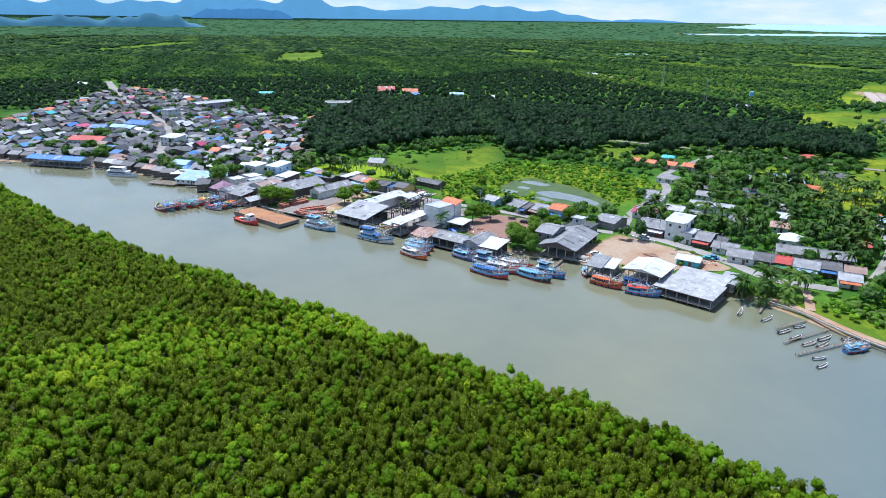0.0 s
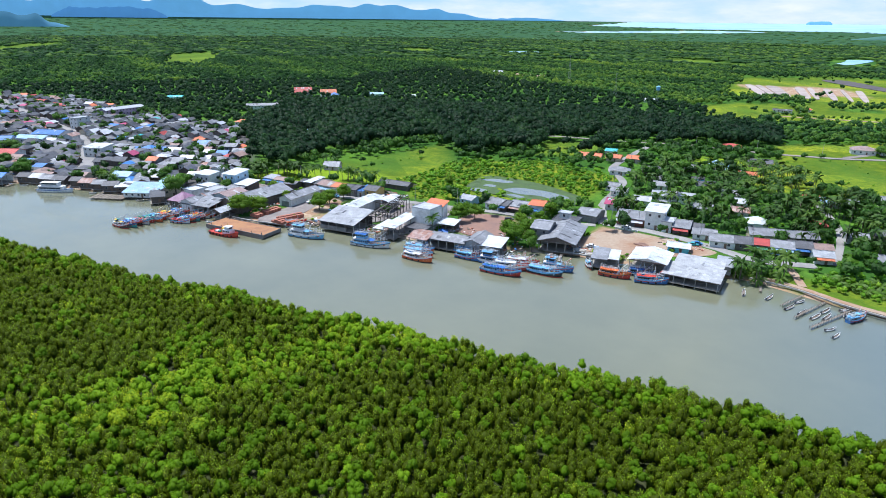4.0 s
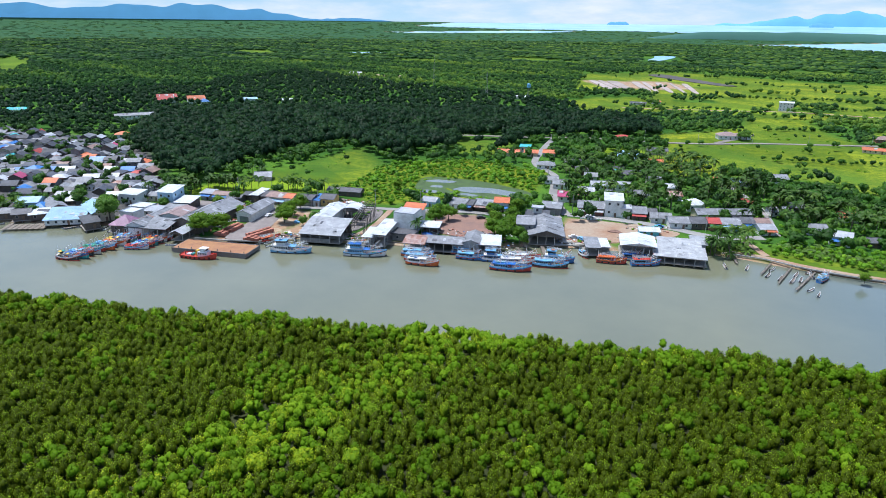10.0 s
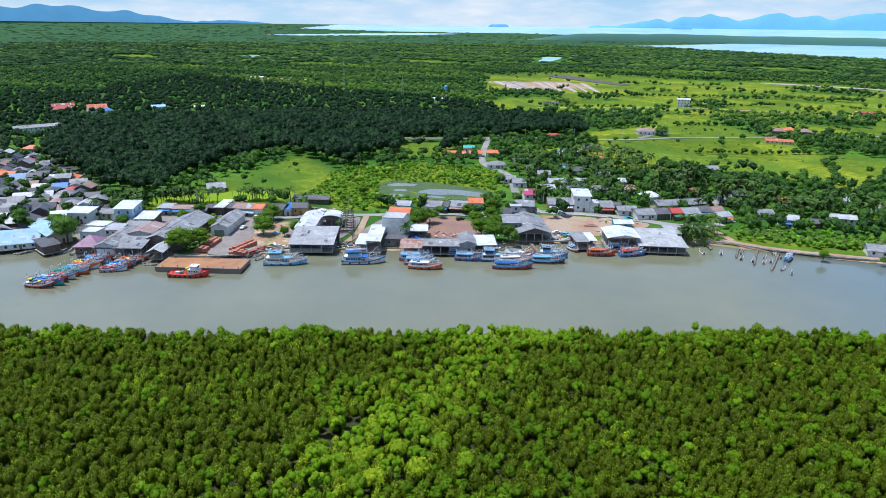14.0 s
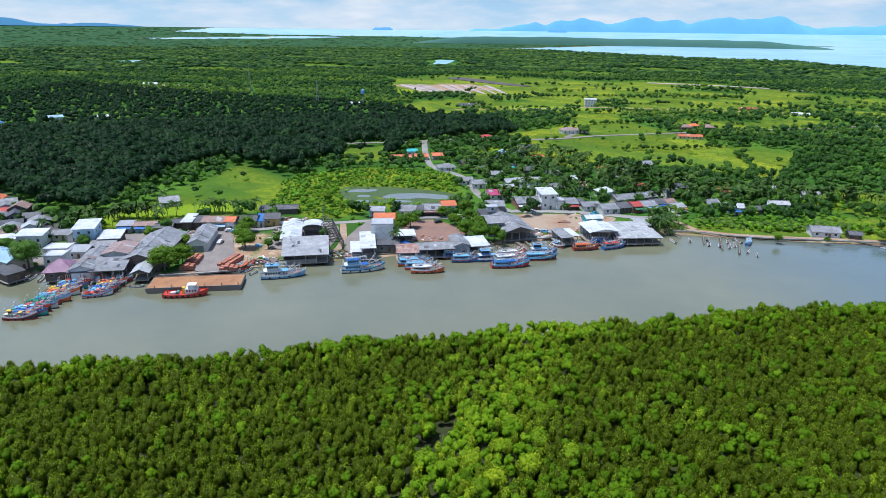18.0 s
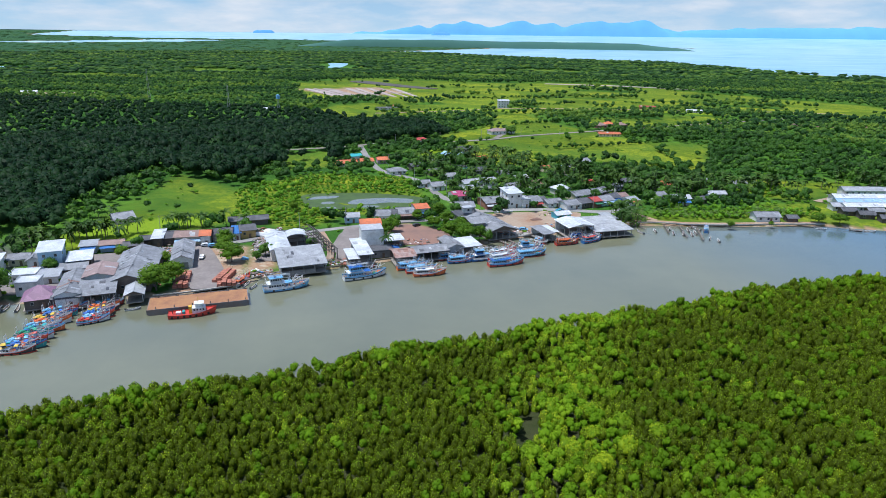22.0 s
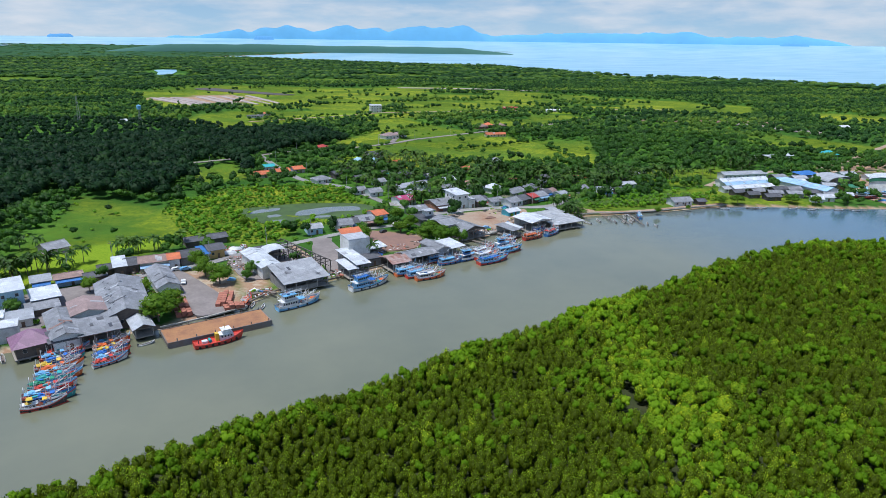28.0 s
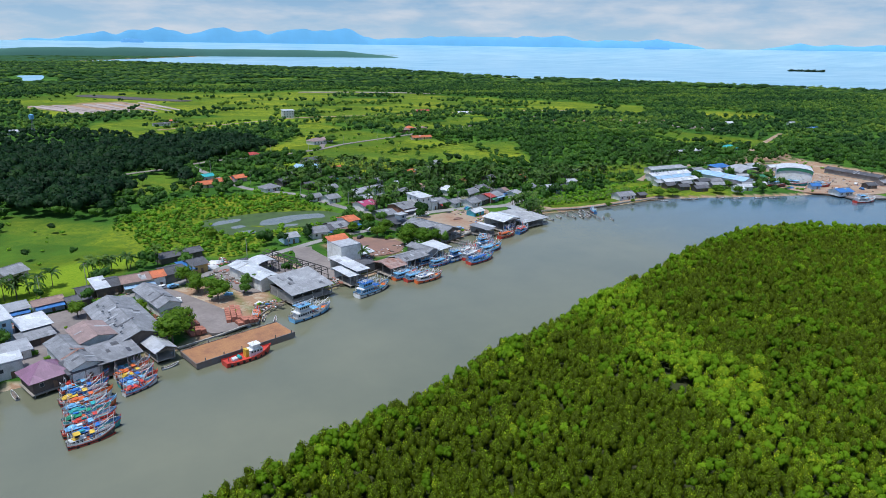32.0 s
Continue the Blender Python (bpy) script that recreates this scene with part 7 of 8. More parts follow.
def hull(L, Bm, D, sheer):
    rings = hull_rings(L, Bm, D, sheer)
    v = [p for r in rings for p in r]
    f = []
    for i in range(len(rings) - 1):
        for j in range(6):
            if j == 2:
                continue
            k = (j + 1) % 6
            f.append((i * 6 + j, (i + 1) * 6 + j, (i + 1) * 6 + k, i * 6 + k))
    f += [(0, 1, 2, 3, 4, 5), tuple(6 * (len(rings) - 1) + q for q in (5, 4, 3, 2, 1, 0))]
    deck = [(i * 2, (i + 1) * 2, (i + 1) * 2 + 1, i * 2 + 1) for i in range(len(rings) - 1)]
    dv = [p for r in rings for p in ((r[2][0], r[2][1] * 0.97, r[2][2] - 0.32), (r[3][0], r[3][1] * 0.97, r[3][2] - 0.32))]
    rail = [[(r[s][0], r[s][1] * 1.03 + 0, r[s][2] - 0.10) for r in rings] for s in (2, 3)]
    rv, rf = [], []
    for line in rail:
        o = len(rv)
        for px, py, pz in line:
            e = 0.09 if py > 0 else -0.09
            rv += [(px, py, pz - 0.08), (px, py + e, pz - 0.08), (px, py + e, pz + 0.16), (px, py, pz + 0.16)]
        for i in range(len(line) - 1):
            rf += [(o + 4 * i + j, o + 4 * i + 4 + j, o + 4 * i + 4 + (j + 1) % 4, o + 4 * i + (j + 1) % 4) for j in range(4)]
    return (v, f), (dv, deck), (rv, rf)


def trawler(label, x, y, ang, L, hullm, railm, cabin, tarp, storeys=1, group="fishing boats along the quay", seed=0, booms=3, tall=1.0):
    """A wooden fishing boat: the house aft, a raised bow, masts and booms, tarps, nets and gear."""
    q = np.random.default_rng(seed + int(abs(x * 7 + y)))
    ob = thing("fishing_boat", label, "boat", x, y, 0.0, ang, group)
    raft = group == "rafted fishing boats"
    Bm, D, sheer = L * (0.235 if raft else 0.27), (0.95 if raft else 1.1) * tall, (1.7 if raft else 1.25) * tall
    h, d, r = hull(L, Bm, D, sheer)
    part("hull", h, hullm, ob)
    part("deck", d, (C_red, C_orange, C_wood)[int(q.integers(3))] if raft else C_wood, ob, "worn painted deck")
    part("rubbing_strake", r, railm, ob, "painted rail strip")
    part("boot_stripe", ([(px, py * (1.0 if abs(py) < 0.2 else 0.985), pz * 0.0 + (0.12 if i % 4 < 2 else 0.34)) for i, (px, py, pz) in enumerate(r[0])], r[1]), C_dark if hullm is not C_dark else C_red, ob, "dark waterline stripe")
    for sy in (-1, 1):
        lines = [rod((L * (-0.44 + 0.11 * k), sy * Bm * (0.47 if k < 6 else 0.42 - 0.12 * (k - 6)), D - 0.1), (L * (-0.44 + 0.11 * k), sy * Bm * (0.47 if k < 6 else 0.42 - 0.12 * (k - 6)), D + 0.8 + sheer * max(0, (k - 5) / 4) ** 2 * 0.6), 0.035, 0.035, 4) for k in range(9)]
        part("railing", joined(*lines, rod((-L * 0.44, sy * Bm * 0.47, D + 0.75), (L * 0.11, sy * Bm * 0.47, D + 0.75), 0.03, 0.03, 4)), C_rope, ob)
    z = D - 0.3
    x0, x1, b = -L * 0.40, -L * 0.16 if raft else -L * 0.06, Bm * (0.26 if raft else 0.36)
    hh = (1.5 if raft else 2.0) * tall
    for s in range(storeys):
        e = s * (0.10 if raft else 0.05)
        hs = part("wheelhouse", box(x0 + e * L, x1 - e * L * 0.8, -b + 0.25 * s, b - 0.25 * s, z, z + hh), cabin, ob)
        k = 3 if raft else 6 - s
        for i in range(k):
            for sd in (-1,):
                xx = x0 + e * L + (i + 0.5) * (x1 - x0 - 1.8 * e * L) / k
                part("cabin_window", cbox(xx, sd * (b - 0.25 * s + 0.02), z + hh * 0.6, 0.62, 0.05, 0.7), P_glass, hs)
        part("front_window", cbox(x1 - e * L * 0.8 + 0.02, 0, z + hh * 0.62, 0.05, b * 1.3, 0.6), P_glass, hs)
        part("cabin_roof", turned(extruded([(-b - 0.3, z + hh), (b + 0.3, z + hh), (b + 0.3, z + hh + 0.1), (0, z + hh + 0.26), (-b - 0.3, z + hh + 0.1)], -x1 - 0.5 + e * L * 0.8, -x0 + 0.5 - e * L)), tarp if s == storeys - 1 else C_white, ob)
        z += hh + 0.26
        hh *= 0.85
    # masts, booms and stays
    mz = D + 5.2 * tall
    part("mast", rod((L * 0.10, 0, D - 0.3), (L * 0.09, 0, mz), 0.10, 0.05), C_rope, ob)
    part("foremast", rod((L * 0.36, 0, D + 0.5), (L * 0.40, 0, D + 3.9 * tall), 0.08, 0.04), C_rope, ob)
    for i in range(booms):
        s = -1 if i % 2 else 1
        part("boom", rod((L * 0.10, s * 0.2, D + 1.2), (L * q.uniform(0.30, 0.46), s * Bm * q.uniform(0.25, 0.7), D + q.uniform(2.6, 4.4) * tall), 0.10, 0.06), railm if i > 1 else C_rope, ob)
    for i in range(0 if raft or not booms else 5):
        s = -1 if i % 2 else 1
        part("derrick_pole", rod((L * (0.06 + 0.08 * i), s * Bm * 0.42, D - 0.2), (L * (0.08 + 0.08 * i), s * Bm * 0.34, D + (3.6 - 0.3 * i) * tall), 0.09, 0.07, 5), C_rope if i % 2 else cabin, ob)
    if booms and not raft:
        part("rigging", joined(*[rod((L * (0.07 + 0.08 * i), (1 if i % 2 == 0 else -1) * Bm * 0.36, D + (3.3 - 0.3 * i) * tall), (L * (0.15 + 0.08 * i), (-1 if i % 2 == 0 else 1) * Bm * 0.36, D + (3.0 - 0.3 * i) * tall), 0.045, 0.045, 4) for i in range(4)]), C_rope, ob)
    # light poles and oars leaning over the working deck, and a rack of them on the roof
    for k in range(3 if raft else 7):
        a0, s0 = L * q.uniform(-0.1, 0.3), q.uniform(-0.4, 0.4) * Bm
        part("pole", rod((a0, s0, D + 0.1), (a0 + L * q.uniform(-0.10, 0.16), s0 + q.uniform(-0.5, 0.5), D + q.uniform(1.8, 3.6) * tall), 0.07, 0.05, 4), (C_rope, C_white, C_red, C_sky)[int(q.integers(4))], ob)
    if not raft:
        part("pole_rack", joined(*[rod((x0 + 0.2, -b * 0.6 + 0.35 * k, z + 0.32 + 0.02 * k), (x1 + L * 0.16, -b * 0.5 + 0.4 * k, z + 0.4), 0.06, 0.05, 4) for k in range(5)]), C_rope, ob, "bundle of pale poles on the roof")
        part("roof_rail", joined(*[rod((x0 + (x1 - x0) * k / 4, sy * b, z - 0.1), (x0 + (x1 - x0) * k / 4, sy * b, z + 0.7), 0.05, 0.05, 4) for k in range(5) for sy in (-1, 1)], *[rod((x0, sy * b, z + 0.7), (x1, sy * b, z + 0.7), 0.05, 0.05, 4) for sy in (-1, 1)]), C_white, ob)
        v, f = mound(int(q.integers(99)), 1.0, 1.0, 0.5)
        part("red_net", ((v * (L * 0.07, Bm * 0.30, 0.8) + np.array((L * 0.36, 0, D + 0.35))).tolist(), f.tolist()), (C_red, C_orange, C_teal, C_white)[int(q.integers(4))], ob, "heap of red and orange net with floats")
    part("stay", joined(rod((L * 0.09, 0, mz), (L * 0.47, 0, D + sheer), 0.02, 0.02, 3), rod((L * 0.09, 0, mz), (-L * 0.42, 0, z), 0.02, 0.02, 3)), C_dark, ob)
    part("bow_post", rod((L * 0.49, 0, D + sheer - 0.4), (L * 0.535, 0, D + sheer + 0.9), 0.13, 0.09), railm, ob)
    # awning over the working deck, nets, drums, floats
    part("deck_awning", turned(extruded([(-Bm * 0.34, D + 1.7), (0, D + 1.9), (Bm * 0.34, D + 1.7), (Bm * 0.34, D + 1.76), (0, D + 1.96), (-Bm * 0.34, D + 1.76)], -L * (0.09 if raft else 0.13), L * (0.01 if raft else 0.05))), tarp, ob)
    for sx in (0.0, 0.08 if raft else 0.13):
        for sy in (-1, 1) if not raft else ():
            part("awning_pole", rod((L * sx, sy * Bm * 0.31, D - 0.3), (L * sx, sy * Bm * 0.31, D + 1.75), 0.035, 0.035, 4), C_rope, ob)
    v, f = mound(int(q.integers(99)), 1.0, 1.0, 0.5)
    nm = (C_green, C_teal, C_wood, C_blue)[q.integers(4)]
    part("net", ((v * (1.5, Bm * 0.28, 1.0) + np.array((L * 0.24, 0, D - 0.1))).tolist(), f.tolist()), nm, ob, "heap of fishing net")
    for k in range(2 if raft else 4):
        part("drum", ((lambda a, b_: rod((a, b_, D - 0.35), (a, b_, D + 0.55), 0.30, 0.30, 8))(L * (0.02 + 0.085 * k), q.uniform(-0.32, 0.32) * Bm)), (C_blue, C_white, C_orange, C_yellow)[k], ob)
    for k in range(3 if raft else 1):
        v, f = mound(int(q.integers(99)), 1.0, 1.0, 0.5)
        at = np.array((L * (-0.30 + 0.20 * k), q.uniform(-0.1, 0.1) * Bm, (D + 1.0 + hh * 0.25) if k == 0 else D + 0.1)) if raft else np.array((L * 0.32, 0, D + 0.1))
        part("tarpaulin", ((v * (L * 0.085, Bm * 0.34, 0.7) + at).tolist(), f.tolist()), (tarp, (C_red, C_teal, C_red, C_orange, C_green, C_dark)[q.integers(6)], (C_orange, C_red, C_wood, C_teal)[q.integers(4)])[k], ob, "crumpled coloured tarpaulin")
    for k in range(2 if raft else 6):
        a, b_ = L * q.uniform(-0.12, 0.40), q.uniform(-0.34, 0.34) * Bm * 0.9
        e = q.uniform(0.25, 0.5)
        part("gear_crate", cbox(a, b_, D - 0.3 + e / 2, e * q.uniform(1, 2.2), e, e), (C_blue, C_white, C_orange, C_red, C_teal, C_wood, C_sky, C_dark)[q.integers(8)], ob)
    for k in range(1 if raft else 3):
        a, b_ = L * q.uniform(-0.34, -0.14), q.uniform(-0.2, 0.2) * Bm
        part("roof_load", cbox(a, b_, z + 0.15, q.uniform(0.6, 1.4), q.uniform(0.5, 1.0), 0.36), (C_blue, C_white, C_orange, C_teal, P_blue)[q.integers(5)], ob)
    # gallows over the stern, hatch and a long boom laid fore and aft
    part("gallows", joined(*[rod((-L * 0.45, s * Bm * 0.38, D - 0.2), (-L * 0.44, s * Bm * 0.30, D + 3.4 * tall), 0.07, 0.06, 5) for s in (-1, 1)], rod((-L * 0.44, -Bm * 0.34, D + 3.3 * tall), (-L * 0.44, Bm * 0.34, D + 3.3 * tall), 0.06, 0.06, 5)), C_rope, ob)
    part("hatch", cbox(L * 0.17, 0, D - 0.1, L * 0.10, Bm * 0.34, 0.45), C_white if hullm is not C_white else C_sky, ob)
    part("long_boom", rod((-L * 0.30, Bm * 0.30, z * 0.6 + D), (L * 0.44, Bm * 0.12, D + 2.3 * tall), 0.07, 0.05, 5), C_rope, ob)
    part("bulwark", ([(px, py * 0.985, pz + (0.08 if i % 4 < 2 else 0.42)) for i, (px, py, pz) in enumerate(r[0])], r[1]), cabin if cabin is not hullm else railm, ob, "raised painted bulwark")
    part("flag_pole", rod((-L * 0.40, 0, z - 0.3), (-L * 0.41, 0.1, z + 1.8), 0.03, 0.02, 4), C_rope, ob)
    part("stern_rail", joined(*[rod((-L * 0.48, sy * Bm * 0.36, D - 0.2), (-L * 0.48, sy * Bm * 0.36, D + 0.9), 0.04, 0.04, 4) for sy in (-1, -0.33, 0.33, 1)], rod((-L * 0.48, -Bm * 0.36, D + 0.9), (-L * 0.48, Bm * 0.36, D + 0.9), 0.04, 0.04, 4)), C_rope, ob)
    for k in range(3):
        for sy in (-1,):
            ty = part("tyre_fender", rod((0, -0.09, 0), (0, 0.09, 0), 0.34, 0.34, 10), C_tyre, ob, key="fender")
            ty.matrix_basis = pose(-L * 0.3 + k * L * 0.22, sy * (Bm * 0.525 + 0.08), D - 0.42)
    return ob


F_ = trawler
F_("light blue and white steel-framed trawler with two decks", -234.9, 154.2, 14, 16.5, C_sky, C_white, C_white, C_sky, 2, seed=1, booms=4, tall=1.1)
F_("white trawler with a blue tarpaulin and pale booms", -205.3, 162, 15, 17, C_white, C_dark, C_sky, P_blue, 2, seed=2, booms=4, tall=1.1)
F_("bright orange fishing boat with a white awning", -179.8, 160.8, 4, 13, C_orange, C_red, C_white, C_white, 1, seed=3)
F_("red and white fishing boat with light blue roof", -182.6, 165, 8, 12.5, C_red, C_white, C_sky, C_sky, 1, seed=4)
F_("orange-hulled fishing boat with blue upperworks", -185.5, 169.3, 10, 13, C_orange, C_blue, C_sky, C_sky, 1, seed=5)
F_("blue fishing boat with a red waterline rail", -164.4, 173.8, 5, 11.5, C_blue, C_red, C_sky, C_sky, 1, seed=6)
F_("red-railed fishing boat with blue roof", -168, 178.2, 8, 11.5, C_red, C_sky, C_blue, C_sky, 1, seed=7)
F_("tall blue fishing boat with two decks", -153.6, 175.5, 12, 12.5, C_blue, C_white, C_blue, C_sky, 2, seed=8)
F_("red and blue fishing boat with a blue cabin", -146.5, 168.2, 8, 15.5, C_red, C_blue, C_sky, P_blue, 1, seed=9, booms=4)
F_("pale pink-red boat with white booms", -145.8, 174.8, 14, 14, C_red, C_white, C_white, C_white, 1, seed=10, booms=4)
F_("white and red boat moored inside", -144.5, 180.6, 16, 13, C_white, C_red, C_red, C_white, 1, seed=11, booms=4)
F_("dark-hulled boat with light blue tarps", -133, 177.4, 6, 13.5, C_dark, C_sky, C_sky, C_sky, 1, seed=12, booms=4)
F_("blue and red boat with two decks", -131, 184, 8, 12, C_blue, C_red, C_sky, C_sky, 2, seed=13)
F_("small red boat with orange awning", -111.3, 190.8, 8, 11.5, C_red, C_dark, C_orange, C_orange, 1, seed=14)
F_("blue wooden boat with a red deck", -98.4, 193.2, 22, 11.5, C_blue, C_red, C_sky, C_red, 1, seed=15)
F_("light blue boat under the landing roof", -103.6, 197.6, 14, 9.5, C_sky, C_white, C_blue, P_blue, 1, seed=16)
F_("small white-roofed launch", -122.6, 194.3, -50, 6.5, C_dark, C_white, C_white, C_sky, 1, seed=17, booms=0, tall=0.7)
F_("small blue boat at the stakes", -35.2, 201.5, 60, 8, C_blue, C_red, C_sky, C_sky, 1, seed=18, tall=0.7)
F_("red and white fishing boat at the boatyard quay", 132, 124.5, -18, 16, C_red, C_white, C_white, C_sky, 2, seed=19, booms=4)
hulls = [(C_dark, C_red), (C_white, C_red), (C_red, C_sky), (C_teal, C_red), (C_red, C_white), (C_white, C_orange), (C_dark, C_orange), (C_orange, C_white)]
tops = [(C_white, C_yellow), (C_sky, C_red), (C_white, C_sky), (C_blue, P_blue), (C_teal, C_green), (C_white, C_orange), (C_red, C_sky), (C_sky, C_teal)]
names = ["dark boat with yellow tarp", "white boat with red awning", "red boat with light blue awning", "teal boat with blue tarp", "red boat with green nets", "white boat with orange tarp", "dark boat with light blue roof", "orange boat with teal roof"]
for k in range(12):
    t = k / 11
    i = (k * 3) % 8
    F_("small " + names[i] + " rafted in a crowded line", -310.6 + 2.2 * t + (k % 2) * 1.3, 113.9 + 31.5 * t, 4 + 5 * t, 10.4 + (k % 3) * 0.7, hulls[i][0], hulls[i][1], tops[i][0], tops[i][1], 1 + (k == 0), group="rafted fishing boats", seed=40 + k, booms=1, tall=0.85)
for k in range(6):
    t = k / 5
    i = (k * 5 + 1) % 8
    F_("small " + names[i] + " rafted beside the landing shed", -295.4 + 0.6 * (k % 2), 133.4 + 13.6 * t, 20 - 10 * t, 9.8, hulls[i][0], hulls[i][1], tops[i][0], tops[i][1], 1, group="rafted fishing boats", seed=60 + k, booms=1, tall=0.8)

# the barge with the tug alongside
ob = thing("barge", "flat steel barge with a rust-brown deck", "barge", -264.0, 143.8, 0, 8)
L, Wd = 33.0, 11.6
part("hull", extruded([(-L / 2 + 2.4, -0.7), (L / 2 - 2.4, -0.7), (L / 2, 0.5), (L / 2, 1.9), (-L / 2, 1.9), (-L / 2, 0.5)], -Wd / 2, Wd / 2), C_steel, ob)
part("deck", box(-L / 2 + 0.3, L / 2 - 0.3, -Wd / 2 + 0.3, Wd / 2 - 0.3, 1.9, 1.96), C_rustdeck, ob, "rusty sand-strewn deck")
part("coaming", joined(box(-L / 2, L / 2, -Wd / 2, -Wd / 2 + 0.25, 1.9, 2.12), box(-L / 2, L / 2, Wd / 2 - 0.25, Wd / 2, 1.9, 2.12)), C_steel, ob)
for k in range(6):
    for s in (-1, 1):
        part("bollard", rod((-L / 2 + 3 + k * 5.8, s * (Wd / 2 - 0.5), 1.9), (-L / 2 + 3 + k * 5.8, s * (Wd / 2 - 0.5), 2.9), 0.16, 0.16, 8), C_steel, ob)
ob = thing("tugboat", "red harbour tug with a white wheelhouse and yellow funnel casing", "tugboat", -264.8, 134.6, 0, 8)
h, d, r = hull(15.0, 4.6, 1.3, 1.3)
part("hull", h, C_red, ob)
part("deck", d, C_red, ob)
part("rubbing_strake", r, C_red, ob)
w = part("wheelhouse", box(0.2, 4.4, -1.5, 1.5, 1.0, 3.0), C_white, ob)
for k in range(4):
    for s in (-1, 1):
        part("cabin_window", cbox(0.9 + k * 0.95, s * 1.52, 2.4, 0.55, 0.05, 0.6), P_glass, w)
part("upper_wheelhouse", box(1.3, 3.7, -1.2, 1.2, 3.0, 4.3), C_white, ob)
part("front_window", cbox(3.72, 0, 3.75, 0.05, 1.9, 0.6), P_glass, ob)
part("wheelhouse_roof", box(0.9, 4.0, -1.5, 1.5, 4.3, 4.42), C_white, ob)
part("funnel", box(-0.9, 0.1, -0.9, 0.9, 1.0, 3.4), C_yellow, ob)
part("winch", rod((-2.6, -0.9, 1.5), (-2.6, 0.9, 1.5), 0.5, 0.5, 10), C_teal, ob)
part("cargo_box", cbox(-4.2, 0, 1.3, 1.6, 1.6, 0.8), C_white, ob)
part("mast", rod((2.2, 0, 4.4), (2.2, 0, 6.4), 0.07, 0.04), C_yellow, ob)
part("tow_bitt", rod((-6.0, 0, 1.0), (-6.0, 0, 2.2), 0.14, 0.14, 8), C_dark, ob)
for k in range(7):
    q = part("tyre_fender", rod((0, -0.1, 0), (0, 0.1, 0), 0.42, 0.42, 10), C_tyre, ob, key="fender_big")
    q.matrix_basis = pose(-6.2 + k * 1.9, -2.48 if k < 5 else -2.48 + 0.5 * (k - 4), 0.75)

# the white ferry and small craft at the village bend
ob = thing("ferry", "white passenger ferry with two window rows", "ferry", -397, 126, 0, 32)
h, d, r = hull(19, 4.6, 1.4, 1.0)
part("hull", h, C_white, ob)
part("deck", d, C_white, ob)
part("rubbing_strake", r, C_blue, ob)
for s, (a, b_, z0, z1) in enumerate(((-8.4, 4.6, 1.1, 3.3), (-6.6, 2.4, 3.4, 5.3))):
    w = part("saloon", box(a, b_, -1.8 + 0.2 * s, 1.8 - 0.2 * s, z0, z1), C_white, ob)
    for sd in (-1, 1):
        part("window_band", cbox((a + b_) / 2, sd * (1.82 - 0.2 * s), z0 + 1.3, (b_ - a) * 0.9, 0.05, 0.7), P_glass, w)
    part("saloon_roof", box(a - 0.4, b_ + 0.5, -2.1 + 0.2 * s, 2.1 - 0.2 * s, z1, z1 + 0.1), C_white, ob)
part("mast", rod((0.5, 0, 5.3), (0.2, 0, 7.4), 0.07, 0.05), C_white, ob)


C_grey = paint("boat_grey", (0.26, 0.27, 0.27))


def longboat(x, y, ang, L=6.5, mat=None, label="slim wooden long-tail boat", z=0.0):
    ob = thing("longboat", label, "boat", x, y, z, ang, "small boats")
    h, d, r = hull(L, L * 0.17, 0.42, 0.6)
    part("hull", h, mat or C_wood, ob)
    part("deck", d, C_wood, ob)
    part("rubbing_strake", r, C_white, ob)
    for k in range(3):
        part("thwart", cbox(-L * 0.25 + k * L * 0.22, 0, 0.42, 0.25, L * 0.17, 0.05), C_wood, ob)
    part("engine", cbox(-L * 0.46, 0, 0.75, 0.5, 0.4, 0.45), C_dark, ob)


for x, y, a in ((-54, 199, 70), (-52, 206, 60), (-50, 197, 65), (-46, 196, 70), (-44, 203, 75), (-43, 198, 70), (-39, 208, 60), (-38.5, 204, 100), (-41, 188.5, 50), (-39, 184.5, 80), (-69, 203, 100), (-61, 204, 75),
                (-331, 149, 60), (-334, 148, 70), (-337, 147, 50), (-341, 147, 30), (-328, 149, 80), (-324, 148, 95), (-345, 143, 30), (-250, 160, 70), (-247, 157, 55), (-402, 134, 60), (-378, 136, 30), (-440, 113, 30), (-470, 94, 35), (-480, 86, 35), (-424, 122, 30), (-285.5, 142, 12), (24, 196, -40), (40, 191, -40), (46, 189, -30), (62, 181, -30), (70, 175, -35), (84, 168, -40), (92, 163, -45)):
    longboat(x, y, a + rng.uniform(-8, 8), rng.uniform(4.0, 5.8), (C_wood, C_dark, C_grey, C_grey)[rng.integers(4)])
F_("white and red cabin boat on the slip", -251.5, 163, 65, 10, C_white, C_red, C_red, C_orange, 1, seed=90, tall=0.8, booms=0)

# hauled-out boats in the boatyard
for x, y, a, i in ((124, 178, -40, 0), (140, 172, -60, 3), (150, 160, -30, 4)):
    o = F_("hauled-out fishing boat under repair in the yard", x, y, a, 13, hulls[i][0], hulls[i][1], C_white, C_sky, 1, group="boats in the yard", seed=95 + i, booms=0)
    o.location.z = 2.1
    for sx in (-4, 0, 4):
        part("keel_block", cbox(sx, 0, -0.55, 0.6, 1.2, 0.5), P_timber, o, key="keel_block")

# missing and darkened sheets on the great warehouse roof
ware = [o for o in bpy.data.objects if o.get("label", "").startswith("very large grey gabled")][0]
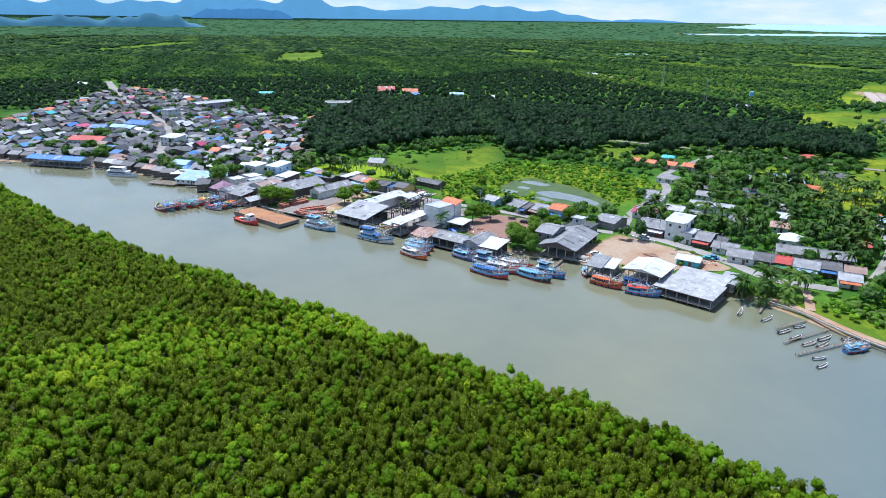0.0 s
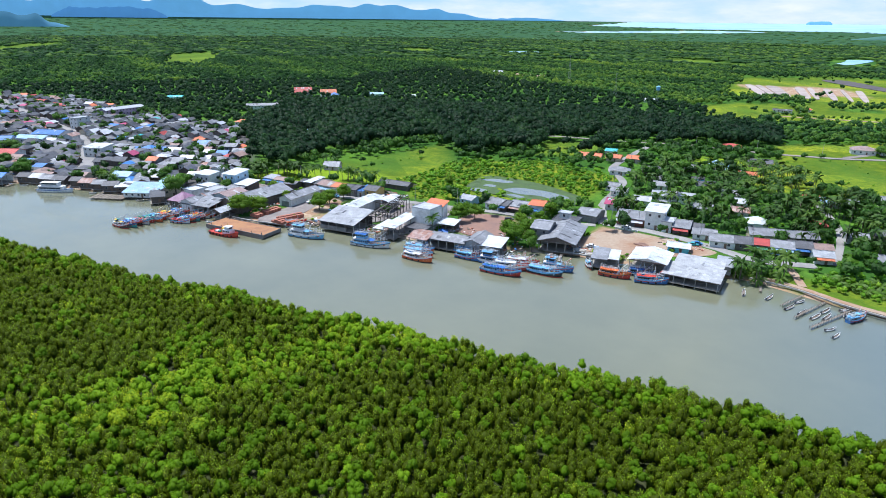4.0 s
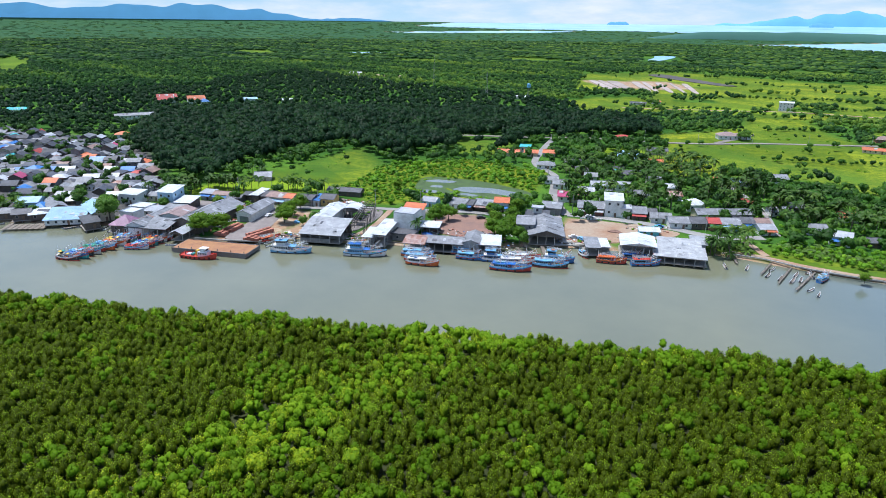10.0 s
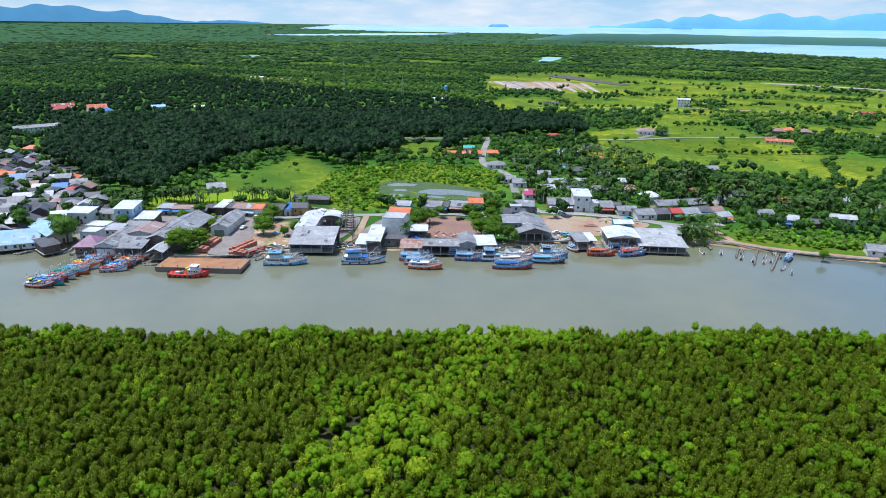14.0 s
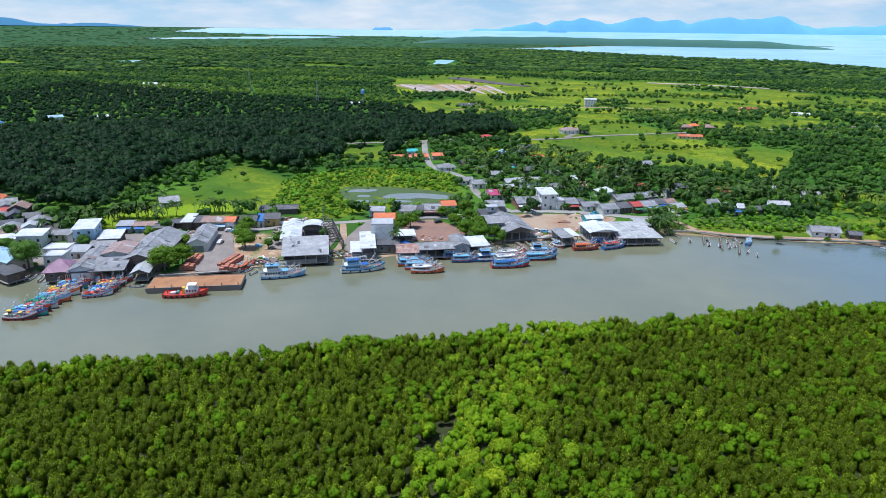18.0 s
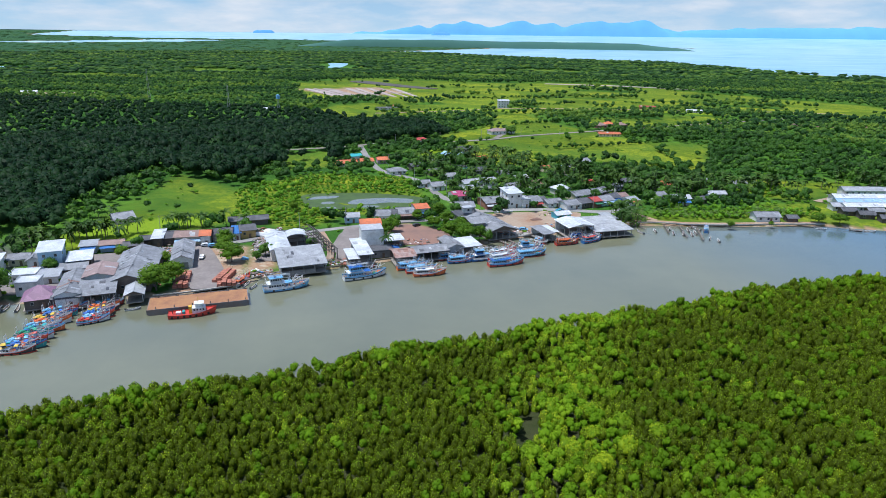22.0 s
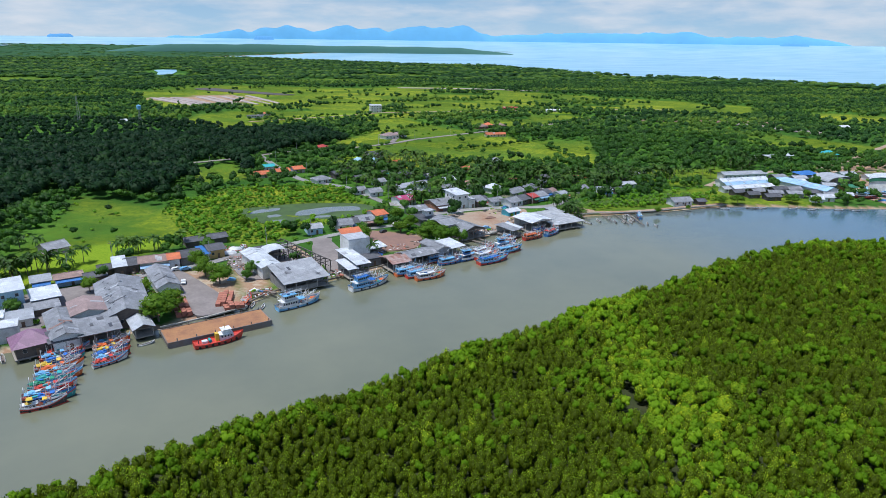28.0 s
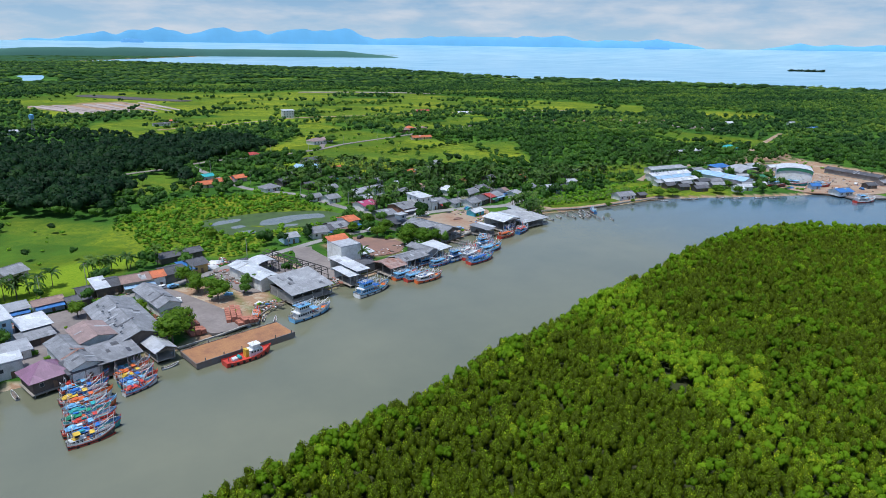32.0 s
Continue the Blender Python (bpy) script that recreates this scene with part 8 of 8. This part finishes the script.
for k in range(9):
    q = part("roof_vent", cbox(0, 0, 0, 0.7, 0.9, 0.08), C_dark, ware, key="roof_vent")
    q.matrix_basis = pose(-3.4 if k % 2 else -4.6, -14 + k * 3.4, 5.2 + 2.6 * (1 - (3.4 if k % 2 else 4.6) / 7.25) + 0.2, 0, -19.7, 0)

# ---- stakes and plank jetties ----
def jetty(x, y, ang, L, width=1.0, label="rickety plank jetty on thin stakes", z=0.75, piles=0):
    ob = thing("jetty", label, "jetty", x, y, 0, ang, "plank jetties")
    k = max(3, int(L / 1.6))
    for i in range(k + 1):
        for s in (-1, 1):
            q = part("stake", rod((0, 0, -1.2), (0.06, 0.05, 1.35), 0.07, 0.05, 5), P_timber, ob, key="stake")
            q.matrix_basis = pose(i * L / k, s * width / 2, 0, s * 3, (i * 7 % 5) - 2, i * 40)
    n_ = int(L / 0.9)
    for i in range(n_):
        q = part("plank", cbox(0.43, 0, z, 0.8, width, 0.06), P_timber, ob, key=("plank", width, z))
        q.location = (i * L / n_, 0.05 * ((i * 7) % 3 - 1), 0.015 * (i % 3))


for x, y, a, L, w in ((-52, 212, -108, 14, 0.6), (-45, 210, -108, 20, 0.6), (-37, 208, -112, 24, 0.7), (-33, 207, -112, 10, 0.6), (-141, 199, -70, 12, 1.6), (-137, 200, -72, 9, 1.2), (-150, 193, -65, 8, 1.2), (-66, 216, -80, 9, 0.8), (14, 205, -35, 14, 1.2), (30, 199, -42, 18, 1.2), (62, 184, -40, 10, 1.2), (88, 168, -45, 12, 1.2), (-116, 196.5, 0, 16, 2.0), (-340, 150, -120, 10, 1.2), (-361, 143, -60, 8, 1.4), (-373, 139, -60, 8, 1.4), (-412, 127, -60, 7, 1.4), (-431, 120, -60, 7, 1.4)):
    jetty(x, y, a, L, w)
ob = thing("landing_platform", "broad low plank platform on piles at the fish plant", "platform", -362, 136.5, 0, 28)
for i in range(8):
    part("plank_panel", box(-9 + i * 2.3, -7 + i * 2.3 - 0.2, -4, 4, 0.8 + 0.02 * (i % 2), 0.95 + 0.02 * (i % 2)), P_timber, ob)
    for s in (-1, 0, 1):
        q = part("pile", rod((0, 0, -1.5), (0, 0, 0.8), 0.12, 0.12, 6), P_timber, ob, key="platform_pile")
        q.location = (-8 + i * 2.3, s * 3.6, 0)
ob = thing("quay", "grey concrete boatyard quay", "quay", 140, 128, 0, -27)
part("quay_slab", box(-10, 16, -3, 6, 0.6, 1.5), P_concrete, ob)
for k in range(7):
    q = part("quay_pile", rod((0, 0, -2), (0, 0, 0.6), 0.3, 0.3, 8), P_post, ob, key="quay_pile")
    q.location = (-9 + k * 4, -2.4, 0)

# timber frame of an unfinished shed
ob = thing("timber_frame", "grey timber skeleton of an unfinished long shed", "shed", -223.2, 195.5, 1.2, 17)
for i in range(10):
    yy = -17 + i * 3.8
    for s in (-1, 1):
        q = part("post", cbox(0, 0, 2.6, 0.25, 0.25, 5.2), P_dark, ob, key="frame_post")
        q.location = (s * 3, yy, 0)
    part("tie_beam", cbox(0, yy, 5.1, 6.4, 0.22, 0.28), P_dark, ob)
    part("rafter", joined(rod((-3.3, yy, 5.2), (0, yy, 7.0), 0.12, 0.12, 4), rod((3.3, yy, 5.2), (0, yy, 7.0), 0.12, 0.12, 4)), P_dark, ob)
for xx, zz in ((-3.1, 5.35), (-1.6, 6.2), (0, 7.1), (1.6, 6.2), (3.1, 5.35), (-3, 2.6), (3, 2.6)):
    part("purlin", cbox(xx, 0, zz, 0.18, 36, 0.18), P_dark, ob)

# stacks of new bricks on pallets in the yard
B_brick = surface("new_red_brick", (0.44, 0.17, 0.11), (0.34, 0.13, 0.09), 0.5, 6, 0.9, vary=0.25)
for x, y, a, nx, ny in ((-273.6, 167, 4, 3, 5), (-273, 158.5, 4, 3, 2), (-258.5, 166, -14, 3, 6), (-256.5, 158, 4, 4, 2)):
    ob = thing("brick_stack", "rows of red brick pallets stacked in the yard", "bricks", x, y, 1.48, a, "brick stacks")
    for i in range(nx):
        for j in range(ny):
            hh = 1.1 + 0.35 * ((i * 5 + j * 3) % 3)
            for k in range(int(hh / 0.36)):
                q = part("brick_course", cbox(0, 0, 0.18, 1.55, 1.75, 0.34), B_brick, ob, key="course")
                q.matrix_basis = pose((i - nx / 2 + 0.5) * 1.75 + 0.04 * ((k * 3 + i) % 3 - 1), (j - ny / 2 + 0.5) * 1.95, k * 0.36, 0, 0, ((i * 13 + j * 7 + k * 5) % 5) - 2)


# ---- poles, masts, cars ----
P_pole = surface("concrete_pole", (0.45, 0.44, 0.42), rough=0.8, bump=0)


def pole(x, y, ang, h=9.0):
    ob = thing("utility_pole", "concrete power pole with a crossarm", "pole", x, y, 1.2, ang, "power poles")
    part("pole", rod((0, 0, -0.3), (0, 0, h), 0.16, 0.09, 6), P_pole, ob)
    part("crossarm", cbox(0, 0, h - 0.5, 2.0, 0.12, 0.14), P_timber, ob)


for x, y, a in ((-150, 286, 10), (-137.5, 253, 80), (-125, 253.5, 90), (-113.5, 252.5, 85), (-97, 250.5, 80), (-76, 246, 70), (-164, 322, 30), (-175, 378, 0), (-185, 432, 0), (-184, 462, 60), (-160, 471, 70), (-120, 481, 80), (-80, 494, 70), (-40, 504, 80), (0, 510, 80), (45, 522, 70), (-230, 457, 70), (-270, 447, 70), (-310, 435, 70), (-210, 232, 70), (-232, 226, 70), (-258, 214, 60), (-295, 228, 0), (-311, 221, 0)):
    pole(x, y, a)


def mast(x, y, h, label, tank=None):
    ob = thing("mast", label, "mast", x, y, 1.2, 20)
    w = 1.6
    legs = [(s, t) for s in (-1, 1) for t in (-1, 1)]
    for s, t in legs:
        part("leg", rod((s * w, t * w, 0), (s * 0.35, t * 0.35, h), 0.12, 0.08, 4), P_pole, ob)
    n_ = int(h / 4)
    for k in range(n_):
        a, b_ = w + (0.35 - w) * k / n_, w + (0.35 - w) * (k + 1) / n_
        z0, z1 = h * k / n_, h * (k + 1) / n_
        part("brace", joined(rod((-a, -a, z0), (b_, -b_, z1), 0.06, 0.06, 3), rod((a, -a, z0), (b_, b_, z1), 0.06, 0.06, 3), rod((a, a, z0), (-b_, b_, z1), 0.06, 0.06, 3), rod((-a, a, z0), (-b_, -b_, z1), 0.06, 0.06, 3)), P_pole, ob)
    if tank:
        part("tank", joined(rod((0, 0, h), (0, 0, h + 4), 2.2, 2.2, 12), rod((0, 0, h + 4), (0, 0, h + 5), 2.3, 0.2, 12)), tank, ob, "blue water tank")


mast(-447, 860, 42, "tall lattice radio mast in the woods")
mast(-271, 716, 16, "water tower with a blue tank", C_sky)
mast(-330, 740, 30, "lattice radio mast in the woods")

C_tyres = C_tyre


def car(x, y, ang, mat, label, truck=False):
    ob = thing("car" if not truck else "pickup", label, "car", x, y, 1.5, ang, "parked vehicles")
    prof = [(-2.1, 0.35), (2.1, 0.35), (2.15, 0.8), (1.2, 0.95), (0.6, 1.45), (-0.9 if truck else -1.6, 1.45), (-1.0 if truck else -2.0, 0.95), (-2.15, 0.9)]
    part("body", extruded(prof, -0.82, 0.82), mat, ob)
    part("windscreen", extruded([(0.68, 1.42), (1.16, 1.0), (1.2, 1.02), (0.72, 1.45)], -0.7, 0.7), P_glass, ob)
    for s in (-1, 1):
        part("side_window", cbox(-0.3, s * 0.825, 1.2, 1.5, 0.03, 0.36), P_glass, ob)
        for t in (-1.35, 1.35):
            q = part("wheel", rod((0, -0.1, 0), (0, 0.1, 0), 0.34, 0.34, 12), C_tyres, ob, key="wheel")
            q.location = (t, s * 0.76, 0.34)


for x, y, a, mt, lb, tr in ((-270.5, 190, 84, C_white, "white pickup parked in the brick yard", True), (-271.6, 206.5, 10, C_white, "white car parked by the shophouses", False), (-268.5, 205.5, 10, C_sky, "silver-blue car by the shophouses", False), (-176, 225, 30, C_dark, "dark car at the gravel yard", False), (-165, 235, 20, C_white, "white car on the back lane", False), (-128, 246.5, 6, C_white, "white car on the riverside road", False), (-97, 240.5, 10, C_teal, "teal truck by the cyan house", True), (-96, 243, 10, C_blue, "blue pickup by the cyan house", True), (-130, 212.5, 20, C_white, "white pickup on the sandy lot", True), (-126, 210.5, -30, C_sky, "grey car on the sandy lot", False), (-107, 254.5, 8, C_red, "red car before a shop", False), (150, 150, 20, C_white, "white pickup in the boatyard", True), (165, 140, 50, C_blue, "blue pickup in the boatyard", True), (180, 150, 10, C_white, "white car in the boatyard", False)):
    car(x, y, a, mt, lb, tr)
ob = thing("road_barrier", "row of white concrete road barriers", "barrier", -127, 244, 1.4, 4)
for k in range(7):
    q = part("barrier_block", extruded([(-0.6, 0), (0.6, 0), (0.55, 0.8), (-0.55, 0.8)], -0.2, 0.2), C_white, ob, key="barrier")
    q.location = (k * 1.5 - 4.5, 0, 0)
# blue tarpaulins and heaps in the yards
for x, y, sx, sy, mt, lb in ((-191, 193.5, 2.6, 1.6, P_blue, "crumpled blue tarpaulin over stores"), (-253, 187, 1.6, 1.2, C_sky, "light blue plastic heap"), (-247.5, 171, 1.8, 1.2, C_white, "heap of white plastic drums"), (-262, 223.5, 3, 1.6, C_white, "pile of white rubble"), (-250, 221, 4, 2.4, C_white, "pile of white rubble"), (-246, 226, 3, 3, C_white, "pile of white rubble"), (-114, 228, 3.5, 1.5, P_redearth, "mound of red earth"), (-106, 240, 4, 1.5, P_sandy, "mound of rubble and earth"), (-243, 199, 2, 4, B_brick, "pile of broken brick"), (-132, 206, 3, 1.5, P_post, "rubble at the water's edge"), (-126, 204, 3, 1.2, P_post, "rubble at the water's edge"), (160, 148, 6, 2, P_timber, "heap of boat timber"), (142, 178, 4, 2, P_timber, "heap of boat timber"), (152, 172, 3, 2, B_brick, "rusty scrap heap in the yard"), (128, 170, 3, 2, C_blue, "crumpled blue tarpaulin over a hauled-out boat")):
    v, f = mound(int(abs(x)) % 50, sx, sy, 1.0)
    ob = new("mound", mesh_of("mound", v, f, mt))
    ob.location = (x, y, 1.4)
    tagged(ob, lb, "heap")


# ---- litter and rubble in the yards ----
def litter(label, mat, seed, areas, low, high):
    """Many small boards, blocks and sheets strewn over yards."""
    q = np.random.default_rng(seed)
    v0 = np.array([(sx, sy, sz) for sz in (0, 1) for sx, sy in ((-1, -1), (1, -1), (1, 1), (-1, 1))], float)
    f0 = np.array([(3, 2, 1, 0), (4, 5, 6, 7), (0, 1, 5, 4), (1, 2, 6, 5), (2, 3, 7, 6), (3, 0, 4, 7)])
    V, Fc = [], []
    for x0, x1, y0, y1, count in areas:
        for k in range(count):
            s = q.uniform(low, high)
            a = q.uniform(0, 3.14)
            w = v0 * (s * q.uniform(0.5, 1.6), s * q.uniform(0.3, 0.9), s * q.uniform(0.3, 0.9))
            w = np.stack([w[:, 0] * math.cos(a) - w[:, 1] * math.sin(a) + q.uniform(x0, x1), w[:, 0] * math.sin(a) + w[:, 1] * math.cos(a) + q.uniform(y0, y1), w[:, 2] + 1.38], -1)
            Fc.append(f0 + 8 * len(V))
            V.append(w)
    tagged(new("litter", mesh_of("litter", np.concatenate(V), np.concatenate(Fc), mat)), label, "litter", kind="stuff")


YARDS = [(-250, -241, 165, 172, 22), (-252, -244, 196, 216, 26), (-257, -240, 222, 232, 40), (-222, -212, 174, 182, 24), (-196, -174, 196, 204, 26), (-138, -118, 204, 211, 34), (-112, -100, 214, 222, 18), (128, 200, 132, 200, 90), (-300, -284, 199, 212, 26), (-334, -318, 176, 200, 26), (-110, -92, 236, 244, 24), (-170, -150, 188, 206, 20), (-284, -280, 160, 200, 24)]
litter("weathered boards and scrap strewn over the yards", P_timber, 501, YARDS, 0.25, 0.8)
litter("white and grey rubble and sacks strewn over the yards", C_white, 502, YARDS, 0.15, 0.5)
litter("broken brick and rusty scrap strewn over the yards", B_brick, 503, YARDS, 0.2, 0.6)
litter("blue drums and plastic strewn over the yards", C_blue, 504, [(a, b, c, d, max(3, k // 5)) for a, b, c, d, k in YARDS], 0.2, 0.5)
